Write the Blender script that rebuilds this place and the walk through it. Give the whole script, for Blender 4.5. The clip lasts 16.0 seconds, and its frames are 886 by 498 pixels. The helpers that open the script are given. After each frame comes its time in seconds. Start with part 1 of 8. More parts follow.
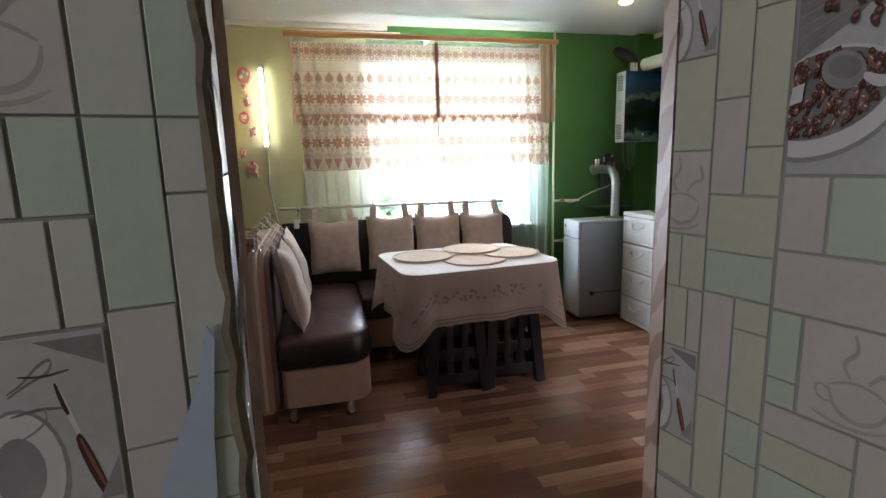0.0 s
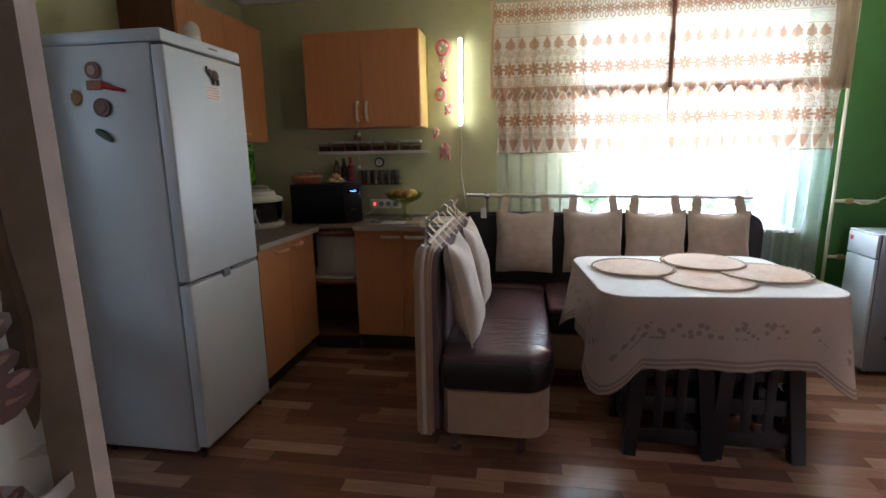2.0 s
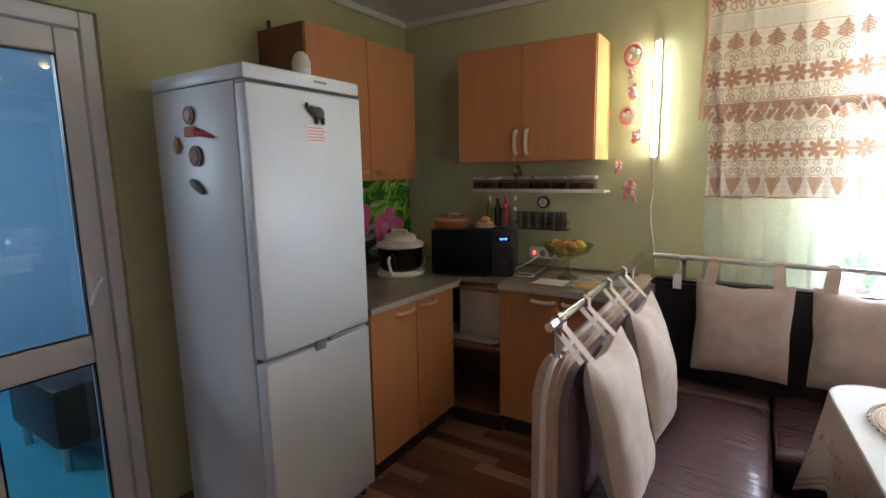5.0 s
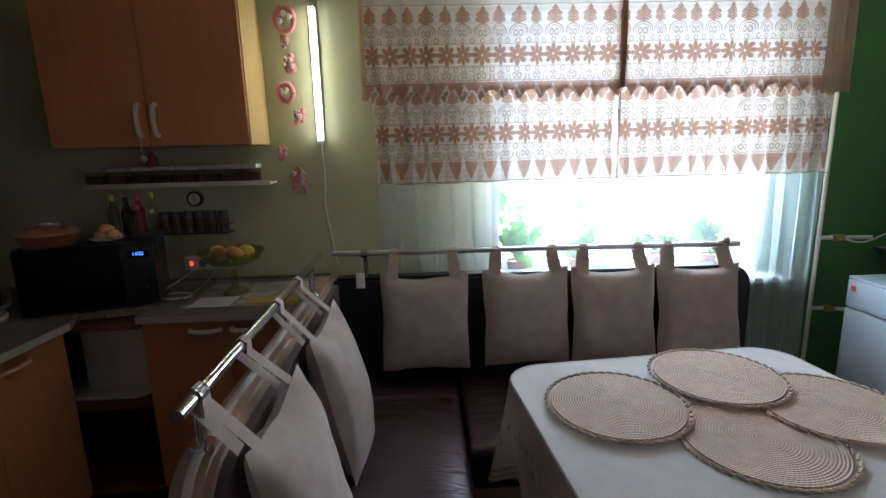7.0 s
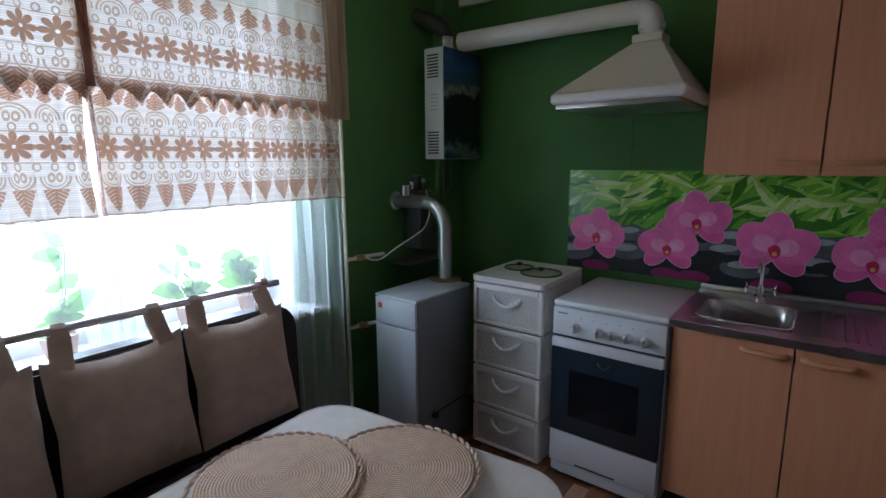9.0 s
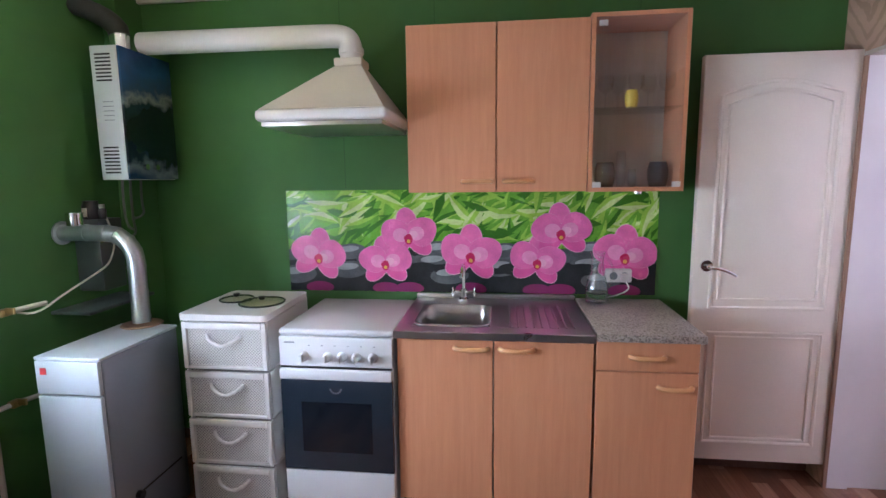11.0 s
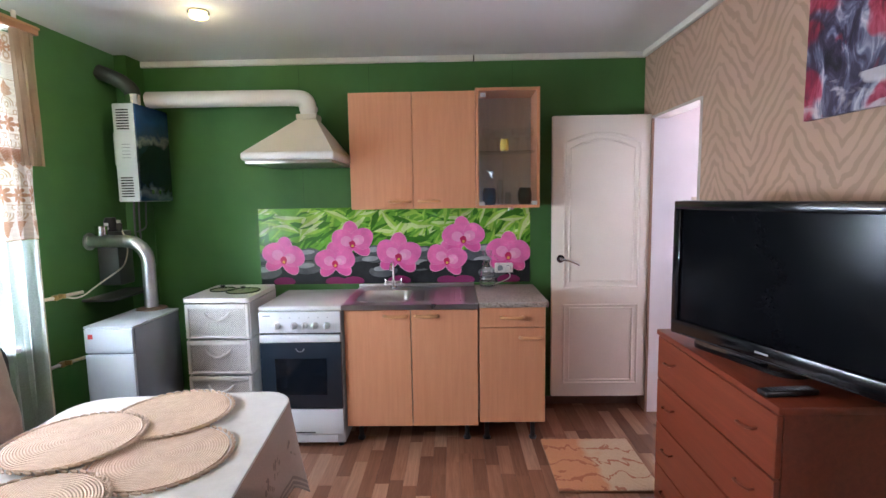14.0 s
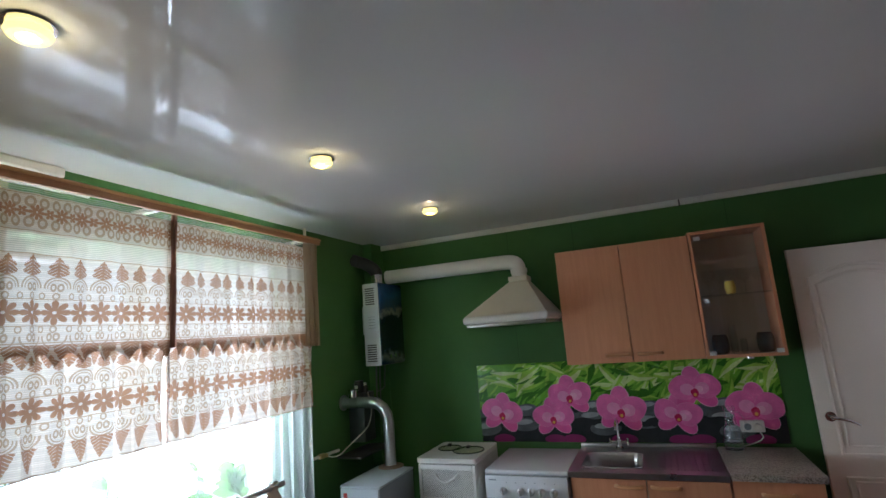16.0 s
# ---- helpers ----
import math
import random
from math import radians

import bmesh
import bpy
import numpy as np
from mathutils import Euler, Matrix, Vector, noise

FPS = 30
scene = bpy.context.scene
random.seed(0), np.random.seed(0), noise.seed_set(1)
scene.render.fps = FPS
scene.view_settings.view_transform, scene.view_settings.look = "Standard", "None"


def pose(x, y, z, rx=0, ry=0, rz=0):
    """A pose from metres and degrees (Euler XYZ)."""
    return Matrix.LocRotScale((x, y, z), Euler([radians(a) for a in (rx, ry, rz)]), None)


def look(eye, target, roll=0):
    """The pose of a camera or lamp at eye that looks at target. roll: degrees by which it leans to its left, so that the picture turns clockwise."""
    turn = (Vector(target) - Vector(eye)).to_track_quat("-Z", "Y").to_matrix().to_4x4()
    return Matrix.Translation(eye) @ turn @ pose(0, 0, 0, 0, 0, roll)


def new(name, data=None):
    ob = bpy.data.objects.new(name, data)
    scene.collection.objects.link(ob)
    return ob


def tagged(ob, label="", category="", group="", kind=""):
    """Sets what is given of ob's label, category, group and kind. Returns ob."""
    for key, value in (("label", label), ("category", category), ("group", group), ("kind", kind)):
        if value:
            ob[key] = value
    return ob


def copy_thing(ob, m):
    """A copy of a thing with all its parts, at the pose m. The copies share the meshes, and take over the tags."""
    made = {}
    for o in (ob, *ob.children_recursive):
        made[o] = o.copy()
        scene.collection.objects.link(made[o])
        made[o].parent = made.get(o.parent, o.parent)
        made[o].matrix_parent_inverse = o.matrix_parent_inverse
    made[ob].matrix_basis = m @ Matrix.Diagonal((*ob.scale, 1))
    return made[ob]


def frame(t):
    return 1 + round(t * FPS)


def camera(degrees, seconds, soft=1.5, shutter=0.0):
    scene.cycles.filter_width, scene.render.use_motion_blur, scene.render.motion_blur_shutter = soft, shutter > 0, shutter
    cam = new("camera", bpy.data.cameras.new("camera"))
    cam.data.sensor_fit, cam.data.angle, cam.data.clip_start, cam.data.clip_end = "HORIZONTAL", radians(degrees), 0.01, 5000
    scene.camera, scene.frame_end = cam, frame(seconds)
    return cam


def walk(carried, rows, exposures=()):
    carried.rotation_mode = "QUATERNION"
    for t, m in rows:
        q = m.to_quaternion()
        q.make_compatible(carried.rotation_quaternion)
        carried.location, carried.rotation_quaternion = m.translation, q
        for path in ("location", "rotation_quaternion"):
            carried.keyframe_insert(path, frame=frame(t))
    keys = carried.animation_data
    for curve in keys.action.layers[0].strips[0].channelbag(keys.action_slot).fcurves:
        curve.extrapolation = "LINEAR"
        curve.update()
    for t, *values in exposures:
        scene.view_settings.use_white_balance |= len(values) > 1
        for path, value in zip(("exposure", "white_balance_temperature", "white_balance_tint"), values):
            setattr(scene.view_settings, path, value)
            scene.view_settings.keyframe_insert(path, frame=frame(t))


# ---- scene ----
cam = camera(83.4, 16.0)
PATH = [
    (0, (1.323, 2.437, 1.342), (1.802, 4.348, 1.0), -1.6),
    (0.5, (1.405, 2.576, 1.326), (1.752, 4.513, 0.97), -1.9),
    (1, (1.49, 2.72, 1.29), (1.665, 4.678, 0.921), -1.7),
    (1.5, (1.473, 2.87, 1.313), (1.437, 4.83, 0.919), -1.3),
    (2, (1.418, 2.987, 1.326), (1.104, 4.924, 0.941), -0.9),
    (2.5, (1.449, 3.143, 1.393), (0.816, 5.0, 1.007), -0.8),
    (3, (1.411, 3.24, 1.371), (0.557, 5.02, 1.051), -0.6),
    (3.2, (1.413, 3.282, 1.394), (0.47, 5.017, 1.077), -0.5),
    (5.3, (1.465, 3.804, 1.451), (0.402, 5.469, 1.139), -1.0),
    (5.5, (1.456, 3.844, 1.448), (0.489, 5.565, 1.13), -1.2),
    (6, (1.401, 3.956, 1.461), (0.738, 5.813, 1.126), -1.7),
    (6.5, (1.369, 4.056, 1.47), (1.055, 5.995, 1.094), -1.9),
    (7, (1.432, 4.187, 1.461), (1.511, 6.145, 1.059), -1.5),
    (7.5, (1.534, 4.332, 1.463), (2.062, 6.218, 1.061), -1.3),
    (8, (1.602, 4.459, 1.449), (2.589, 6.157, 1.072), -1.1),
    (8.5, (1.625, 4.561, 1.475), (2.96, 6.004, 1.107), -0.9),
    (9, (1.721, 4.614, 1.47), (3.281, 5.815, 1.118), -0.4),
    (9.5, (1.884, 4.634, 1.469), (3.628, 5.553, 1.133), -0.4),
    (10, (1.964, 4.619, 1.452), (3.833, 5.263, 1.151), -0.6),
    (10.2, (1.958, 4.622, 1.455), (3.86, 5.166, 1.164), -0.8),
    (12.3, (1.406, 4.587, 1.462), (3.388, 4.537, 1.195), -0.1),
    (12.5, (1.339, 4.603, 1.476), (3.32, 4.526, 1.214), -0.3),
    (13, (1.171, 4.614, 1.474), (3.154, 4.537, 1.228), -0.5),
    (13.5, (1.019, 4.501, 1.48), (3.005, 4.477, 1.242), -0.7),
    (14, (0.907, 4.388, 1.475), (2.896, 4.431, 1.267), -0.9),
    (14.5, (0.849, 4.354, 1.499), (2.841, 4.506, 1.407), -1.6),
    (15, (0.829, 4.363, 1.557), (2.802, 4.684, 1.631), -2.8),
    (15.5, (0.818, 4.378, 1.601), (2.732, 4.913, 1.823), -3.5),
    (16, (0.789, 4.481, 1.654), (2.613, 5.228, 1.994), -4.5),
]
EXPOSURES = [(0, 1.15, 5850, 12), (0.5, 1.1, 5850, 11), (1.5, 1.1, 5700, 10), (3, 1.25, 5850, 12), (5.5, 1.7, 5800, 14), (6.5, 0.65, 5450, 12), (7.0, 0.2, 5350, 13), (8, -0.1, 5350, 14), (8.5, -0.5, 5350, 16), (9, -0.45, 5400, 16), (9.5, 0.0, 5450, 16), (10.0, 0.85, 5500, 19), (12.3, 1.5, 5650, 21), (14.0, 1.5, 5800, 18), (14.5, 1.45, 5800, 16), (15.0, 0.95, 5800, 14), (15.5, 0.30, 5700, 12), (16, -0.12, 5700, 11)]
walk(cam, [(t, look(eye, target, roll)) for t, eye, target, roll in PATH], EXPOSURES)
# ---- world, sun and lamps ----
FLOOR_Z, CEIL_Z = 0.0, 2.41
WEST, EAST, SOUTH, NORTH = -0.60, 4.34, 3.10, 6.55

world = bpy.data.worlds.new("world")
scene.world = world
world.use_nodes = True
wn = world.node_tree
sky = wn.nodes.new("ShaderNodeTexSky")
sky.sky_type = "NISHITA"
sky.sun_disc = False
sky.sun_elevation = radians(48)
sky.sun_rotation = radians(210)
wn.nodes["Background"].inputs["Strength"].default_value = 0.15
wn.links.new(sky.outputs[0], wn.nodes["Background"].inputs[0])

sun = new("sun", bpy.data.lights.new("sun", "SUN"))
sun.data.energy = 3.0
sun.data.angle = radians(0.5)
sun.data.color = (1, 0.95, 0.88)
sun.matrix_world = look((0, 0, 10), (0.38, 0.65, 9.15))


def lamp(name, kind, at, power, color, size=0.03, aim=None, sy=None):
    ob = new(name, bpy.data.lights.new(name, kind))
    ob.data.energy, ob.data.color = power, color
    if kind == "AREA":
        ob.data.shape, ob.data.size, ob.data.size_y = "RECTANGLE", size, sy
    else:
        ob.data.shadow_soft_size = size
    ob.matrix_world = look(at, aim) if aim else Matrix.Translation(at)
    return ob


# daylight through the kitchen window, the far room's window and the room behind the glass door
lamp("window_daylight", "AREA", (2.44, 6.86, 1.47), 84, (0.88, 0.95, 1.0), 1.30, (2.44, 5.0, 1.47), 1.33).data.spread = radians(140)
lamp("far_room_daylight", "AREA", (4.32, 2.20, 1.5), 34, (1.0, 0.95, 0.97), 0.9, (3.3, 2.20, 1.4), 1.25)
lamp("side_room_daylight", "AREA", (-2.2, 3.5, 1.9), 8, (0.80, 0.92, 1.0), 1.0, (-1.8, 4.6, 0.9), 0.8)
# added fill lamp in the unseen part of the hall, evens out the tiled walls
lamp("hall_daylight", "AREA", (-0.6, 1.5, 1.7), 7.8, (0.99, 0.98, 0.94), 0.8, (1.85, 2.6, 1.2), 0.6)
SPOTS = [(1.38, 5.68), (2.42, 5.66), (3.46, 5.64)]
for sx, sy_ in SPOTS:
    lamp("spot_bulb", "POINT", (sx, sy_, 2.375), 0.8, (1.0, 0.80, 0.42), 0.012)


# ---- materials ----
class Nodes:
    """Short access to one material's nodes."""

    def __init__(self, name):
        self.m = bpy.data.materials.new(name)
        self.m.use_nodes = True
        self.t = self.m.node_tree
        self.b = self.t.nodes["Principled BSDF"]
        self.out = self.t.nodes["Material Output"]

    def add(self, kind, **props):
        n = self.t.nodes.new("ShaderNode" + kind)
        for k, v in props.items():
            if k in n.inputs:
                n.inputs[k].default_value = v
            else:
                setattr(n, k, v)
        return n

    def link(self, a, b):
        self.t.links.new(a, b)

    def math(self, op, a, b=None, c=None):
        n = self.t.nodes.new("ShaderNodeMath")
        n.operation = op
        for i, v in enumerate((a, b, c)):
            if v is None:
                continue
            if isinstance(v, (int, float)):
                n.inputs[i].default_value = v
            else:
                self.link(v, n.inputs[i])
        return n.outputs[0]

    def coord(self, scale=(1, 1, 1), kind="Object"):
        tc = self.t.nodes.new("ShaderNodeTexCoord")
        mp = self.t.nodes.new("ShaderNodeMapping")
        mp.inputs["Scale"].default_value = scale
        self.link(tc.outputs[kind], mp.inputs[0])
        return mp.outputs[0]

    def noise(self, scale, detail=4, co=None, rough=0.55, dist=0.0):
        n = self.t.nodes.new("ShaderNodeTexNoise")
        n.inputs["Scale"].default_value, n.inputs["Detail"].default_value = scale, detail
        n.inputs["Roughness"].default_value, n.inputs["Distortion"].default_value = rough, dist
        self.link(co if co is not None else self.coord(), n.inputs["Vector"])
        return n.outputs["Fac"]

    def ramp(self, fac, *stops):
        n = self.t.nodes.new("ShaderNodeValToRGB")
        els = n.color_ramp.elements
        while len(els) < len(stops):
            els.new(0.5)
        for e, (p, c) in zip(els, stops):
            e.position = p
            e.color = (*c, 1) if len(c) == 3 else c
        self.link(fac, n.inputs[0])
        return n.outputs[0]

    def mix(self, fac, a, b, blend="MIX"):
        n = self.t.nodes.new("ShaderNodeMix")
        n.data_type, n.blend_type = "RGBA", blend
        for sock, v in ((n.inputs[0], fac), (n.inputs[6], a), (n.inputs[7], b)):
            if isinstance(v, (int, float)):
                sock.default_value = v
            elif isinstance(v, (tuple, list)):
                sock.default_value = (*v, 1)
            else:
                self.link(v, sock)
        return n.outputs[2]

    def bump(self, height, strength=0.2, dist=0.002):
        n = self.t.nodes.new("ShaderNodeBump")
        n.inputs["Strength"].default_value, n.inputs["Distance"].default_value = strength, dist
        self.link(height, n.inputs["Height"])
        self.link(n.outputs[0], self.b.inputs["Normal"])

    def set(self, **v):
        for k, x in v.items():
            k = k.replace("_", " ")
            if isinstance(x, (int, float)):
                self.b.inputs[k].default_value = x
            elif isinstance(x, tuple):
                self.b.inputs[k].default_value = (*x, 1)
            else:
                self.link(x, self.b.inputs[k])


def shade(c, f):
    return tuple(min(1, x * f) for x in c)


def plain(name, color, rough=0.5, metal=0.0, var=0.12, scale=14.0, bump=0.08, fine=120.0, **more):
    """A painted, moulded or cast surface with broad and fine variation."""
    n = Nodes(name)
    broad, small = n.noise(scale * 0.3), n.noise(fine)
    both = n.math("ADD", n.math("MULTIPLY", broad, 0.7), n.math("MULTIPLY", small, 0.3))
    n.set(Base_Color=n.ramp(both, (0.3, shade(color, 1 - var)), (0.7, shade(color, 1 + var))))
    n.set(Roughness=n.math("ADD", n.math("MULTIPLY", broad, 0.16), rough - 0.08), Metallic=metal)
    if bump:
        n.bump(small, bump, 0.001)
    for k, v in more.items():
        n.b.inputs[k.replace("_", " ")].default_value = v
    return n.m


def wood(name, a, b, rough=0.4, along="z", scale=1.0, bump=0.08):
    n = Nodes(name)
    s = {"x": (1.2, 22, 22), "y": (22, 1.2, 22), "z": (22, 22, 1.2)}[along]
    co = n.coord(tuple(v * scale for v in s))
    g = n.noise(2.2, 6, co, 0.6, 0.6)
    f = n.noise(14, 3, co, 0.6)
    both = n.math("ADD", n.math("MULTIPLY", g, 0.75), n.math("MULTIPLY", f, 0.25))
    n.set(Base_Color=n.ramp(both, (0.32, a), (0.68, b)), Roughness=n.math("ADD", n.math("MULTIPLY", f, 0.15), rough - 0.07))
    n.bump(both, bump, 0.001)
    return n.m


def glass(name, color=(1, 1, 1), rough=0.0):
    n = Nodes(name)
    n.set(Base_Color=color, Roughness=rough, IOR=1.45)
    n.b.inputs["Transmission Weight"].default_value = 1.0
    return n.m


def thin_glass(name, color=(0.97, 0.99, 1.0), amount=0.1):
    """A pane: mostly clear, with a gloss that grows at flat angles."""
    n = Nodes(name)
    tr, gl, lw, mx = n.add("BsdfTransparent"), n.add("BsdfGlossy"), n.add("LayerWeight"), n.add("MixShader")
    tr.inputs[0].default_value = (*color, 1)
    gl.inputs["Roughness"].default_value = 0.02
    lw.inputs["Blend"].default_value = 0.5
    flat = n.math("POWER", lw.outputs["Facing"], 3.5)
    n.link(n.math("MULTIPLY_ADD", flat, 0.55, 0.03 + 0.25 * amount), mx.inputs[0])
    n.link(tr.outputs[0], mx.inputs[1])
    n.link(gl.outputs[0], mx.inputs[2])
    n.link(mx.outputs[0], n.out.inputs[0])
    return n.m


def glow(name, color, strength):
    n = Nodes(name)
    n.set(Base_Color=color)
    n.b.inputs["Emission Color"].default_value = (*color, 1)
    n.b.inputs["Emission Strength"].default_value = strength
    return n.m


def leather(name, a, b, rough=0.32):
    n = Nodes(name)
    v = n.add("TexVoronoi", Scale=260.0)
    n.link(n.coord(), v.inputs["Vector"])
    broad, folds = n.noise(2.4, 3), n.noise(7, 3, n.coord((0.7, 3.6, 1)), 0.5, 0.9)
    crease = n.ramp(folds, (0.46, (1, 1, 1)), (0.50, (0, 0, 0)), (0.54, (1, 1, 1)))
    n.set(Base_Color=n.ramp(broad, (0.25, a), (0.75, b)), Roughness=n.math("ADD", n.math("MULTIPLY", broad, 0.10), rough - 0.05))
    n.bump(n.math("ADD", n.math("MULTIPLY", v.outputs["Distance"], 0.10), n.math("MULTIPLY_ADD", folds, 1.0, n.math("MULTIPLY", crease, 0.16))), 0.5, 0.010)
    return n.m


def leaf_material(name, color):
    """A thin leaf that lets some light through."""
    n = Nodes(name)
    col = n.ramp(n.noise(14, 3), (0.3, shade(color, 0.7)), (0.7, shade(color, 1.5)))
    n.set(Base_Color=col, Roughness=0.45)
    tl, mx = n.add("BsdfTranslucent"), n.add("MixShader")
    n.link(n.mix(0.5, col, (0.22, 0.45, 0.06)), tl.inputs[0])
    mx.inputs[0].default_value = 0.45
    n.link(n.b.outputs[0], mx.inputs[1])
    n.link(tl.outputs[0], mx.inputs[2])
    n.link(mx.outputs[0], n.out.inputs[0])
    return n.m


def cloth(name, a, b, rough=0.9, weave=420.0, bump=0.25, broad_scale=18.0):
    n = Nodes(name)
    w1 = n.noise(weave, 2, n.coord((1, 1, 0.25)))
    w2 = n.noise(weave, 2, n.coord((0.25, 0.25, 1)))
    broad = n.noise(broad_scale, 5)
    w = n.math("ADD", w1, w2)
    n.set(Base_Color=n.ramp(n.math("ADD", n.math("MULTIPLY", broad, 0.6), n.math("MULTIPLY", w, 0.2)), (0.3, a), (0.7, b)), Roughness=rough)
    n.b.inputs["Sheen Weight"].default_value = 0.25
    n.bump(w, bump, 0.001)
    return n.m


def painted_wall(name, color, var=0.10):
    n = Nodes(name)
    broad, mid, fine = n.noise(1.1, 3), n.noise(7, 5), n.noise(160, 3)
    both = n.math("ADD", n.math("MULTIPLY", broad, 0.5), n.math("MULTIPLY", mid, 0.5))
    n.set(Base_Color=n.ramp(both, (0.3, shade(color, 1 - var)), (0.7, shade(color, 1 + var))), Roughness=0.72)
    n.bump(n.math("ADD", mid, n.math("MULTIPLY", fine, 0.5)), 0.22, 0.003)
    return n.m


def zebra(name, light, dark, across="x", k=1.0):
    """Wallpaper with flowing zebra stripes that fold into chevrons."""
    n = Nodes(name)
    sep = n.add("SeparateXYZ")
    n.link(n.coord(), sep.inputs[0])
    u = sep.outputs[{"x": 0, "y": 1}[across]]
    fold = n.math("PINGPONG", n.math("ADD", u, n.math("MULTIPLY", n.noise(3.0, 2), 0.10)), 0.265)
    wob = n.noise(7.0, 3, n.coord((1, 1, 1)), 0.5, 0.6)
    ph = n.math("ADD", n.math("MULTIPLY", fold, 1.15), n.math("MULTIPLY", sep.outputs[2], -1.0))
    ph = n.math("ADD", ph, n.math("MULTIPLY", wob, 0.14))
    s = n.math("SINE", n.math("MULTIPLY", ph, 110.0 * k))
    wide = n.math("ADD", s, n.math("MULTIPLY", n.math("SUBTRACT", n.noise(9, 2), 0.5), 2.6))
    fine = n.noise(300, 2)
    paper = n.ramp(n.noise(2.5, 4), (0.3, shade(light, 0.93)), (0.7, shade(light, 1.06)))
    f = n.ramp(n.math("MULTIPLY_ADD", wide, 0.5, 0.5), (0.60, (0, 0, 0)), (0.72, (1, 1, 1)))
    n.set(Base_Color=n.mix(f, paper, dark), Roughness=0.62)
    n.bump(n.math("ADD", n.math("MULTIPLY", f, 0.5), fine), 0.2, 0.001)
    return n.m


def lace(name):
    """Net curtain with brown woven rows of flowers and pointed leaves; u and v in metres."""
    n = Nodes(name)
    uv = n.add("UVMap")
    sep = n.add("SeparateXYZ")
    n.link(uv.outputs[0], sep.inputs[0])
    u, v = sep.outputs[0], sep.outputs[1]
    M = n.math

    def row_flower(v0, cell, rad, petals, shift=0.0):
        p = M("SUBTRACT", M("MULTIPLY", M("FRACT", M("DIVIDE", M("ADD", u, shift), cell)), cell), cell / 2)
        q = M("SUBTRACT", v, v0)
        r = M("SQRT", M("ADD", M("MULTIPLY", p, p), M("MULTIPLY", q, q)))
        th = M("ARCTAN2", q, p)
        lim = M("MULTIPLY_ADD", M("POWER", M("ABSOLUTE", M("COSINE", M("MULTIPLY", th, petals / 2))), 0.45), rad * 0.78, rad * 0.26)
        return M("MULTIPLY", M("LESS_THAN", r, lim), M("GREATER_THAN", r, rad * 0.13))

    def row_leaf(v0, cell, height, width, shift=0.0, fan=False):
        p = M("ABSOLUTE", M("SUBTRACT", M("MULTIPLY", M("FRACT", M("DIVIDE", M("ADD", u, shift), cell)), cell), cell / 2))
        q = M("DIVIDE", M("SUBTRACT", v, v0), height)
        inside = M("MULTIPLY", M("GREATER_THAN", q, 0.0), M("LESS_THAN", q, 1.0))
        lim = M("MULTIPLY", M("SINE", M("MULTIPLY", M("POWER", M("MAXIMUM", q, 0.0), 0.6), 3.14)), width)
        lim = M("MULTIPLY", lim, M("MULTIPLY_ADD", M("ABSOLUTE", M("SINE", M("MULTIPLY", q, 8.6))), 0.35, 0.68))
        if fan:
            lim = M("MULTIPLY", M("MULTIPLY", M("POWER", M("MAXIMUM", q, 0.0), 0.75), width), M("MULTIPLY_ADD", M("ABSOLUTE", M("SINE", M("MULTIPLY", q, 11.0))), 0.12, 0.92))
        body = M("LESS_THAN", p, lim)
        vein = M("GREATER_THAN", M("ABSOLUTE", M("SINE", M("ADD", M("MULTIPLY", q, 20.0), M("MULTIPLY", p, 180.0)))), 0.25)
        return M("MULTIPLY", M("MULTIPLY", body, inside), M("MAXIMUM", vein, M("LESS_THAN", p, 0.003)))

    def row_ring(v0, cell, rad, thick, shift=0.0):
        p = M("SUBTRACT", M("MULTIPLY", M("FRACT", M("DIVIDE", M("ADD", u, shift), cell)), cell), cell / 2)
        q = M("MULTIPLY", M("SUBTRACT", v, v0), 0.8)
        r = M("SQRT", M("ADD", M("MULTIPLY", p, p), M("MULTIPLY", q, q)))
        return M("LESS_THAN", M("ABSOLUTE", M("SUBTRACT", r, rad)), thick)

    def row_arc(v0, rad, thick, up):
        p = M("SUBTRACT", M("MULTIPLY", M("FRACT", M("DIVIDE", u, 0.082)), 0.082), 0.041)
        q = M("SUBTRACT", v, v0)
        r = M("SQRT", M("ADD", M("MULTIPLY", p, p), M("MULTIPLY", q, q)))
        return M("MULTIPLY", M("LESS_THAN", M("ABSOLUTE", M("SUBTRACT", r, rad)), thick), M("GREATER_THAN", M("MULTIPLY", q, up), -0.004))

    def row_pair(v0):
        p = M("SUBTRACT", M("ABSOLUTE", M("SUBTRACT", M("MULTIPLY", M("FRACT", M("DIVIDE", u, 0.082)), 0.082), 0.041)), 0.0095)
        q = M("MULTIPLY", M("SUBTRACT", v, v0), 0.62)
        return M("LESS_THAN", M("ABSOLUTE", M("SUBTRACT", M("SQRT", M("ADD", M("MULTIPLY", p, p), M("MULTIPLY", q, q))), 0.0066)), 0.0024)

    strong = row_flower(0.208, 0.082, 0.041, 8)
    for term in (row_leaf(0.012, 0.082, 0.076, 0.033, 0.0, True), row_flower(0.526, 0.082, 0.041, 8), row_leaf(0.340, 0.082, 0.078, 0.041, 0.041, True),
                 row_leaf(0.330, 0.082, 0.055, 0.026), row_leaf(0.648, 0.082, 0.072, 0.033), row_flower(0.865, 0.082, 0.026, 8), row_flower(0.865, 0.082, 0.018, 6, 0.041)):
        strong = M("MAXIMUM", strong, term)
    soft = row_pair(0.122)
    for v0 in (0.290, 0.444, 0.612):
        soft = M("MAXIMUM", soft, row_pair(v0))
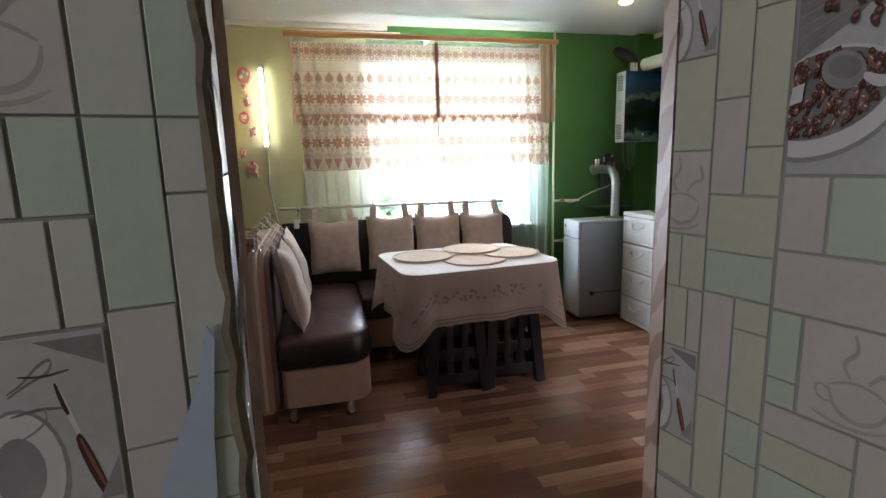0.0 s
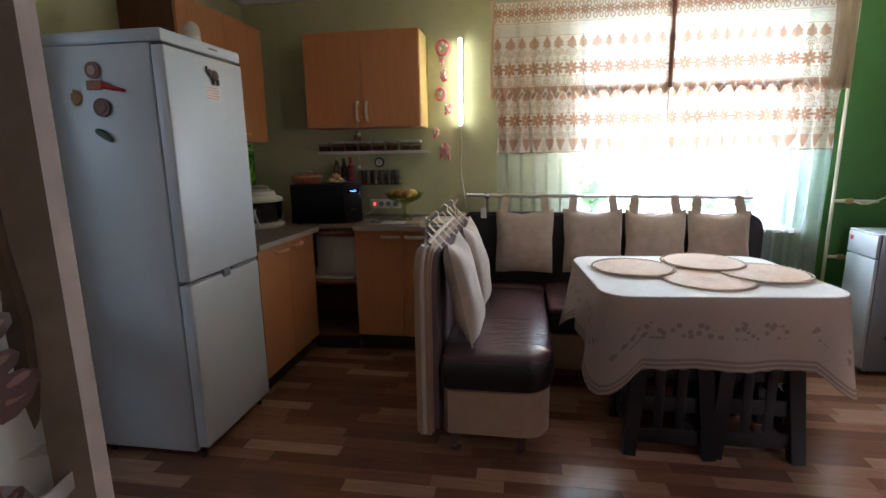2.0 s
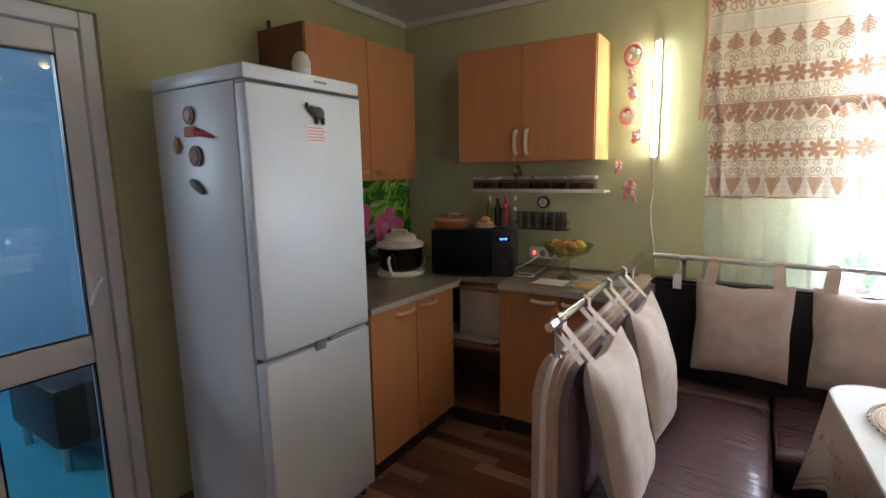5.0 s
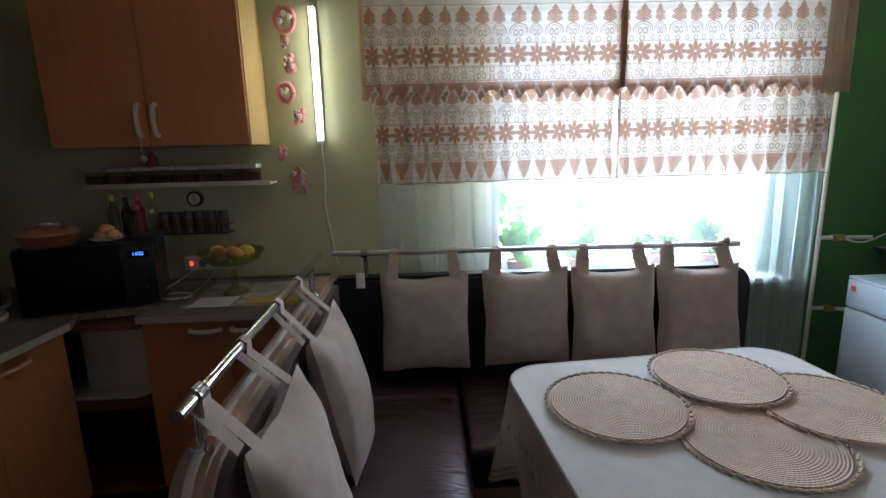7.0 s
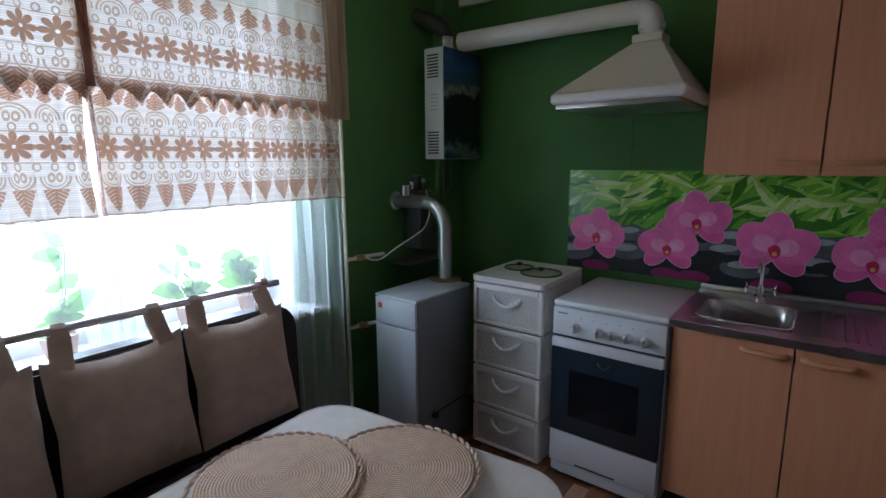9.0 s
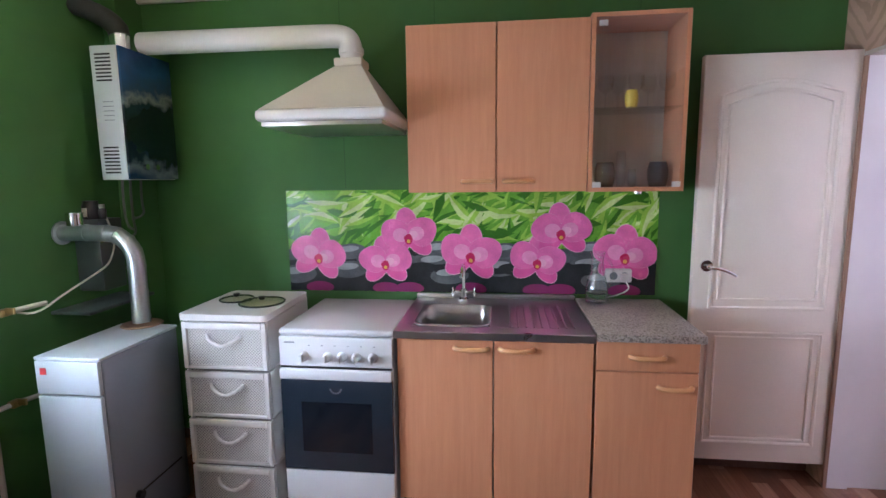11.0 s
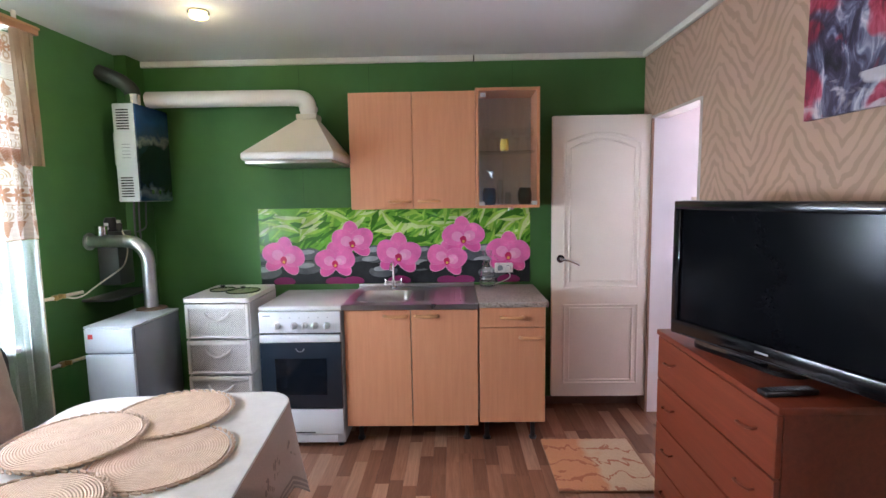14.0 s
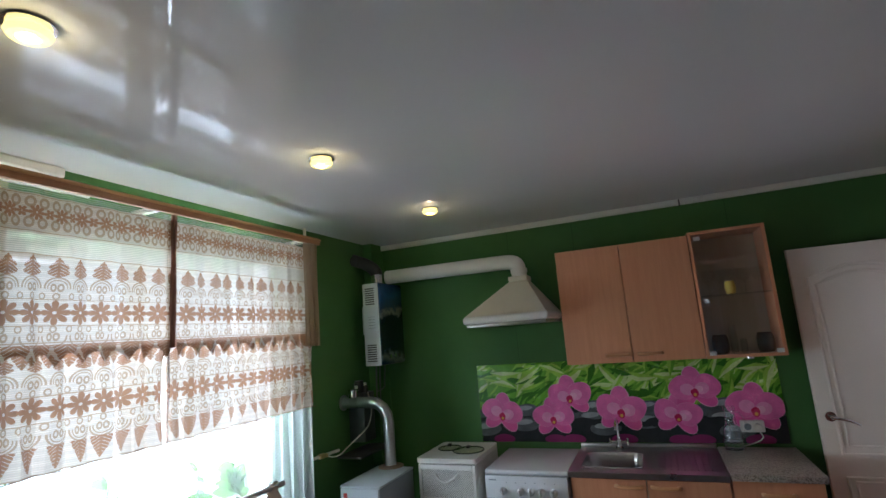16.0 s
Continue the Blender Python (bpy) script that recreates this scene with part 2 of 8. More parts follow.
    for term in (row_arc(0.122, 0.035, 0.0028, -1), row_arc(0.122, 0.026, 0.0018, -1), row_arc(0.290, 0.035, 0.0028, 1), row_arc(0.290, 0.026, 0.0018, 1), row_arc(0.444, 0.035, 0.0028, -1), row_arc(0.612, 0.035, 0.0028, 1), row_arc(0.612, 0.026, 0.0018, 1),
                 row_ring(0.152, 0.041, 0.008, 0.0022, 0.0205), row_ring(0.262, 0.041, 0.008, 0.0022, 0.0205), row_ring(0.470, 0.041, 0.008, 0.0022, 0.0205), row_ring(0.582, 0.041, 0.008, 0.0022, 0.0205), row_ring(0.83, 0.041, 0.012, 0.004), row_ring(0.90, 0.041, 0.012, 0.004)):
        soft = M("MAXIMUM", soft, term)
    for v0 in (0.003, 0.164, 0.250, 0.425, 0.482, 0.570, 0.722, 0.80, 0.925):
        soft = M("MAXIMUM", soft, M("LESS_THAN", M("ABSOLUTE", M("SUBTRACT", v, v0)), 0.0018))
    plain_band0 = M("MULTIPLY", M("GREATER_THAN", v, 0.725), M("LESS_THAN", v, 0.79))
    threads = M("GREATER_THAN", M("SINE", M("MULTIPLY", v, 900.0)), 0.2)
    in_lace = M("MULTIPLY", M("GREATER_THAN", v, 0.0), M("LESS_THAN", v, 0.93))
    fine = M("MULTIPLY", M("MULTIPLY", in_lace, M("SUBTRACT", 1.0, plain_band0)), M("GREATER_THAN", M("SINE", M("MULTIPLY", v, 1150.0)), 0.15))
    soft = M("MAXIMUM", soft, M("MULTIPLY", fine, 0.42))
    strong = M("MULTIPLY", strong, in_lace)
    soft = M("MULTIPLY", soft, in_lace)
    plain_band = M("MULTIPLY", M("GREATER_THAN", v, 0.725), M("LESS_THAN", v, 0.79))
    band = M("MULTIPLY", in_lace, M("MULTIPLY_ADD", plain_band, -0.10, 0.60))
    grain = M("MULTIPLY", M("SUBTRACT", n.noise(60, 3), 0.5), 0.12)
    cover = M("ADD", M("ADD", M("MULTIPLY_ADD", threads, 0.24, 0.18), band), M("ADD", M("MULTIPLY", strong, 0.50), M("MULTIPLY", soft, 0.46)))
    cover = M("MINIMUM", M("ADD", cover, grain), 0.985)
    col = n.mix(strong, n.mix(soft, n.mix(in_lace, (0.72, 0.80, 0.82), (0.84, 0.78, 0.69)), (0.52, 0.39, 0.27)), (0.46, 0.26, 0.155))
    tr, df, tl, m1, m2 = n.add("BsdfTransparent"), n.add("BsdfDiffuse"), n.add("BsdfTranslucent"), n.add("MixShader"), n.add("MixShader")
    n.link(col, df.inputs[0])
    n.link(col, tl.inputs[0])
    n.link(M("MULTIPLY_ADD", M("MAXIMUM", strong, soft), -0.03, 0.10), m1.inputs[0])
    n.link(df.outputs[0], m1.inputs[1])
    n.link(tl.outputs[0], m1.inputs[2])
    n.link(cover, m2.inputs[0])
    n.link(tr.outputs[0], m2.inputs[1])
    n.link(m1.outputs[0], m2.inputs[2])
    n.link(m2.outputs[0], n.out.inputs[0])
    return n.m


def net(name, color, cover, spots=None, scale=1.0):
    """Thin net cloth; spots adds a woven border of blossoms at a height band (v0, v1) of the UVs."""
    n = Nodes(name)
    uv = n.add("UVMap")
    sep = n.add("SeparateXYZ")
    n.link(uv.outputs[0], sep.inputs[0])
    fac = n.math("MULTIPLY_ADD", n.noise(220, 2), 0.25, cover - 0.12)
    col = color
    if spots:
        v = sep.outputs[1]
        inb = n.math("MULTIPLY", n.math("GREATER_THAN", v, spots[0]), n.math("LESS_THAN", v, spots[1]))
        vo = n.add("TexVoronoi", Scale=24.0 * scale)
        n.link(uv.outputs[0], vo.inputs["Vector"])
        blob = n.math("LESS_THAN", n.math("ADD", vo.outputs["Distance"], n.math("MULTIPLY", n.noise(90, 2), 0.25)), 0.50)
        edge = n.math("MULTIPLY", n.math("LESS_THAN", v, 0.05), n.math("GREATER_THAN", n.math("SINE", n.math("MULTIPLY", v, 330.0)), -0.3))
        f = n.math("MAXIMUM", n.math("MULTIPLY", inb, blob), edge)
        fac = n.math("MINIMUM", n.math("ADD", fac, n.math("MULTIPLY", f, 0.35)), 0.98)
        col = n.mix(f, color, shade(color, 0.5))
    tr, df, tl, m1, m2 = n.add("BsdfTransparent"), n.add("BsdfDiffuse"), n.add("BsdfTranslucent"), n.add("MixShader"), n.add("MixShader")
    for s in (df, tl):
        if isinstance(col, tuple):
            s.inputs[0].default_value = (*col, 1)
        else:
            n.link(col, s.inputs[0])
    m1.inputs[0].default_value = 0.4
    n.link(df.outputs[0], m1.inputs[1])
    n.link(tl.outputs[0], m1.inputs[2])
    n.link(fac, m2.inputs[0])
    n.link(tr.outputs[0], m2.inputs[1])
    n.link(m1.outputs[0], m2.inputs[2])
    n.link(m2.outputs[0], n.out.inputs[0])
    return n.m


def plank_material(name):
    n = Nodes(name)
    info = n.add("ObjectInfo")
    geo = n.add("NewGeometry")
    rnd = n.math("FRACT", n.math("ADD", info.outputs["Random"], geo.outputs["Random Per Island"]))
    base = n.ramp(rnd, (0.0, (0.155, 0.068, 0.043)), (0.35, (0.23, 0.102, 0.058)), (0.70, (0.34, 0.17, 0.10)), (1.0, (0.50, 0.29, 0.185)))
    off = n.add("VectorMath", operation="ADD")
    tc = n.coord((2.0, 34, 34), "Generated")
    n.link(n.coord((1.6, 30, 30)), off.inputs[0])
    n.link(info.outputs["Random"], off.inputs[1])
    g = n.noise(2.4, 6, off.outputs[0], 0.6, 1.0)
    knots = n.noise(6, 3)
    col = n.mix(n.ramp(g, (0.40, (0, 0, 0)), (0.62, (1, 1, 1))), n.mix(0.28, base, (0.06, 0.022, 0.012)), base)
    n.set(Base_Color=n.mix(n.math("MULTIPLY", knots, 0.25), col, (0.28, 0.15, 0.09)), Roughness=n.math("MULTIPLY_ADD", n.noise(3, 4), 0.13, 0.15))
    n.bump(g, 0.05, 0.0006)
    return n.m


def stretch_film(name, color):
    """Glossy stretched ceiling film: a clear mirror sheen with a very slight waviness."""
    n = Nodes(name)
    n.set(Base_Color=color, Roughness=n.math("MULTIPLY_ADD", n.noise(1.5, 2), 0.02, 0.004))
    n.bump(n.noise(2.6, 3), 0.12, 0.003)
    n.b.inputs["Specular IOR Level"].default_value = 0.32
    return n.m


def speckled(name, base, spots, rough=0.4):
    n = Nodes(name)
    vo = n.add("TexVoronoi", Scale=190.0)
    n.link(n.coord(), vo.inputs["Vector"])
    col = n.ramp(vo.outputs["Color"], (0.25, spots), (0.45, base), (0.85, shade(base, 1.25)))
    n.set(Base_Color=n.mix(n.math("MULTIPLY", n.noise(8, 4), 0.3), col, shade(base, 0.8)), Roughness=rough)
    return n.m


GREEN = painted_wall("green_wall_paint", (0.066, 0.185, 0.044))
OLIVE = painted_wall("olive_wall_paint", (0.50, 0.50, 0.28))
WHITE_WALL = painted_wall("white_wall_paint", (0.72, 0.70, 0.71), 0.05)
BLUE_WALL = painted_wall("blue_wall_paint", (0.35, 0.54, 0.70), 0.05)
PLASTER = painted_wall("worn_plaster", (0.50, 0.47, 0.42), 0.25)
ZEBRA = zebra("zebra_wallpaper", (0.47, 0.32, 0.225), (0.375, 0.258, 0.175), "x", 0.72)
ZEBRA_JAMB = zebra("zebra_wallpaper_pink", (0.52, 0.37, 0.30), (0.34, 0.20, 0.15), "y", 0.5)
EDGE_PLASTER = plain("rough_pinkish_plaster", (0.36, 0.255, 0.205), 0.75, var=0.35, scale=26, bump=0.5, fine=60)
SEAM = plain("wall_seam_green", (0.035, 0.10, 0.026), 0.8)
PLINTH_WHITE = plain("cornice_foam", (0.70, 0.69, 0.62), 0.7, var=0.08)
STRETCH = stretch_film("stretch_ceiling_film", (0.72, 0.715, 0.71))
LAMINATE = plank_material("laminate_strip")
JOINT = plain("floor_joint", (0.05, 0.022, 0.012), 0.5)
TILE_W = plain("mosaic_tile_glaze", (0.52, 0.50, 0.44), 0.36, var=0.10, scale=22, bump=0.12)
TILE_G = plain("mosaic_tile_green_glaze", (0.47, 0.50, 0.39), 0.36, var=0.10, scale=22, bump=0.12)
TILE_P = plain("mosaic_tile_pink_glaze", (0.52, 0.46, 0.42), 0.36, var=0.10, scale=22, bump=0.12)
TILE_GR = plain("mosaic_tile_grey_glaze", (0.44, 0.45, 0.41), 0.40, var=0.14, scale=22, bump=0.12)
GROUT = plain("tile_grout", (0.32, 0.30, 0.27), 0.9, var=0.2)
ENAMEL = plain("white_enamel", (0.72, 0.74, 0.76), 0.22, var=0.03, bump=0.02)
FRIDGE_W = plain("fridge_enamel", (0.66, 0.70, 0.74), 0.38, var=0.03, bump=0.12, fine=380)
WHITE_PL = plain("white_plastic", (0.76, 0.75, 0.72), 0.38, var=0.05)
CREAM_PL = plain("cream_plastic", (0.70, 0.66, 0.56), 0.42, var=0.06)
BLACK_PL = plain("black_plastic", (0.012, 0.012, 0.014), 0.30, var=0.2)
DARK_SCREEN = plain("dark_screen", (0.004, 0.0045, 0.006), 0.15, var=0.1, bump=0)
DARK_SCREEN.node_tree.nodes["Principled BSDF"].inputs["Specular IOR Level"].default_value = 0.14
OVEN_GLASS = plain("oven_glass", (0.022, 0.032, 0.045), 0.10, var=0.2, bump=0)
CHROME = plain("chrome", (0.72, 0.72, 0.72), 0.12, 1.0, var=0.05, bump=0.0)
STEEL = plain("brushed_steel", (0.52, 0.51, 0.50), 0.30, 1.0, var=0.10, bump=0.05)
ALU = plain("flue_aluminium", (0.56, 0.58, 0.60), 0.34, 0.9, var=0.14, bump=0.2, fine=60)
BOILER_F = plain("boiler_pale_grey_enamel", (0.47, 0.51, 0.54), 0.32, var=0.04, bump=0.03)
GREY_PAINT = plain("boiler_grey_paint", (0.23, 0.26, 0.29), 0.35, 0.2, var=0.05)
BRASS = plain("brass", (0.55, 0.38, 0.16), 0.35, 1.0, var=0.2)
BEECH = wood("beech_laminate", (0.62, 0.275, 0.135), (0.70, 0.335, 0.175), 0.42, "z", 1.0)
BEECH_L = wood("orange_beech_laminate", (0.50, 0.205, 0.075), (0.57, 0.25, 0.10), 0.42, "z", 1.0)
BEECH_IN = wood("cabinet_inside", (0.58, 0.50, 0.40), (0.66, 0.58, 0.48), 0.5, "z")
BEECH_H = wood("beech_handle", (0.60, 0.29, 0.12), (0.72, 0.38, 0.17), 0.3, "y")
HANDLE_L = plain("pale_handle", (0.66, 0.60, 0.48), 0.35, var=0.06)
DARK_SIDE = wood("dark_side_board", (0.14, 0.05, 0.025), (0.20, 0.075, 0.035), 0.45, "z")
MAHOG = wood("mahogany_laminate", (0.16, 0.030, 0.013), (0.23, 0.048, 0.021), 0.36, "x")
KICK = plain("dark_plinth", (0.03, 0.02, 0.016), 0.6)
GRANITE_B = speckled("brown_speckled_worktop", (0.25, 0.205, 0.155), (0.10, 0.08, 0.06), 0.33)
GRANITE = speckled("speckled_worktop", (0.40, 0.35, 0.30), (0.16, 0.13, 0.11), 0.35)
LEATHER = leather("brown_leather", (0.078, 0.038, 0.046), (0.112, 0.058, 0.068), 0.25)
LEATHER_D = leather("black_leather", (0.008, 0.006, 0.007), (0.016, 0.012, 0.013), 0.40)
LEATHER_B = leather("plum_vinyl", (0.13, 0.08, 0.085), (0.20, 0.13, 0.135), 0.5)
SUEDE = cloth("beige_suede", (0.36, 0.23, 0.14), (0.44, 0.295, 0.19), 0.85)
PIPING = cloth("beige_piping", (0.52, 0.45, 0.36), (0.60, 0.53, 0.44), 0.8)
PILLOW_C = cloth("beige_chenille", (0.37, 0.285, 0.22), (0.51, 0.415, 0.335), 0.9, 520, 0.4)
TV_BLACK = plain("glossy_tv_black", (0.005, 0.005, 0.006), 0.16, var=0.1, bump=0)
MAHOG_H = plain("dark_red_handle", (0.13, 0.028, 0.016), 0.3, var=0.1)
TABLE_TOP = cloth("cream_tablecloth", (0.48, 0.455, 0.40), (0.57, 0.545, 0.49), 0.85, 380, 0.12)
CLOTH_NET = net("cream_table_lace", (0.57, 0.44, 0.36), 0.74, (0.13, 0.20), 1.4)
JUTE_M = Nodes("woven_mat_straw")
WIN_FRAME = plain("window_frame_plastic", (0.78, 0.80, 0.82), 0.35, var=0.03)
PANE = thin_glass("window_pane")
CLEAR = thin_glass("clear_glassware", (0.97, 0.985, 0.98), 0.12)
GREEN_GL = thin_glass("green_glassware", (0.84, 0.87, 0.66), 0.35)
LACE = lace("brown_lace_curtain")
SHEER = net("sheer_net", (0.76, 0.83, 0.82), 0.38)
TUBE_GLOW = glow("tube_glow", (1.0, 0.97, 0.78), 14.0)
CRYSTAL_GLOW = glow("crystal_glow", (1.0, 0.80, 0.30), 1.6)
BACKDROP_GLOW = glow("bright_sky_backdrop", (0.93, 0.97, 1.0), 2.2)
# maple with the tube lamp's yellow light put into its colour
LIT_MAPLE = wood("tube_lit_maple_edge", (0.66, 0.44, 0.14), (0.74, 0.52, 0.20), 0.4, "z")
BULB_GLOW = glow("bulb_glow", (1.0, 0.80, 0.40), 30.0)
GOLD = plain("gold_trim", (0.62, 0.36, 0.16), 0.35, 0.3, var=0.15)
LEAF_M = leaf_material("plant_leaf", (0.06, 0.15, 0.035))
PINK_CL = cloth("pink_cloth", (0.62, 0.16, 0.18), (0.75, 0.32, 0.32), 0.85)
RED_M = plain("red_plastic", (0.50, 0.03, 0.03), 0.4)
WHITE_CL = cloth("white_cloth", (0.68, 0.60, 0.55), (0.78, 0.70, 0.66), 0.85)


def jute():
    n = JUTE_M
    sep = n.add("SeparateXYZ")
    n.link(n.coord(), sep.inputs[0])
    x, y = sep.outputs[0], sep.outputs[1]
    r = n.math("SQRT", n.math("ADD", n.math("MULTIPLY", x, x), n.math("MULTIPLY", y, y)))
    th = n.math("ARCTAN2", y, x)
    rings = n.math("SINE", n.math("MULTIPLY", r, 900.0))
    twist = n.math("SINE", n.math("ADD", n.math("MULTIPLY", th, 90.0), n.math("MULTIPLY", r, 400.0)))
    h = n.math("ADD", rings, n.math("MULTIPLY", twist, 0.4))
    f = n.math("ADD", n.math("MULTIPLY_ADD", h, 0.15, 0.3), n.math("MULTIPLY", n.noise(30, 3), 0.4))
    n.set(Base_Color=n.ramp(f, (0.2, (0.40, 0.26, 0.165)), (0.7, (0.68, 0.50, 0.35))), Roughness=0.8)
    n.bump(h, 0.7, 0.002)
    return n.m


JUTE = jute()


# ---- mesh helpers ----
def box(bm, x0, x1, y0, y1, z0, z1, bevel=0.0, seg=2):
    m = Matrix.Translation(((x0 + x1) / 2, (y0 + y1) / 2, (z0 + z1) / 2)) @ Matrix.Diagonal((abs(x1 - x0), abs(y1 - y0), abs(z1 - z0), 1))
    made = bmesh.ops.create_cube(bm, size=1.0, matrix=m)["verts"]
    if bevel:
        edges = list({e for v in made for e in v.link_edges})
        bmesh.ops.bevel(bm, geom=edges, offset=min(bevel, abs(x1 - x0) / 2.2, abs(y1 - y0) / 2.2, abs(z1 - z0) / 2.2), segments=seg, affect="EDGES", profile=0.5)
    return bm


def B(*a, **k):
    return box(bmesh.new(), *a, **k)


def cyl(bm, p0, p1, r0, r1=None, n=16, caps=True):
    p0, p1 = Vector(p0), Vector(p1)
    d = p1 - p0
    m = Matrix.Translation((p0 + p1) / 2) @ d.to_track_quat("Z", "Y").to_matrix().to_4x4()
    bmesh.ops.create_cone(bm, cap_ends=caps, segments=n, radius1=r0, radius2=r0 if r1 is None else r1, depth=d.length, matrix=m)
    return bm


def C(*a, **k):
    return cyl(bmesh.new(), *a, **k)


def lathe(bm, profile, at=(0, 0, 0), n=24):
    at = Vector(at)
    rings = []
    for r, z in profile:
        if r < 1e-5:
            rings.append([bm.verts.new(at + Vector((0, 0, z)))])
        else:
            rings.append([bm.verts.new(at + Vector((r * math.cos(2 * math.pi * i / n), r * math.sin(2 * math.pi * i / n), z))) for i in range(n)])
    for a, b in zip(rings, rings[1:]):
        for i in range(n):
            j = (i + 1) % n
            if len(a) == 1 and len(b) > 1:
                bm.faces.new((a[0], b[i], b[j]))
            elif len(b) == 1 and len(a) > 1:
                bm.faces.new((a[i], a[j], b[0]))
            elif len(a) > 1:
                bm.faces.new((a[i], a[j], b[j], b[i]))
    bmesh.ops.recalc_face_normals(bm, faces=bm.faces)
    return bm


def sweep(bm, pts, r, n=10, caps=True, smooth=0):
    pts = [Vector(p) for p in pts]
    for _ in range(smooth):
        new_pts = [pts[0]]
        for a, b in zip(pts, pts[1:]):
            new_pts += [a * 0.75 + b * 0.25, a * 0.25 + b * 0.75]
        pts = new_pts + [pts[-1]]
    rings, up = [], None
    for i, p in enumerate(pts):
        t = (pts[min(i + 1, len(pts) - 1)] - pts[max(i - 1, 0)]).normalized()
        if up is None:
            up = t.orthogonal().normalized()
        up = (up - t * up.dot(t)).normalized()
        side = t.cross(up)
        rr = r(i / (len(pts) - 1)) if callable(r) else r
        rings.append([bm.verts.new(p + (up * math.cos(2 * math.pi * k / n) + side * math.sin(2 * math.pi * k / n)) * rr) for k in range(n)])
    for a, b in zip(rings, rings[1:]):
        for i in range(n):
            bm.faces.new((a[i], a[(i + 1) % n], b[(i + 1) % n], b[i]))
    if caps:
        bm.faces.new(rings[0][::-1])
        bm.faces.new(rings[-1])
    return bm


def S(*a, **k):
    return sweep(bmesh.new(), *a, **k)


def ball(bm, at, r, squash=(1, 1, 1), u=14, v=9, bumpy=0.0):
    made = bmesh.ops.create_uvsphere(bm, u_segments=u, v_segments=v, radius=1)["verts"]
    for w in made:
        k = 1 + bumpy * noise.noise(w.co * 2.3 + Vector(at) * 7)
        w.co = Vector(at) + Vector((w.co.x * r * squash[0] * k, w.co.y * r * squash[1] * k, w.co.z * r * squash[2] * k))
    return bm


def slab(bm, outline, z0, z1, bevel=0.0):
    """A prism over an outline of (x, y)."""
    lo = [bm.verts.new((x, y, z0)) for x, y in outline]
    hi = [bm.verts.new((x, y, z1)) for x, y in outline]
    k = len(lo)
    bm.faces.new(lo[::-1])
    bm.faces.new(hi)
    for i in range(k):
        bm.faces.new((lo[i], lo[(i + 1) % k], hi[(i + 1) % k], hi[i]))
    bmesh.ops.recalc_face_normals(bm, faces=bm.faces)
    return bm


def rounded(x0, x1, y0, y1, r, n=6):
    pts = []
    for cx, cy, a0 in ((x1 - r, y1 - r, 0), (x0 + r, y1 - r, 90), (x0 + r, y0 + r, 180), (x1 - r, y0 + r, 270)):
        pts += [(cx + r * math.cos(radians(a0 + 90 * i / n)), cy + r * math.sin(radians(a0 + 90 * i / n))) for i in range(n + 1)]
    return pts


def thing(name, at, label, category, group="", rz=0.0):
    ob = new(name)
    ob.matrix_basis = pose(*at, 0, 0, rz)
    ob.empty_display_size = 0.1
    tagged(ob, label, category, group)
    return ob


def top_of(ob):
    while ob.parent:
        ob = ob.parent
    return ob


def part(name, bm, material, parent=None, label="", local=False, smooth=True, kind=""):
    """One mesh object. Its vertices are in world metres, or in the thing's own when local."""
    me = bpy.data.meshes.new(name)
    if parent is not None and not local:
        bm.transform(top_of(parent).matrix_basis.inverted())
    bm.to_mesh(me)
    bm.free()
    me.materials.append(material)
    if smooth:
        me.shade_smooth()
        me.set_sharp_from_angle(angle=radians(38))
    ob = new(name, me)
    if parent is not None:
        ob.parent = parent
    return tagged(ob, label, kind=kind)


def structure(name, bm, material, smooth=False):
    return tagged(part(name, bm, material, smooth=smooth), kind="structure")


# ---- the room: floor, walls, ceiling ----
structure("floor", B(WEST - 0.25, EAST + 0.2, -0.2, NORTH + 0.15, -0.12, -0.003), JOINT)
structure("ceiling", B(WEST - 0.25, EAST + 0.2, 2.92, NORTH + 0.15, CEIL_Z, CEIL_Z + 0.1), STRETCH)

# south wall, papered on the room side: hall doorway 1.21..1.86, far doorway 3.57..4.20
bm = bmesh.new()
for x0, x1, z0, z1 in ((WEST, 1.205, 0, CEIL_Z), (1.205, 1.95, 2.06, CEIL_Z), (1.95, 3.57, 0, CEIL_Z), (3.57, 4.20, 1.97, CEIL_Z), (4.20, EAST, 0, CEIL_Z)):
    box(bm, x0, x1, 3.00, SOUTH, z0, z1)
slab(bm, [(1.837, SOUTH), (1.823, 3.035), (1.835, 3.03), (1.95, 3.0), (1.95, SOUTH)], 0, 2.06)
structure("wall_south", bm, ZEBRA)
structure("wall_east", B(EAST, EAST + 0.2, 2.9, NORTH + 0.1, 0, CEIL_Z), GREEN)
bm = bmesh.new()
WX0, WX1, WZ0, WZ1 = 1.78, 3.10, 0.80, 2.14
box(bm, WEST - 0.2, WX0, NORTH, NORTH + 0.30, 0, CEIL_Z)
structure("wall_north_olive", bm, OLIVE)
bm = bmesh.new()
box(bm, WX1, EAST + 0.2, NORTH, NORTH + 0.30, 0, CEIL_Z)
box(bm, WX0, WX1, NORTH, NORTH + 0.30, 0, WZ0)
box(bm, WX0, WX1, NORTH, NORTH + 0.30, WZ1, CEIL_Z)
structure("wall_north_green", bm, GREEN)
structure("corner_boxing", B(4.16, EAST, 6.475, NORTH, 0, CEIL_Z), GREEN)
bm = bmesh.new()
box(bm, WEST - 0.14, WEST, 4.68, NORTH, 0, CEIL_Z)
box(bm, WEST - 0.14, WEST, 3.62, 4.68, 2.03, CEIL_Z)
box(bm, WEST - 0.14, WEST, 3.0, 3.62, 0, CEIL_Z)
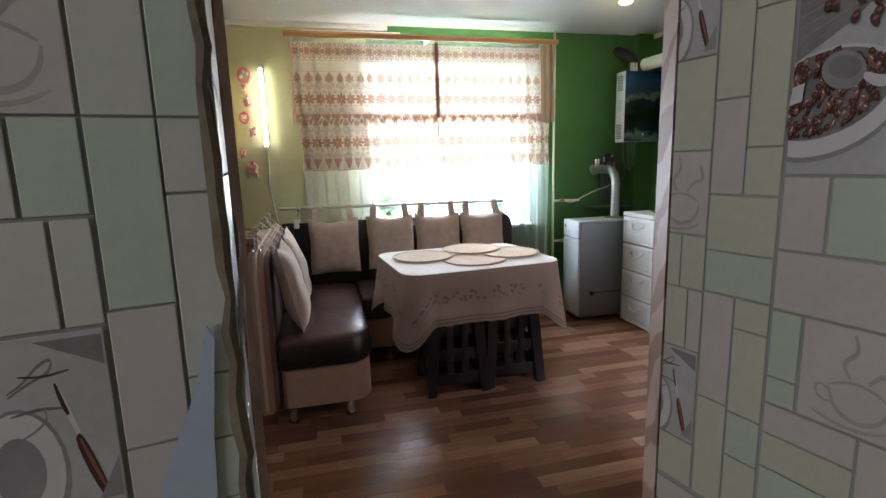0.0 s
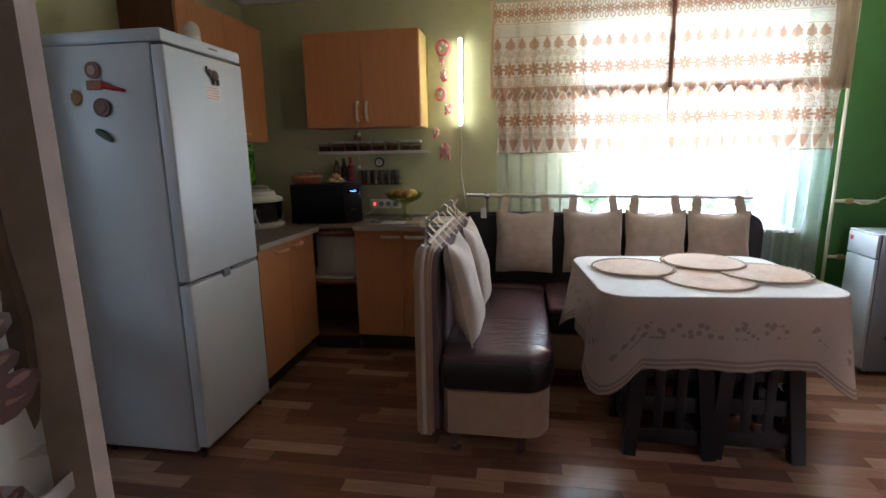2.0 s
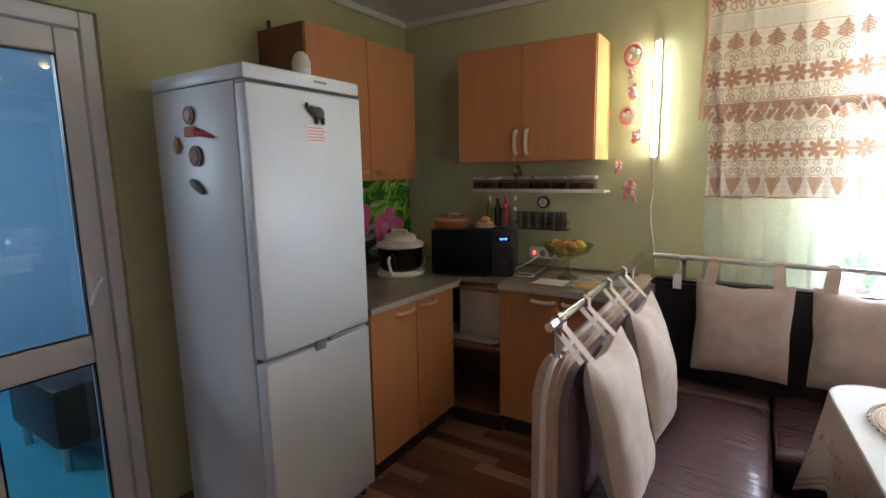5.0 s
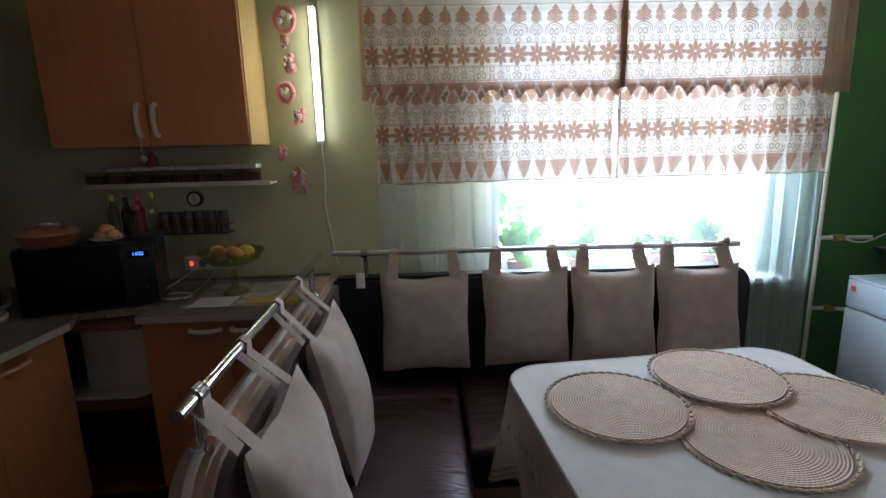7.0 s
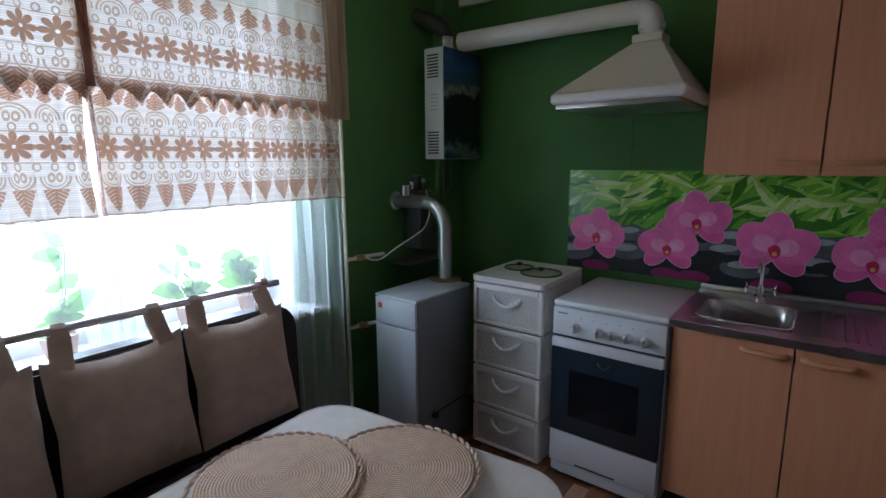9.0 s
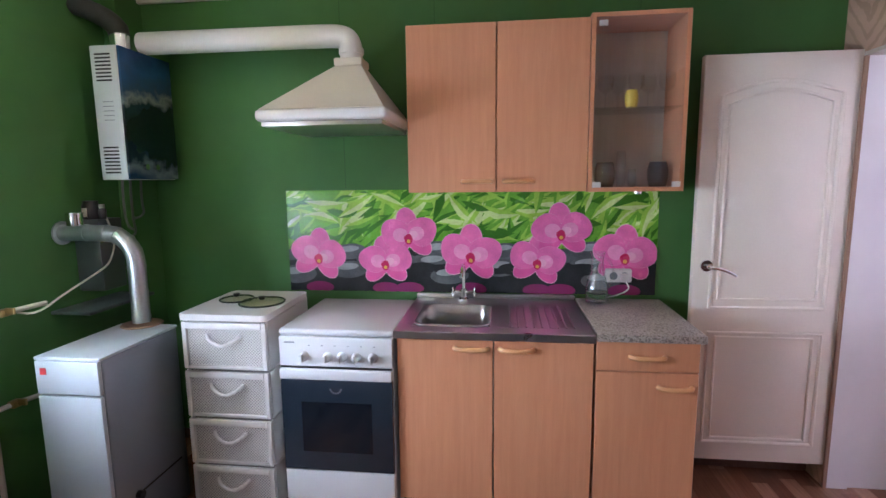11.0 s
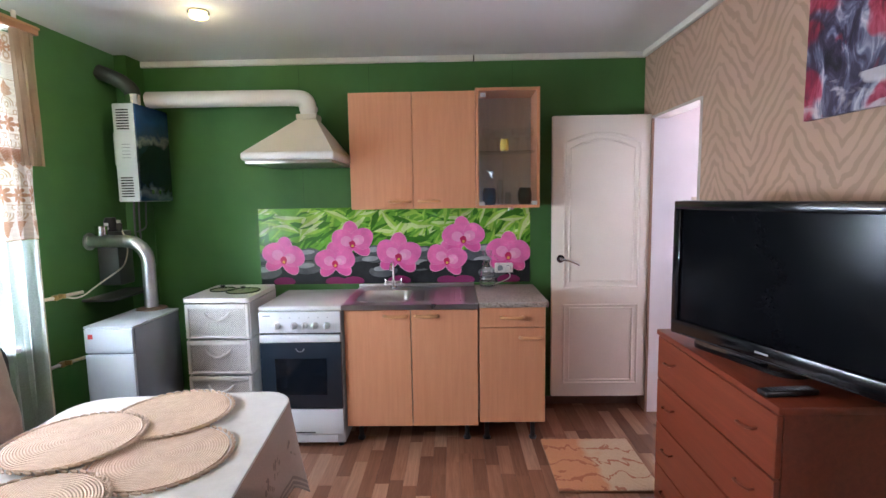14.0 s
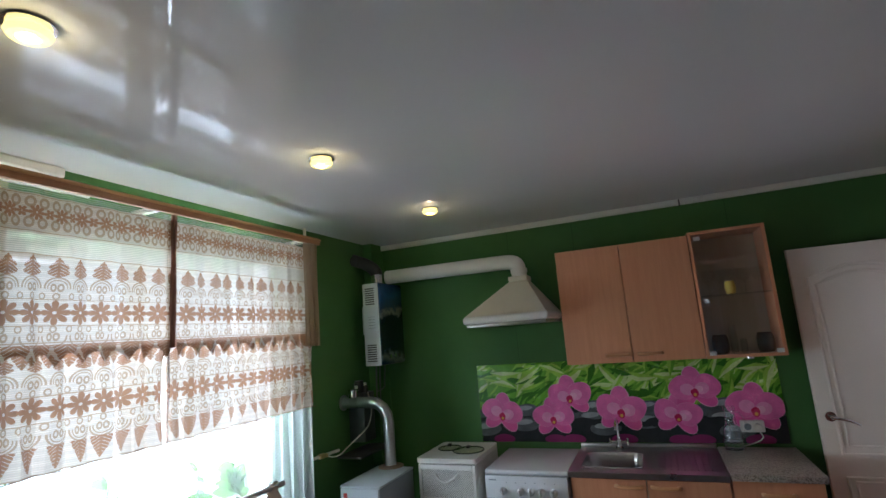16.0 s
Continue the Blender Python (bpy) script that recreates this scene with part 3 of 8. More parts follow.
structure("wall_west", bm, OLIVE)
bm = bmesh.new()
box(bm, EAST - 0.03, EAST, SOUTH, NORTH, CEIL_Z - 0.04, CEIL_Z, 0.008)
box(bm, WEST, EAST, SOUTH, SOUTH + 0.03, CEIL_Z - 0.04, CEIL_Z, 0.008)
box(bm, WEST, 1.95, NORTH - 0.03, NORTH, CEIL_Z - 0.04, CEIL_Z, 0.008)
box(bm, WEST, WEST + 0.03, SOUTH, NORTH, CEIL_Z - 0.04, CEIL_Z, 0.008)
structure("trim_cornice", bm, PLINTH_WHITE)
bm = bmesh.new()
box(bm, WEST, WEST + 0.015, 4.70, NORTH, 0, 0.055, 0.004)
box(bm, WEST, EAST, NORTH - 0.015, NORTH, 0, 0.055, 0.004)
box(bm, EAST - 0.015, EAST, SOUTH, NORTH, 0, 0.055, 0.004)
box(bm, 1.87, 3.56, SOUTH, SOUTH + 0.015, 0, 0.055, 0.004)
structure("baseboard", bm, wood("brown_skirting", (0.10, 0.045, 0.025), (0.16, 0.075, 0.04), 0.4, "x"))


# hall behind the first doorway: tiled wall faces, turned a little against the kitchen
def tile_pose(origin, along, flip, u, z):
    a = Vector((*along, 0)).normalized()
    nrm = Vector((a.y, -a.x, 0)) * flip
    rot = Matrix((a, -nrm, Vector((0, 0, 1)))).transposed().to_4x4()
    return Matrix.Translation(Vector(origin) + a * u + Vector((0, 0, z)) + nrm * 0.0012) @ rot


def bare_tile(w, h, mat):
    me = bpy.data.meshes.new("tile")
    g = 0.0011
    bm = box(bmesh.new(), g, w - g, -0.002, 0.0, g, h - g, 0.0008, 1)
    bm.to_mesh(me)
    bm.free()
    me.materials.append(mat)
    return me


def tiles_on(parent, origin, along, up_z, width, height, seed, flip=1, keep_free=(9, 9, 9, 9), cell=0.0435):
    """Irregular mosaic tiles on a wall face, but for a stretch (u0, u1, z0, z1) that is laid by hand."""
    rnd = random.Random(seed)
    nx, nz = int(width / cell), int(height / cell)
    f0, f1, g0, g1 = keep_free
    used = [[f0 < (p + 1) * cell and p * cell < f1 and g0 < up_z + (q + 1) * cell and up_z + q * cell < g1 for q in range(nz)] for p in range(nx)]
    shapes = [(1, 2), (2, 3), (2, 2), (1, 1), (2, 1), (1, 3), (3, 2), (2, 4)]
    meshes, mats = {}, (TILE_W, TILE_G, TILE_P, TILE_G, TILE_G, TILE_W, TILE_P)
    for iz in range(nz):
        for ix in range(nx):
            if used[ix][iz]:
                continue
            options = shapes[:]
            rnd.shuffle(options)
            for w, h in options + [(1, 1)]:
                if ix + w <= nx and iz + h <= nz and not any(used[p][q] for p in range(ix, ix + w) for q in range(iz, iz + h)):
                    break
            for p in range(ix, ix + w):
                for q in range(iz, iz + h):
                    used[p][q] = True
            key = (w, h, rnd.randrange(7))
            if key not in meshes:
                meshes[key] = bare_tile(w * cell, h * cell, mats[key[2]])
            ob = new("tile", meshes[key])
            ob.matrix_basis = tile_pose(origin, along, flip, ix * cell, up_z + iz * cell)
            ob.parent = parent


def lay_columns(parent, origin, along, columns):
    """Tiles one above another: each column gives u0 and u1, its foot, and heights with kinds, in millimetres."""
    kinds = {"W": TILE_W, "G": TILE_G, "P": TILE_P, "Y": TILE_Y, "F": TILE_FILM_DIM}
    for u0, u1, z, stack in columns:
        for h, kind in stack:
            w_m, h_m = (u1 - u0) / 1000, h / 1000
            me = bare_tile(w_m, h_m, kinds[kind]) if kind in kinds else printed_tile(w_m, h_m, kind)
            ob = new("tile", me)
            ob.matrix_basis = tile_pose(origin, along, 1, u0 / 1000, z / 1000)
            ob.parent = parent
            z += h


def printed_tile(w, h, kind):
    """A picture tile: K a table with a plate and a peeler, B a bowl of coffee beans, C a faint drawn cup. The print is cut at the tile's edges."""
    me = bare_tile(w, h, TILE_P if kind == "C" else PRINT_GROUND)
    bm = bmesh.new()
    bm.from_mesh(me)
    sx, left = {"K": (0.068, False), "B": (w if w > 0.25 else 0.10, True), "C": (0.85 * h, w > 0.15)}[kind]
    sz = min(h, 0.19)
    layer = [0.0]

    def at(s, t):
        x, z = (s * sx if left else w - (1 - s) * sx), t * sz
        return (min(max(x, 0.002), w - 0.002), -0.0021 - layer[0], min(max(z, 0.002), h - 0.002))

    def poly(pts, mi):
        layer[0] += 0.000012
        vs = [bm.verts.new(at(*p)) for p in pts]
        bm.faces.new(vs).material_index = mi

    def disc(s, t, rx, ry, mi, turn=0.0, n=22):
        c, q = math.cos(turn), math.sin(turn)
        poly([(s + rx * math.cos(i * 6.2832 / n) * c - ry * math.sin(i * 6.2832 / n) * q, t + rx * math.cos(i * 6.2832 / n) * q + ry * math.sin(i * 6.2832 / n) * c) for i in range(n)], mi)

    def stroke(pts, width, mi):
        pts = [Vector((*p, 0)) for p in pts]
        for _ in range(3):
            pts = [pts[0]] + [q for a, b in zip(pts, pts[1:]) for q in (a.lerp(b, 0.25), a.lerp(b, 0.75))] + [pts[-1]]
        for i, (a, b) in enumerate(zip(pts, pts[1:])):
            k = width * (0.35 + 0.65 * math.sin(math.pi * (i + 0.5) / (len(pts) - 1)))
            d = (b - a).normalized()
            sd = Vector((-d.y, d.x, 0)) * k / 2
            layer[0] -= 0.000012
            poly([(p.x, p.y) for p in (a - sd, b - sd, b + sd, a + sd)], mi)
        layer[0] += 0.000012

    if kind == "K":
        poly([(0.30, 0.965), (0.955, 0.965), (0.955, 0.80)], 4)
        disc(0.03, 0.28, 0.44, 0.36, 2)
        disc(0.02, 0.30, 0.40, 0.32, 1)
        disc(0.0, 0.30, 0.24, 0.19, 2)
        stroke([(0.0, 0.72), (0.15, 0.76), (0.3, 0.84), (0.46, 0.88), (0.42, 0.80), (0.2, 0.76), (0.0, 0.70)], 0.02, 4)
        stroke([(0.12, 0.80), (0.34, 0.78), (0.60, 0.80)], 0.014, 3)
        stroke([(0.0, 0.60), (0.25, 0.62), (0.52, 0.60)], 0.018, 4)
        stroke([(0.0, 0.46), (0.20, 0.50), (0.34, 0.56), (0.30, 0.62)], 0.016, 2)
        stroke([(0.45, 0.72), (0.52, 0.60), (0.62, 0.40)], 0.05, 1)
        stroke([(0.44, 0.74), (0.49, 0.62), (0.53, 0.56)], 0.04, 3)
        stroke([(0.58, 0.44), (0.68, 0.26), (0.80, 0.06)], 0.105, 3)
        stroke([(0.60, 0.42), (0.69, 0.27), (0.78, 0.12)], 0.035, 5)
        poly([(0.70, 0.05), (0.955, 0.28), (0.955, 0.05)], 2)
    elif kind == "B":
        rnd = random.Random(4)
        poly([(0.0, 1.0), (0.92, 1.0), (0.5, 0.80), (0.0, 0.64)], 4)
        for k in range(5):
            stroke([(0.0, 0.70 + 0.06 * k), (0.4, 0.80 + 0.05 * k), (0.7, 0.92 + 0.03 * k)], 0.008, 2)
        poly([(0.80, 0.62), (0.86, 1.0), (1.0, 1.0), (1.0, 0.60)], 1)
        disc(0.30, 0.38, 0.74, 0.30, 2, 0.10, 40)
        disc(0.30, 0.40, 0.72, 0.29, 1, 0.10, 40)
        disc(0.28, 0.44, 0.64, 0.235, 4, 0.10, 36)
        for k in range(260):
            an, rr = rnd.uniform(0, 6.28), rnd.random() ** 0.5
            s, t, turn = 0.28 + 0.61 * rr * math.cos(an), 0.45 + 0.215 * rr * math.sin(an) + 0.06 * rr * math.cos(an), rnd.uniform(-0.7, 1.0)
            disc(s, t, 0.032, 0.020, 3 if k % 3 else 5, turn, 9)
            disc(s + 0.004, t + 0.005, 0.016, 0.005, 5 if k % 3 else 6, turn, 7)
        for k in range(12):
            s, t = rnd.uniform(0.3, 0.95), rnd.uniform(0.74, 0.93)
            disc(s, t, 0.045, 0.030, 3, rnd.uniform(-0.8, 0.8), 9)
            disc(s + 0.005, t + 0.008, 0.024, 0.010, 5, 0.2, 7)
        poly([(0.03, 0.40), (0.16, 0.42), (0.17, 0.52), (0.05, 0.50)], 1)
        disc(0.52, 0.56, 0.20, 0.10, 2, -0.12, 24)
        disc(0.53, 0.575, 0.15, 0.06, 4, -0.12, 20)
        stroke([(0.70, 0.52), (0.85, 0.47), (1.0, 0.50)], 0.06, 1)
    else:
        stroke([(0.30, 0.40), (0.36, 0.22), (0.52, 0.12), (0.72, 0.14), (0.84, 0.26), (0.86, 0.38)], 0.045, 2)
        stroke([(0.16, 0.12), (0.4, 0.05), (0.7, 0.06), (0.88, 0.14)], 0.035, 2)
        stroke([(0.30, 0.42), (0.50, 0.50), (0.70, 0.48), (0.85, 0.40)], 0.03, 2)
        stroke([(0.34, 0.34), (0.22, 0.42), (0.16, 0.34), (0.24, 0.24), (0.36, 0.26)], 0.03, 2)
        stroke([(0.50, 0.52), (0.40, 0.66), (0.56, 0.78), (0.50, 0.94)], 0.045, 2)
        stroke([(0.66, 0.52), (0.76, 0.64), (0.92, 0.66), (0.84, 0.84)], 0.05, 2)
    bm.to_mesh(me)
    bm.free()
    while len(me.materials) < 7:
        me.materials.append((TILE_W, TILE_W, PRINT_GREY, BEAN, PRINT_DARK, BEAN2, PRINT_PALE)[len(me.materials)])
    if kind == "C":
        me.materials[2] = PRINT_FAINT
    else:
        me.materials[1] = PRINT_PALE
    return me


# film-covered jamb tile, its colour darkened to offset strong window light
TILE_FILM_DIM = plain("dimmed_tile_under_film", (0.30, 0.30, 0.295), 0.3, var=0.16, scale=9, bump=0.25, fine=30)
TILE_Y = plain("mosaic_tile_cream_glaze", (0.50, 0.49, 0.37), 0.34, var=0.10, scale=22, bump=0.12)
PRINT_GROUND = plain("print_ground", (0.44, 0.42, 0.40), 0.34, var=0.16, scale=30, bump=0.1)
PRINT_PALE = plain("print_pale", (0.60, 0.57, 0.55), 0.34, var=0.08, scale=40, bump=0.05)
PRINT_GREY = plain("print_grey", (0.27, 0.25, 0.245), 0.34, var=0.2, scale=60, bump=0.05)
PRINT_DARK = plain("print_board", (0.21, 0.19, 0.185), 0.34, var=0.25, scale=50, bump=0.05)
PRINT_FAINT = plain("print_faint_line", (0.36, 0.32, 0.295), 0.34, var=0.15, scale=60, bump=0.05)
BEAN = plain("printed_bean", (0.085, 0.032, 0.026), 0.3, var=0.3)
BEAN2 = plain("printed_bean_light", (0.26, 0.12, 0.09), 0.3, var=0.3)

hall_left = structure("wall_hall_left", slab(bmesh.new(), [(1.238, 2.898), (0.20, 2.690), (0.20, 2.99), (1.20, 2.99)], 0, 2.5), GROUT)
hall_right = structure("wall_hall_right", slab(bmesh.new(), [(1.8141, 3.0456), (2.07, 1.90), (2.35, 1.90), (2.35, 2.997), (1.95, 2.997)], 0, 2.5), GROUT)
structure("door_jamb_right", slab(bmesh.new(), [(1.834, 3.106), (1.8105, 3.047), (1.819, 3.050), (1.8365, 3.099)], 0, 2.058), ZEBRA_JAMB)
structure("door_jamb_left", slab(bmesh.new(), [(1.2415, 2.901), (1.2045, 3.172), (1.12, 3.172), (1.12, 3.101), (1.2055, 3.101), (1.2065, 2.9915), (1.2215, 2.905)], 0, 2.058), PLASTER)
structure("door_jamb_left_edge", slab(bmesh.new(), [(1.2085, 3.153), (1.224, 3.164), (1.222, 3.175), (1.19, 3.19), (0.80, 3.206), (0.80, 3.1725), (1.19, 3.1725)], 0, CEIL_Z), EDGE_PLASTER)
structure("wall_south_step", B(WEST, 0.7995, 3.1005, 3.206, 0, CEIL_Z), ZEBRA)
structure("wall_hall_lintel", B(1.22, 1.80, 2.90, 2.998, 2.07, 2.5), PLASTER)
structure("wall_hall_west", B(-1.10, -1.0, -0.2, 2.80, 0, 2.5), TILE_W)
structure("wall_hall_north", B(-1.0, 0.1995, 2.70, 2.80, 0, 2.5), TILE_W)
structure("wall_hall_east", B(2.35, 2.45, -0.2, 2.998, 0, 2.5), TILE_W)
structure("wall_hall_back", B(-1.10, 2.45, -0.3, -0.2, 0, 2.5), TILE_G)
structure("ceiling_hall", B(-1.10, 2.45, -0.3, 2.92, 2.5, 2.6), WHITE_WALL)

# far room seen through the second doorway
bm = bmesh.new()
box(bm, 4.20, 4.34, 2.80, 2.999, 0, 2.5)
box(bm, 4.20, 4.34, 0.5, 1.70, 0, 2.5)
box(bm, 4.20, 4.34, 1.70, 2.80, 0, 0.82)
box(bm, 4.20, 4.34, 1.70, 2.80, 2.12, 2.5)
structure("wall_far_room_east", bm, WHITE_WALL)
structure("wall_far_room_west", B(2.46, 2.60, 0.5, 2.999, 0, 2.5), WHITE_WALL)
structure("wall_far_room_south", B(2.46, 4.34, 0.38, 0.5, 0, 2.5), WHITE_WALL)
structure("ceiling_far_room", B(2.46, 4.34, 0.38, 2.92, 2.5, 2.6), WHITE_WALL)

# room behind the glass door
structure("wall_side_room_north", B(-3.2, WEST - 0.14, 5.6, 5.7, 0, 2.5), BLUE_WALL)
structure("wall_side_room_west", B(-3.3, -3.2, 2.4, 5.7, 0, 2.5), BLUE_WALL)
structure("wall_side_room_south", B(-3.2, WEST - 0.14, 2.4, 2.5, 0, 2.5), BLUE_WALL)
structure("ceiling_side_room", B(-3.3, WEST - 0.14, 2.4, 5.7, 2.5, 2.6), WHITE_WALL)
structure("floor_side_room", B(-3.3, WEST - 0.14, 2.4, 5.7, -0.1, 0.0), plain("turquoise_floor_cover", (0.03, 0.24, 0.34), 0.4, var=0.25))
structure("backdrop", B(-3, 8, 9.0, 9.05, -1.0, 5.5), BACKDROP_GLOW)
structure("ground", B(-40, 40, 6.9, 90, -1.2, -1.0), plain("yard_ground", (0.30, 0.30, 0.24), 0.9, var=0.3, scale=2))


# ---- window ----
def build_window():
    y0, y1 = 6.74, 6.80
    win = tagged(part("window_1", B(WX0 - 0.01, WX0 + 0.05, y0, y1, WZ0, WZ1, 0.006), WIN_FRAME), "white plastic kitchen window with two sashes", kind="structure")
    for nm, a in (("frame_side", (WX1 - 0.05, WX1 + 0.01, WZ0, WZ1)), ("frame_bottom", (WX0 + 0.052, WX1 - 0.052, WZ0, WZ0 + 0.06)), ("frame_top", (WX0 + 0.052, WX1 - 0.052, WZ1 - 0.06, WZ1)),
                  ("mullion", (2.36, 2.48, WZ0 + 0.062, WZ1 - 0.062))):
        part(nm, B(a[0], a[1], y0, y1, a[2], a[3], 0.006), WIN_FRAME, win)
    for x0, x1 in ((WX0 + 0.055, 2.355), (2.485, WX1 - 0.055)):
        p = part("pane", B(x0, x1, 6.765, 6.771, WZ0 + 0.065, WZ1 - 0.065), PANE, win)
        p.visible_shadow = False
    part("window_sill", B(WX0 - 0.06, WX1 + 0.06, 6.40, 6.738, 0.785, 0.812, 0.008), WIN_FRAME, win)
    part("reveal_left", B(WX0 - 0.004, WX0 + 0.012, NORTH + 0.004, 6.738, WZ0 + 0.013, WZ1), WHITE_WALL, win)
    part("reveal_right", B(WX1 - 0.012, WX1 + 0.004, NORTH + 0.004, 6.738, WZ0 + 0.013, WZ1), WHITE_WALL, win)


build_window()


def curtain_sheet(bm, x0, x1, z0, z1, y, depth, folds, phase, vz0, scallop=0.0, seg=None, lean=0.0):
    uv = bm.loops.layers.uv.verify()
    nx = seg or int((x1 - x0) * 90)
    nz = 10
    grid = []
    for i in range(nx + 1):
        f = i / nx
        x = x0 + (x1 - x0) * f
        col = []
        dz = scallop * abs(math.sin(math.pi * (x - x0) / 0.082)) if scallop else 0
        for k in range(nz + 1):
            g = k / nz
            z = z0 + dz * (1 - g) ** 3 + (z1 - z0) * g
            w = math.sin(f * folds * 6.283 + phase) + 0.4 * math.sin(f * folds * 14.1 + phase * 2 + g)
            col.append((bm.verts.new((x + 0.006 * math.sin(g * 5 + f * 40), y + depth * w * (0.55 + 0.45 * (1 - g)) + lean * (1 - g), z)), (x - x0) * 1.08, z - vz0))
        grid.append(col)
    for i in range(nx):
        for k in range(nz):
            q = (grid[i][k], grid[i + 1][k], grid[i + 1][k + 1], grid[i][k + 1])
            face = bm.faces.new([v[0] for v in q])
            for loop, v in zip(face.loops, q):
                loop[uv].uv = (v[1], v[2])


def build_curtain():
    c = thing("lace_curtain", (2.25, 6.38, 0.3), "white net curtain with brown woven lace rows over the bright window", "curtain")
    for x0, x1, ph in ((1.24, 2.302, 0.4), (2.296, 3.27, 1.7)):
        bm = bmesh.new()
        curtain_sheet(bm, x0, x1 - (0.022 if x0 < 2 else 0), 1.306, 1.71, 6.385, 0.012, 11, ph, 1.306)
        part("lace_panel", bm, LACE, c)
        bm = bmesh.new()
        curtain_sheet(bm, x0 - 0.03, x1 + 0.02, 1.648, 2.262, 6.368, 0.008, 9, ph + 1, 1.306, 0.045)
        part("valance", bm, LACE, c)
    bm = bmesh.new()
    curtain_sheet(bm, 1.25, 1.78, 0.35, 1.303, 6.395, 0.010, 5, 0.3, 9)
    curtain_sheet(bm, 2.22, 2.42, 0.35, 1.303, 6.395, 0.014, 3, 1.3, 9)
    curtain_sheet(bm, 2.86, 3.27, 0.12, 1.303, 6.395, 0.022, 5, 2.2, 9)
    part("sheer_lower", bm, SHEER, c)
    bm = bmesh.new()
    curtain_sheet(bm, 1.78, 2.22, 0.75, 1.303, 6.40, 0.006, 3, 0.3, 9)
    curtain_sheet(bm, 2.42, 2.86, 0.75, 1.303, 6.40, 0.006, 3, 1.3, 9)
    part("side_edge", C((1.205, 6.37, 1.66), (1.215, 6.37, 2.25), 0.010), cloth("peach_curtain_edge", (0.60, 0.42, 0.24), (0.70, 0.52, 0.32)), c)
    part("sheer_middle", bm, net("sheer_net_fine", (0.80, 0.86, 0.86), 0.16), c)
    bm = bmesh.new()
    curtain_sheet(bm, 2.288, 2.306, 1.69, 2.262, 6.352, 0.006, 2, 0.3, 9, seg=14)
    part("centre_gather", bm, net("brown_gather", (0.46, 0.24, 0.17), 0.62), c)
    bm = bmesh.new()
    curtain_sheet(bm, 2.297, 2.303, 1.306, 1.70, 6.380, 0.003, 1, 0.3, 9, seg=4)
    part("selvedge", bm, net("dark_selvedge", (0.40, 0.27, 0.22), 0.45), c)
    bm = bmesh.new()
    for x0, x1 in ((1.24, 2.28), (2.297, 3.27)):
        sweep(bm, [(x0 + (x1 - x0) * k / 40, 6.383 + 0.008 * math.sin(k * 1.7), 1.306 + 0.003 * math.sin(k * 0.9)) for k in range(41)], 0.0016, 5)
    part("hem_cord", bm, plain("brown_hem_thread", (0.16, 0.08, 0.05), 0.8), c)
    bm = bmesh.new()
    curtain_sheet(bm, 3.175, 3.295, 1.65, 2.262, 6.350, 0.012, 2, 0.9, 9, 0.0, seg=20)
    part("side_gather", bm, net("beige_gather", (0.50, 0.38, 0.26), 0.86), c)
    rod = thing("curtain_rail", (2.25, 6.36, 2.28), "brown and gold wooden curtain rail under the ceiling", "curtain rail")
    part("board", B(1.17, 3.32, 6.34, 6.36, 2.262, 2.305, 0.006), wood("rail_wood", (0.42, 0.20, 0.09), (0.55, 0.30, 0.15), 0.35, "x"), rod)
    part("gold_strip", B(1.17, 3.32, 6.334, 6.3395, 2.288, 2.299, 0.002), GOLD, rod)
    for x in (1.22, 2.25, 3.25):
        part("bracket", B(x - 0.012, x + 0.012, 6.362, NORTH - 0.001, 2.275, 2.30, 0.003), PLINTH_WHITE, rod)
    structure("curtain_rail_backing", B(1.3, 2.05, NORTH - 0.02, NORTH - 0.002, 2.315, 2.36), PLINTH_WHITE)


build_curtain()


def leafy(bm, base, stems, size, seed):
    rnd = random.Random(seed)
    for _ in range(stems):
        p = Vector(base)
        d = Vector((rnd.uniform(-0.5, 0.5), rnd.uniform(-0.15, 0.15), 1)).normalized()
        q = p + d * rnd.uniform(0.08, size)
        sweep(bm, [p, (p + q) / 2 + Vector((0.01, 0, 0)), q], 0.0022, 5)
        for k in range(4):
            c = p.lerp(q, 0.4 + 0.2 * k)
            l = rnd.uniform(0.055, 0.11)
            ax = Vector((rnd.uniform(-1, 1), rnd.uniform(-0.5, 0.5), rnd.uniform(-0.2, 0.7))).normalized()
            sd = ax.orthogonal().normalized()
            pts = [c, c + ax * l * 0.30 + sd * l * 0.38, c + ax * l * 0.7 + sd * l * 0.27, c + ax * l, c + ax * l * 0.7 - sd * l * 0.27, c + ax * l * 0.30 - sd * l * 0.38]
            lo = [bm.verts.new(v) for v in pts]
            mid = bm.verts.new(c + ax * l * 0.5 + sd.cross(ax) * 0.006)
            for i in range(6):
                bm.faces.new((lo[i], lo[(i + 1) % 6], mid))


def pot_plant(x, y, z, stems, size, seed, label):
    t = thing("potted_plant", (x, y, z), label, "plant", "plants on the window sill")
    part("pot", lathe(bmesh.new(), [(0, 0), (0.04, 0), (0.055, 0.085), (0.05, 0.085), (0.045, 0.075), (0, 0.075)]), plain("clay_pot", (0.32, 0.16, 0.10), 0.8), t, local=True)
    bm = bmesh.new()
    leafy(bm, (0, 0, 0.07), stems, size, seed)
    part("leaves", bm, LEAF_M, t, local=True)


pot_plant(1.90, 6.60, 0.812, 9, 0.36, 3, "small green pot plant with round leaves on the window sill")
pot_plant(2.20, 6.62, 0.812, 4, 0.34, 5, "green pot plant with broad leaves on the window sill")
pot_plant(2.64, 6.62, 0.812, 4, 0.24, 8, "thin sprig plant in a clay pot on the window sill")
pot_plant(2.89, 6.60, 0.812, 7, 0.25, 12, "grey-green pot plant beside the window frame")


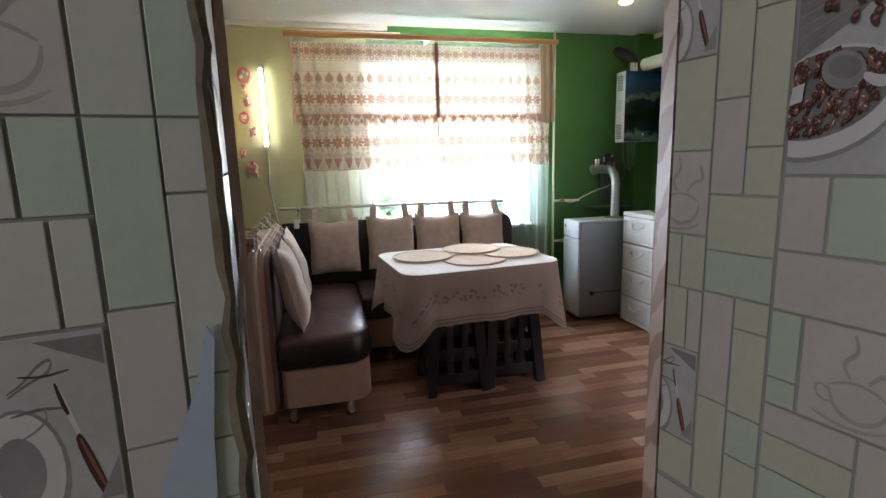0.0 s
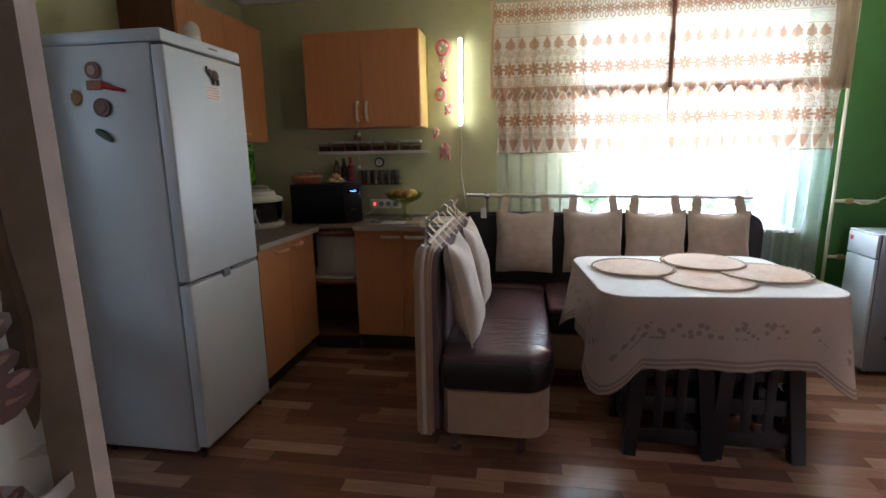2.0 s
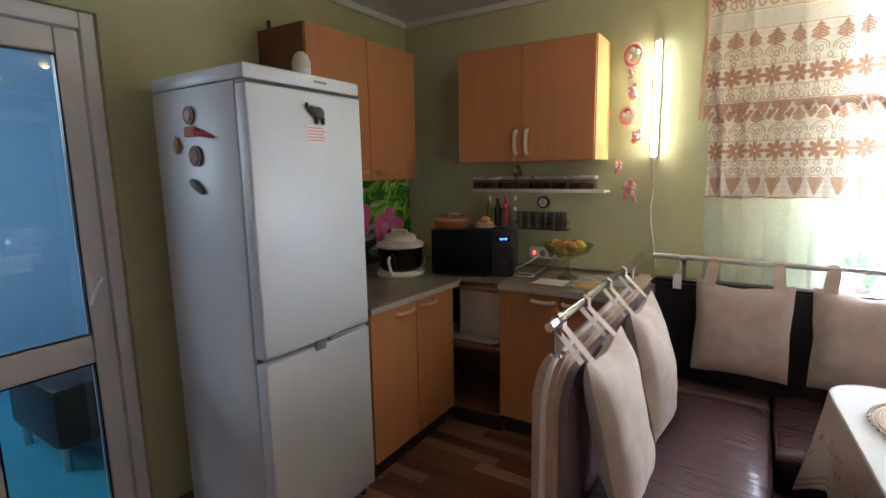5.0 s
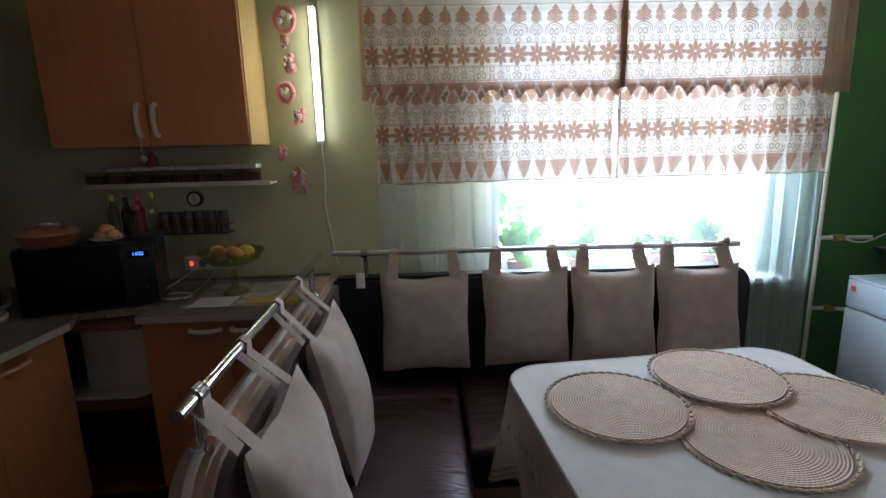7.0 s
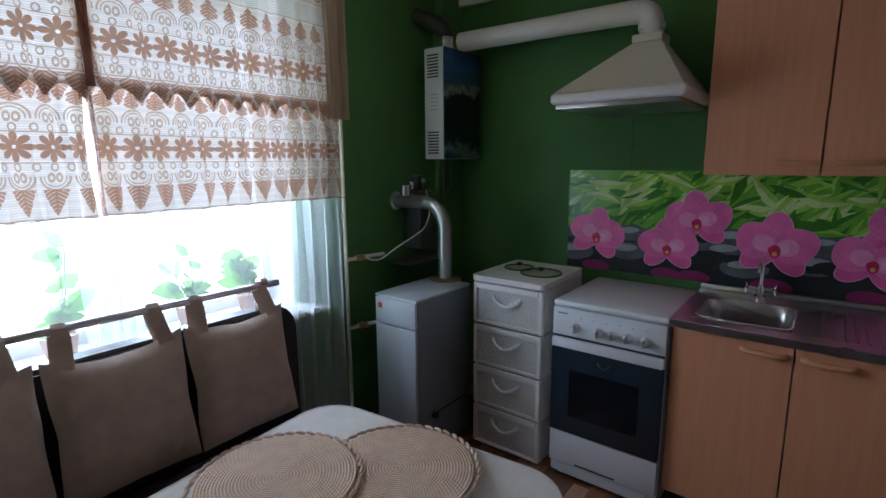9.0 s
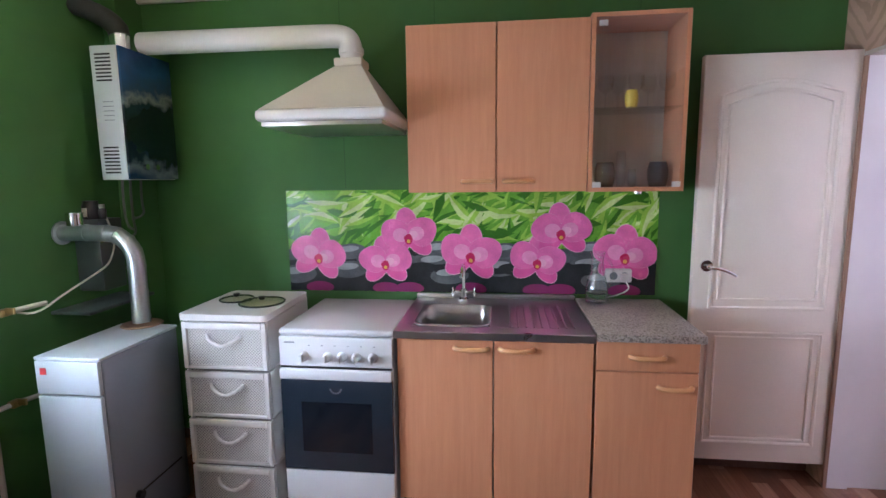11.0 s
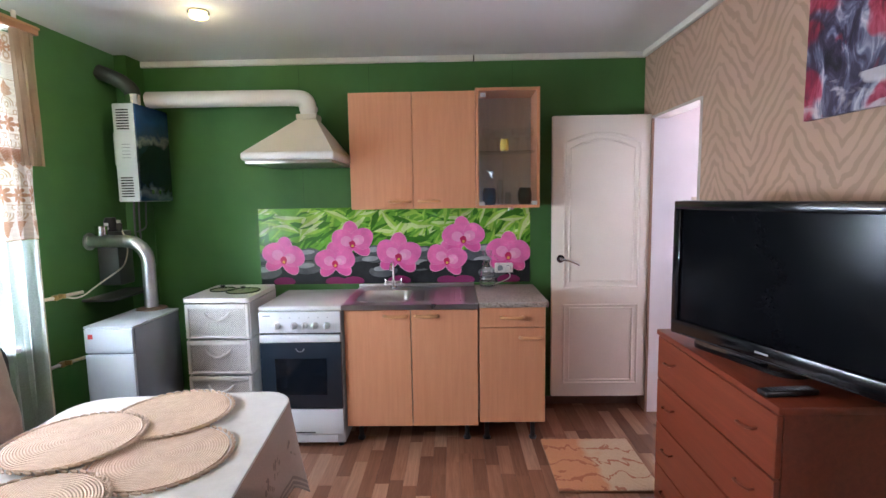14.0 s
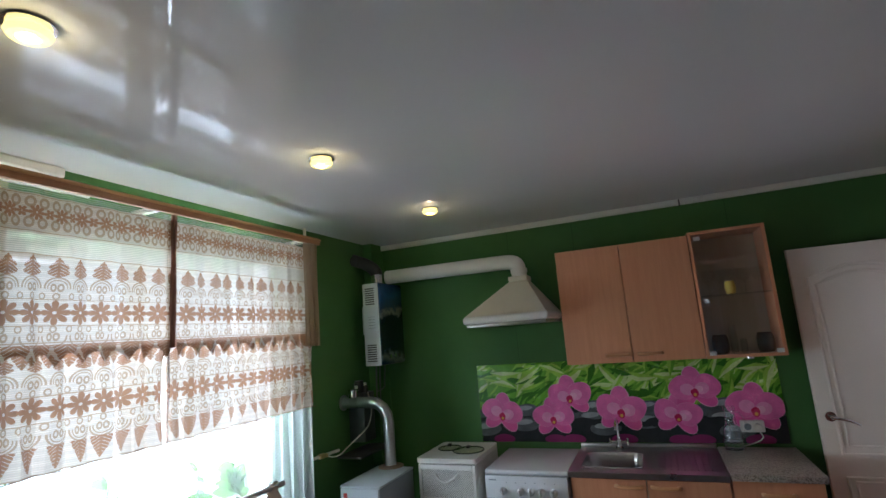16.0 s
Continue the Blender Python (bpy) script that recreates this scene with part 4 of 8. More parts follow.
# ---- doors ----
def build_white_door():
    d = thing("open_door", (4.22, 3.09, 0.10), "white panelled interior door standing open against the green wall", "door")
    x0, x1 = 4.205, 4.245
    part("leaf", B(x0, x1, 3.085, 3.735, 0.105, 1.985, 0.004), WHITE_PL_DOOR, d)
    bm = bmesh.new()
    pts = []
    for y0, y1, z0, z1, arch in ((3.165, 3.655, 0.86, 1.87, 0.06), (3.165, 3.655, 0.20, 0.74, 0)):
        loop = [(x0 - 0.001, y0, z0), (x0 - 0.001, y1, z0), (x0 - 0.001, y1, z1 - arch)]
        loop += [(x0 - 0.002, y1 + (y0 - y1) * k / 8, z1 - arch * (1 - math.sin(math.pi * k / 8)) - 0.0) for k in range(1, 8)] if arch else []
        loop += [(x0 - 0.002, y0, z1 - arch), (x0 - 0.002, y0, z0)]
        sweep(bm, loop, 0.0095, 8)
        inner = [(p[0], y0 + (p[1] - y0) * 0.86 + (y1 - y0) * 0.07, z0 + (p[2] - z0) * 0.92 + (z1 - z0) * 0.04) for p in loop]
        sweep(bm, inner, 0.0075, 8)
    part("panel_moulding", bm, WHITE_PL_DOOR, d)
    h = part("door_handle", C((x0 - 0.012, 3.68, 1.055), (x0, 3.68, 1.055), 0.026, n=20), CHROME, d, "chrome lever handle")
    part("lever", S([(x0 - 0.012, 3.68, 1.055), (x0 - 0.045, 3.68, 1.052), (x0 - 0.05, 3.65, 1.05), (x0 - 0.05, 3.60, 1.035), (x0 - 0.045, 3.565, 1.015)], lambda f: 0.010 - 0.004 * f, 10, smooth=2), CHROME, h)
    for z in (0.35, 1.75):
        part("hinge", C((x0 - 0.004, 3.082, z), (x0 - 0.004, 3.082, z + 0.09), 0.007), STEEL, d)


WHITE_PL_DOOR = plain("painted_door_white", (0.86, 0.80, 0.70), 0.42, var=0.05, scale=8, bump=0.15)
build_white_door()
bm = bmesh.new()
box(bm, 3.545, 3.57, 3.0, 3.104, 0, 1.97, 0.002)
box(bm, 3.57, 4.20, 3.0, 3.104, 1.955, 1.972, 0.002)
structure("door_frame_far", bm, PLASTER)
structure("door_frame_liner", B(4.186, 4.1985, 3.0, 3.090, 0, 1.954), WHITE_WALL)
structure("door_frame_worn_edge", B(4.184, 4.1985, 3.0915, 3.106, 0, 1.954), wood("rough_edge_wood", (0.20, 0.10, 0.06), (0.36, 0.24, 0.16), 0.7, "z"))


def build_glass_door():
    x0, x1 = WEST - 0.085, WEST - 0.03
    f = thing("glass_door", (WEST - 0.06, 4.1, 0), "white plastic glazed door into a light-blue room", "door")
    for nm, y0, y1, z0, z1 in (("frame_side", 4.63, 4.679, 0, 2.029), ("frame_side", 3.621, 3.67, 0, 2.029), ("frame_top", 3.671, 4.629, 1.97, 2.029), ("frame_bottom", 3.671, 4.629, 0.0, 0.04)):
        part(nm, B(x0 - 0.01, x1 + 0.01, y0, y1, z0, z1, 0.006), WIN_FRAME, f)
    for y0, y1 in ((4.16, 4.625), (3.675, 4.15)):
        leaf = part("sash", B(x0, x1, y0, y0 + 0.075, 0.045, 1.965, 0.008), WIN_FRAME, f)
        for nm, a in (("stile", (y1 - 0.075, y1, 0.045, 1.965)), ("rail", (y0 + 0.077, y1 - 0.077, 0.045, 0.125)), ("rail", (y0 + 0.077, y1 - 0.077, 1.875, 1.965)), ("rail", (y0 + 0.077, y1 - 0.077, 0.75, 0.86))):
            part(nm, B(x0, x1, a[0], a[1], a[2], a[3], 0.008), WIN_FRAME, leaf)
        part("pane", B(x0 + 0.025, x0 + 0.03, y0 + 0.075, y1 - 0.075, 0.125, 0.75), PANE, leaf)
        part("pane", B(x0 + 0.025, x0 + 0.03, y0 + 0.075, y1 - 0.075, 0.86, 1.875), PANE, leaf)
        for za, zb in ((0.125, 0.75), (0.86, 1.875)):
            bm = bmesh.new()
            ya, yb = y0 + 0.0755, y1 - 0.0755
            for a in ((ya, ya + 0.006, za, zb), (yb - 0.006, yb, za, zb), (ya + 0.006, yb - 0.006, za, za + 0.006), (ya + 0.006, yb - 0.006, zb - 0.006, zb)):
                box(bm, x0 + 0.031, x1 - 0.004, a[0], a[1], a[2] + 0.0005, a[3] - 0.0005)
            part("gasket", bm, BLACK_PL, leaf)
    h = part("handle", B(x1, x1 + 0.012, 4.575, 4.60, 0.98, 1.10, 0.004), WIN_FRAME, f)
    part("grip", S([(x1 + 0.01, 4.588, 1.07), (x1 + 0.045, 4.588, 1.07), (x1 + 0.045, 4.565, 1.04), (x1 + 0.045, 4.54, 0.98)], 0.008, 8, smooth=1), WIN_FRAME, h)
    a = thing("dark_armchair", (-1.6, 4.9, 0), "dark cushioned armchair in the blue room", "armchair")
    part("seat", B(-1.9, -1.3, 4.6, 5.2, 0.12, 0.45, 0.05), LEATHER_D, a)
    part("backrest", B(-1.9, -1.3, 5.2, 5.35, 0.15, 0.9, 0.06), LEATHER_D, a)
    for x in (-1.85, -1.36):
        for y in (4.65, 5.3):
            part("leg", C((x, y, 0), (x, y, 0.125), 0.02), STEEL, a)
    t = thing("small_round_table", (-1.25, 5.0, 0), "round white table with a dark cushion in the blue room", "table")
    t.location = (-1.05, 5.25, 0)
    part("top", lathe(bmesh.new(), [(0, 0.70), (0.2, 0.70), (0.21, 0.715), (0.2, 0.73), (0, 0.73)]), WHITE_PL, t, local=True)
    part("column", C((0, 0, 0.02), (0, 0, 0.70), 0.03), WHITE_PL, t, local=True)
    part("foot", lathe(bmesh.new(), [(0, 0), (0.2, 0), (0.18, 0.02), (0, 0.03)]), WHITE_PL, t, local=True)
    s = thing("wall_socket", (-2.0, 5.59, 1.05), "white double switch on the light-blue wall", "switch")
    part("plate", B(-2.06, -1.98, 5.585, 5.599, 1.02, 1.14, 0.004), WHITE_PL, s)
    part("rocker", B(-2.05, -1.99, 5.578, 5.5845, 1.08, 1.13, 0.003), WHITE_PL, s)


build_glass_door()

# far room: bright window, pink curtain and a table with a blue cloth
fw = tagged(part("window_2", B(4.25, 4.30, 1.705, 1.76, 0.825, 2.115, 0.005), WIN_FRAME), "white window in the far bright room", kind="structure")
part("pane", B(4.27, 4.275, 1.765, 2.735, 0.88, 2.06), PANE, fw).visible_shadow = False
part("frame_side", B(4.25, 4.30, 2.74, 2.795, 0.825, 2.115, 0.005), WIN_FRAME, fw)
part("frame_bottom", B(4.25, 4.30, 1.762, 2.738, 0.825, 0.875, 0.005), WIN_FRAME, fw)
pc = thing("pink_curtain", (4.15, 2.2, 0.8), "thin pink curtain at the far room's window", "curtain")
bm = bmesh.new()
curtain_sheet(bm, 0, 0.6, 0.8, 2.16, 0.0, 0.02, 6, 0.2, 9)
bm.transform(Matrix.Translation((4.17, 2.10, 0)) @ Matrix.Rotation(radians(90), 4, "Z"))
part("cloth", bm, net("pink_net", (0.85, 0.45, 0.55), 0.45), pc)
part("rod", C((4.17, 1.6, 2.18), (4.17, 2.74, 2.18), 0.008), GOLD, pc)
bt = thing("desk", (3.9, 2.3, 0), "brown desk with a blue cloth in the far room", "desk")
part("top", B(3.95, 4.19, 1.9, 2.79, 0.93, 0.96, 0.004), MAHOG, bt)
for y in (1.92, 2.75):
    part("side_panel", B(3.97, 4.18, y, y + 0.03, 0, 0.929), MAHOG, bt)
part("back_panel", B(4.165, 4.178, 1.951, 2.749, 0.1, 0.929), MAHOG, bt)
bc = thing("blue_cloth", (4.05, 2.4, 0.96), "folded blue cloth on the desk", "cloth")
part("cloth", B(3.98, 4.16, 2.15, 2.76, 0.9605, 1.05, 0.02), cloth("blue_fabric", (0.06, 0.16, 0.42), (0.10, 0.24, 0.55)), bc)
hc = thing("wall_thermometer_board", (4.19, 2.815, 1.12), "narrow pale wooden board hanging beside the far window", "board")
part("panel", B(4.182, 4.199, 2.785, 2.835, 1.12, 1.45, 0.004), BEECH_IN, hc)


# worn edge and torn patch at the hall doorway
rnd = random.Random(21)
edge = thing("torn_door_edge", (1.240, 2.900, 0), "dark worn foam edge with torn paint on the doorway corner", "door edge")
pts = [(1.2405 + 0.003 * rnd.uniform(-1, 1), 2.897, 0.3 + k * 0.03) for k in range(58)]
part("foam", S(pts, lambda f: 0.0068 + 0.0022 * math.sin(f * 90) * math.sin(f * 37), 6), plain("dirty_foam", (0.15, 0.115, 0.075), 0.9, var=0.6, scale=40), edge)
patch = [(1.205, 0.60), (1.195, 0.86), (1.202, 1.0), (1.212, 1.10), (1.206, 1.115), (1.19, 1.05), (1.165, 0.99), (1.15, 0.95), (1.155, 0.90), (1.14, 0.80), (1.145, 0.60)]
bm = bmesh.new()
patch = [(1.238 - (1.223 - x) * 0.85, 1.402 - (1.342 - z) * 0.85) for x, z in patch]
lo = [bm.verts.new((x, 2.898 - (1.238 - x) * 0.2004 - 0.0085, z)) for x, z in patch]
hi = [bm.verts.new((x, 2.898 - (1.238 - x) * 0.2004 - 0.0065, z)) for x, z in patch]
bm.faces.new(lo)
bm.faces.new(hi[::-1])
for i in range(len(lo)):
    bm.faces.new((lo[i], hi[i], hi[(i + 1) % len(lo)], lo[(i + 1) % len(lo)]))
bmesh.ops.recalc_face_normals(bm, faces=bm.faces)
part("torn_paper", bm, plain("pale_blue_patch", (0.42, 0.47, 0.55), 0.7, var=0.1), edge)
part("rough_edge", S([(1.2085 + 0.003 * rnd.uniform(-1, 1), 3.152, 0.3 + k * 0.03) for k in range(58)], lambda f: 0.004 + 0.002 * math.sin(f * 70), 6), plain("brown_edge_glue", (0.16, 0.10, 0.07), 0.8, var=0.5, scale=40), edge)


# ---- kitchen furniture ----
def bow_handle(bm, a, b, out, r=0.007, drop=0.0):
    a, b, out = Vector(a), Vector(b), Vector(out)
    m = (a + b) / 2
    sweep(bm, [a, a + out * 0.8 + (m - a) * 0.15, m + out * 1.1, b + out * 0.8 + (m - b) * 0.15, b], r, 8, smooth=2)
    return bm


def carcass(parent, x0, x1, y0, y1, z0, z1, mat, open_side, t=0.016, lid=True):
    """Cabinet body of boards, open toward open_side (one of -x +x -y)."""
    bm = bmesh.new()
    box(bm, x0, x1, y0, y1, z0, z0 + t)
    if lid:
        box(bm, x0, x1, y0, y1, z1 - t, z1)
    if open_side in ("-x", "+x"):
        box(bm, x0, x1, y0, y0 + t, z0 + t, z1 - t)
        box(bm, x0, x1, y1 - t, y1, z0 + t, z1 - t)
        xb = (x1 - 0.005, x1) if open_side == "-x" else (x0, x0 + 0.005)
        box(bm, xb[0], xb[1], y0 + t, y1 - t, z0 + t, z1 - t)
    else:
        box(bm, x0, x0 + t, y0, y1, z0 + t, z1 - t)
        box(bm, x1 - t, x1, y0, y1, z0 + t, z1 - t)
        box(bm, x0 + t, x1 - t, y1 - 0.005, y1, z0 + t, z1 - t)
    return part("body", bm, mat, parent)


def front_door(parent, name, face, a0, a1, z0, z1, at, mat, handle, handle_mat, thick=0.016, out=0.028, r=0.0105):
    """face -x / +x: a is y, at is the plane; face -y: a is x. handle: two points (a, z)."""
    g = 0.0015
    s = {"-x": -1, "+x": 1, "-y": -1}[face]
    lo, hi = sorted((at, at + s * thick))
    if face == "-y":
        d = part(name, B(a0 + g, a1 - g, lo, hi, z0 + g, z1 - g, 0.0015, 1), mat, parent)
        p = [(a, at + s * thick, z) for a, z in handle]
        o = (0, s * out, 0)
    else:
        d = part(name, B(lo, hi, a0 + g, a1 - g, z0 + g, z1 - g, 0.0015, 1), mat, parent)
        p = [(at + s * thick, a, z) for a, z in handle]
        o = (s * out, 0, 0)
    if handle:
        part("handle", bow_handle(bmesh.new(), p[0], p[1], o, r), handle_mat, d)
    return d


def leg_row(parent, pts, top=0.12):
    for x, y in pts:
        part("leg", lathe(bmesh.new(), [(0, 0.0), (0.022, 0), (0.024, 0.012), (0.014, 0.018), (0.014, top), (0, top)], (x, y, 0), 12), BLACK_PL, parent)


# east wall: sink unit, drawer unit
u = thing("sink_cabinet", (4.05, 4.64, 0), "beech laminate sink cabinet with two doors", "cabinet", "base cabinets")
carcass(u, 3.757, 4.30, 4.255, 5.035, 0.12, 0.825, BEECH_IN, "-x", lid=False)
front_door(u, "door", "-x", 4.645, 5.037, 0.12, 0.828, 3.756, BEECH, [(4.665, 0.79), (4.80, 0.79)], BEECH_H)
front_door(u, "door", "-x", 4.253, 4.643, 0.12, 0.828, 3.756, BEECH, [(4.485, 0.79), (4.62, 0.79)], BEECH_H)
leg_row(u, [(3.83, 4.32), (3.83, 4.97), (4.22, 4.32), (4.22, 4.97)])
# dark board added to stand for the shade under the sink cabinet
part("plinth_shadow_board", B(4.10, 4.115, 4.27, 5.02, 0.0, 0.118), KICK, u)
u = thing("drawer_cabinet", (4.05, 4.05, 0), "beech laminate cabinet with one drawer and a door", "cabinet", "base cabinets")
carcass(u, 3.757, 4.30, 3.86, 4.245, 0.14, 0.835, BEECH, "-x")
front_door(u, "drawer", "-x", 3.86, 4.245, 0.715, 0.835, 3.756, BEECH, [(3.99, 0.775), (4.12, 0.775)], BEECH_H)
front_door(u, "door", "-x", 3.86, 4.245, 0.14, 0.713, 3.756, BEECH, [(3.885, 0.655), (4.01, 0.655)], BEECH_H)
leg_row(u, [(3.83, 3.92), (3.83, 4.2), (4.22, 3.92), (4.22, 4.2)], 0.14)
wt = thing("worktop", (4.0, 4.05, 0.836), "speckled grey-brown stone-look worktop beside the sink", "worktop")
part("slab", B(3.72, 4.31, 3.845, 4.248, 0.836, 0.868, 0.004), GRANITE, wt)


def build_sink():
    s = thing("sink", (4.02, 4.65, 0.83), "stainless steel sink top with basin and ribbed drainer", "sink")
    x0, x1, y0, y1, zt = 3.715, 4.31, 4.252, 5.045, 0.862
    bx0, bx1, by0, by1 = 3.80, 4.14, 4.66, 4.98
    bm = bmesh.new()
    box(bm, x0, bx0, y0, y1, zt - 0.004, zt, 0.0015, 1)
    box(bm, bx1, x1, y0, y1, zt - 0.004, zt, 0.0015, 1)
    box(bm, bx0, bx1, by1, y1, zt - 0.004, zt)
    box(bm, bx0, bx1, y0, by0, zt - 0.004, zt)
    box(bm, x0, x0 + 0.004, y0, y1, zt - 0.03, zt - 0.004)
    box(bm, x1 - 0.02, x1, y0, y1, zt, zt + 0.022, 0.006)
    part("top_sheet", bm, STEEL, s)
    bm = bmesh.new()
    ring0 = rounded(bx0 - 0.002, bx1 + 0.002, by0 - 0.002, by1 + 0.002, 0.06)
    rings = []
    for k, (inset, dz) in enumerate(((0, 0.001), (0.006, -0.006), (0.012, -0.05), (0.02, -0.13), (0.05, -0.15), (0.13, -0.155))):
        o = rounded(bx0 + inset, bx1 - inset, by0 + inset, by1 - inset, max(0.06 - inset * 0.3, 0.02))
        rings.append([bm.verts.new((x, y, zt + dz)) for x, y in o])
    for a, b in zip(rings, rings[1:]):
        for i in range(len(a)):
            bm.faces.new((a[i], a[(i + 1) % len(a)], b[(i + 1) % len(a)], b[i]))
    bm.faces.new(rings[-1])
    part("basin", bm, STEEL, s)
    bm = bmesh.new()
    sweep(bm, [(x, y, zt + 0.002) for x, y in ring0] + [(ring0[0][0], ring0[0][1], zt + 0.002)], 0.004, 6)
    for k in range(9):
        y = 4.32 + k * 0.032
        sweep(bm, [(3.80, y, zt + 0.001), (4.16, y, zt + 0.001)], 0.0035, 6)
    part("ribs", bm, STEEL, s)
    part("edge_board", B(3.7195, 3.74, 4.255, 5.038, 0.829, 0.857), DARK_SIDE, s)
    f = thing("mixer_tap", (4.24, 4.80, 0.862), "chrome mixer tap with two handles and a tall spout", "tap")
    part("base", lathe(bmesh.new(), [(0, 0), (0.024, 0), (0.024, 0.01), (0.016, 0.02), (0.016, 0.06), (0, 0.065)]), CHROME, f, local=True)
    part("spout", S([(0, 0, 0.05), (0, 0, 0.155), (-0.015, 0, 0.182), (-0.06, 0, 0.188), (-0.13, 0, 0.165), (-0.145, 0, 0.145)], 0.0085, 10, smooth=2), CHROME, f, local=True)
    for k in (-1, 1):
        h = part("tap_handle", S([(0, 0, 0.04), (0, k * 0.045, 0.045)], 0.010, 10), CHROME, f, local=True)
        bm = bmesh.new()
        for i in range(4):
            an = i * math.pi / 2
            sweep(bm, [(0, k * 0.05, 0.045), (0.022 * math.cos(an), k * 0.055, 0.045 + 0.022 * math.sin(an))], 0.005, 8)
        part("cross", bm, CHROME, h, local=True)


build_sink()


OVEN_INNER = plain("oven_inner_glass", (0.008, 0.012, 0.018), 0.08, var=0.2, bump=0)


def build_cooker():
    c = thing("gas_cooker", (4.0, 5.285, 0), "white gas cooker with closed lid, knobs and dark glass oven door", "cooker")
    x0, y0, y1 = 3.72, 5.05, 5.53
    part("body", B(x0 + 0.02, 4.28, y0, y1, 0.02, 0.825, 0.004), ENAMEL, c)
    part("lid", B(x0 + 0.005, 4.27, y0 - 0.004, y1 + 0.004, 0.828, 0.856, 0.012, 3), ENAMEL, c)
    part("control_panel", B(x0 - 0.004, x0 + 0.02, y0, y1, 0.70, 0.826, 0.006), ENAMEL, c)
    for k, y in enumerate((5.13, 5.20, 5.26, 5.32, 5.42)):
        kn = part("knob", lathe(bmesh.new(), [(0, 0), (0.021, 0), (0.019, 0.012), (0.012, 0.026), (0, 0.028)], (0, 0, 0), 20), ENAMEL, c, local=True)
        kn.matrix_basis = Matrix.Translation(Vector((x0 - 0.004, y, 0.745)) - Vector(c.location)) @ pose(0, 0, 0, 0, -90, 0)
        part("knob_grip", B(x0 - 0.036, x0 - 0.006, y - 0.004, y + 0.004, 0.728, 0.762, 0.002), STEEL, c)
    part("maker_mark", B(x0 - 0.0055, x0 - 0.0045, 5.46, 5.505, 0.80, 0.806), GREY_PAINT, c)
    for k in range(6):
        part("panel_mark", B(x0 - 0.0055, x0 - 0.0045, 5.12 + k * 0.055, 5.128 + k * 0.055, 0.79, 0.793), GREY_PAINT, c)
    d = part("oven_door", B(x0 - 0.012, x0 + 0.018, y0 + 0.002, y1 - 0.002, 0.245, 0.645, 0.005), OVEN_GLASS, c)
    part("oven_window", B(x0 - 0.0135, x0 - 0.0121, 5.14, 5.44, 0.33, 0.55), OVEN_INNER, d)
    part("door_rail", B(x0 - 0.02, x0 + 0.016, y0 + 0.002, y1 - 0.002, 0.647, 0.692, 0.008), ENAMEL, d)
    part("air_slot", B(x0 - 0.004, x0 + 0.01, y0 + 0.004, y1 - 0.004, 0.693, 0.699), BLACK_PL, c)
    bm = bmesh.new()
    for k in range(7):
        an = radians(200 + k * 23.3)
        box(bm, x0 - 0.0145, x0 - 0.0125, 5.29 + 0.024 * math.cos(an) - 0.003, 5.29 + 0.024 * math.cos(an) + 0.003, 0.615 + 0.024 * math.sin(an) - 0.003, 0.615 + 0.024 * math.sin(an) + 0.003)
    part("oven_badge", bm, STEEL, d)
    dr = part("bottom_drawer", B(x0 - 0.008, x0 + 0.018, y0 + 0.002, y1 - 0.002, 0.085, 0.24, 0.006), ENAMEL, c)
    part("skirt", B(x0 + 0.0, x0 + 0.018, y0 + 0.04, y1 - 0.04, 0.03, 0.081, 0.004), ENAMEL, c)
    part("drawer_slot", B(x0 - 0.0095, x0 - 0.0081, 5.22, 5.40, 0.094, 0.101), BLACK_PL, dr)
    for y in (y0 + 0.03, y1 - 0.03):
        for x in (x0 + 0.04, 4.22):
            part("foot", C((x, y, 0), (x, y, 0.03), 0.016, n=12), BLACK_PL, c)


build_cooker()


DRAWER_IN = plain("drawer_contents_grey", (0.34, 0.33, 0.31), 0.7, var=0.2)


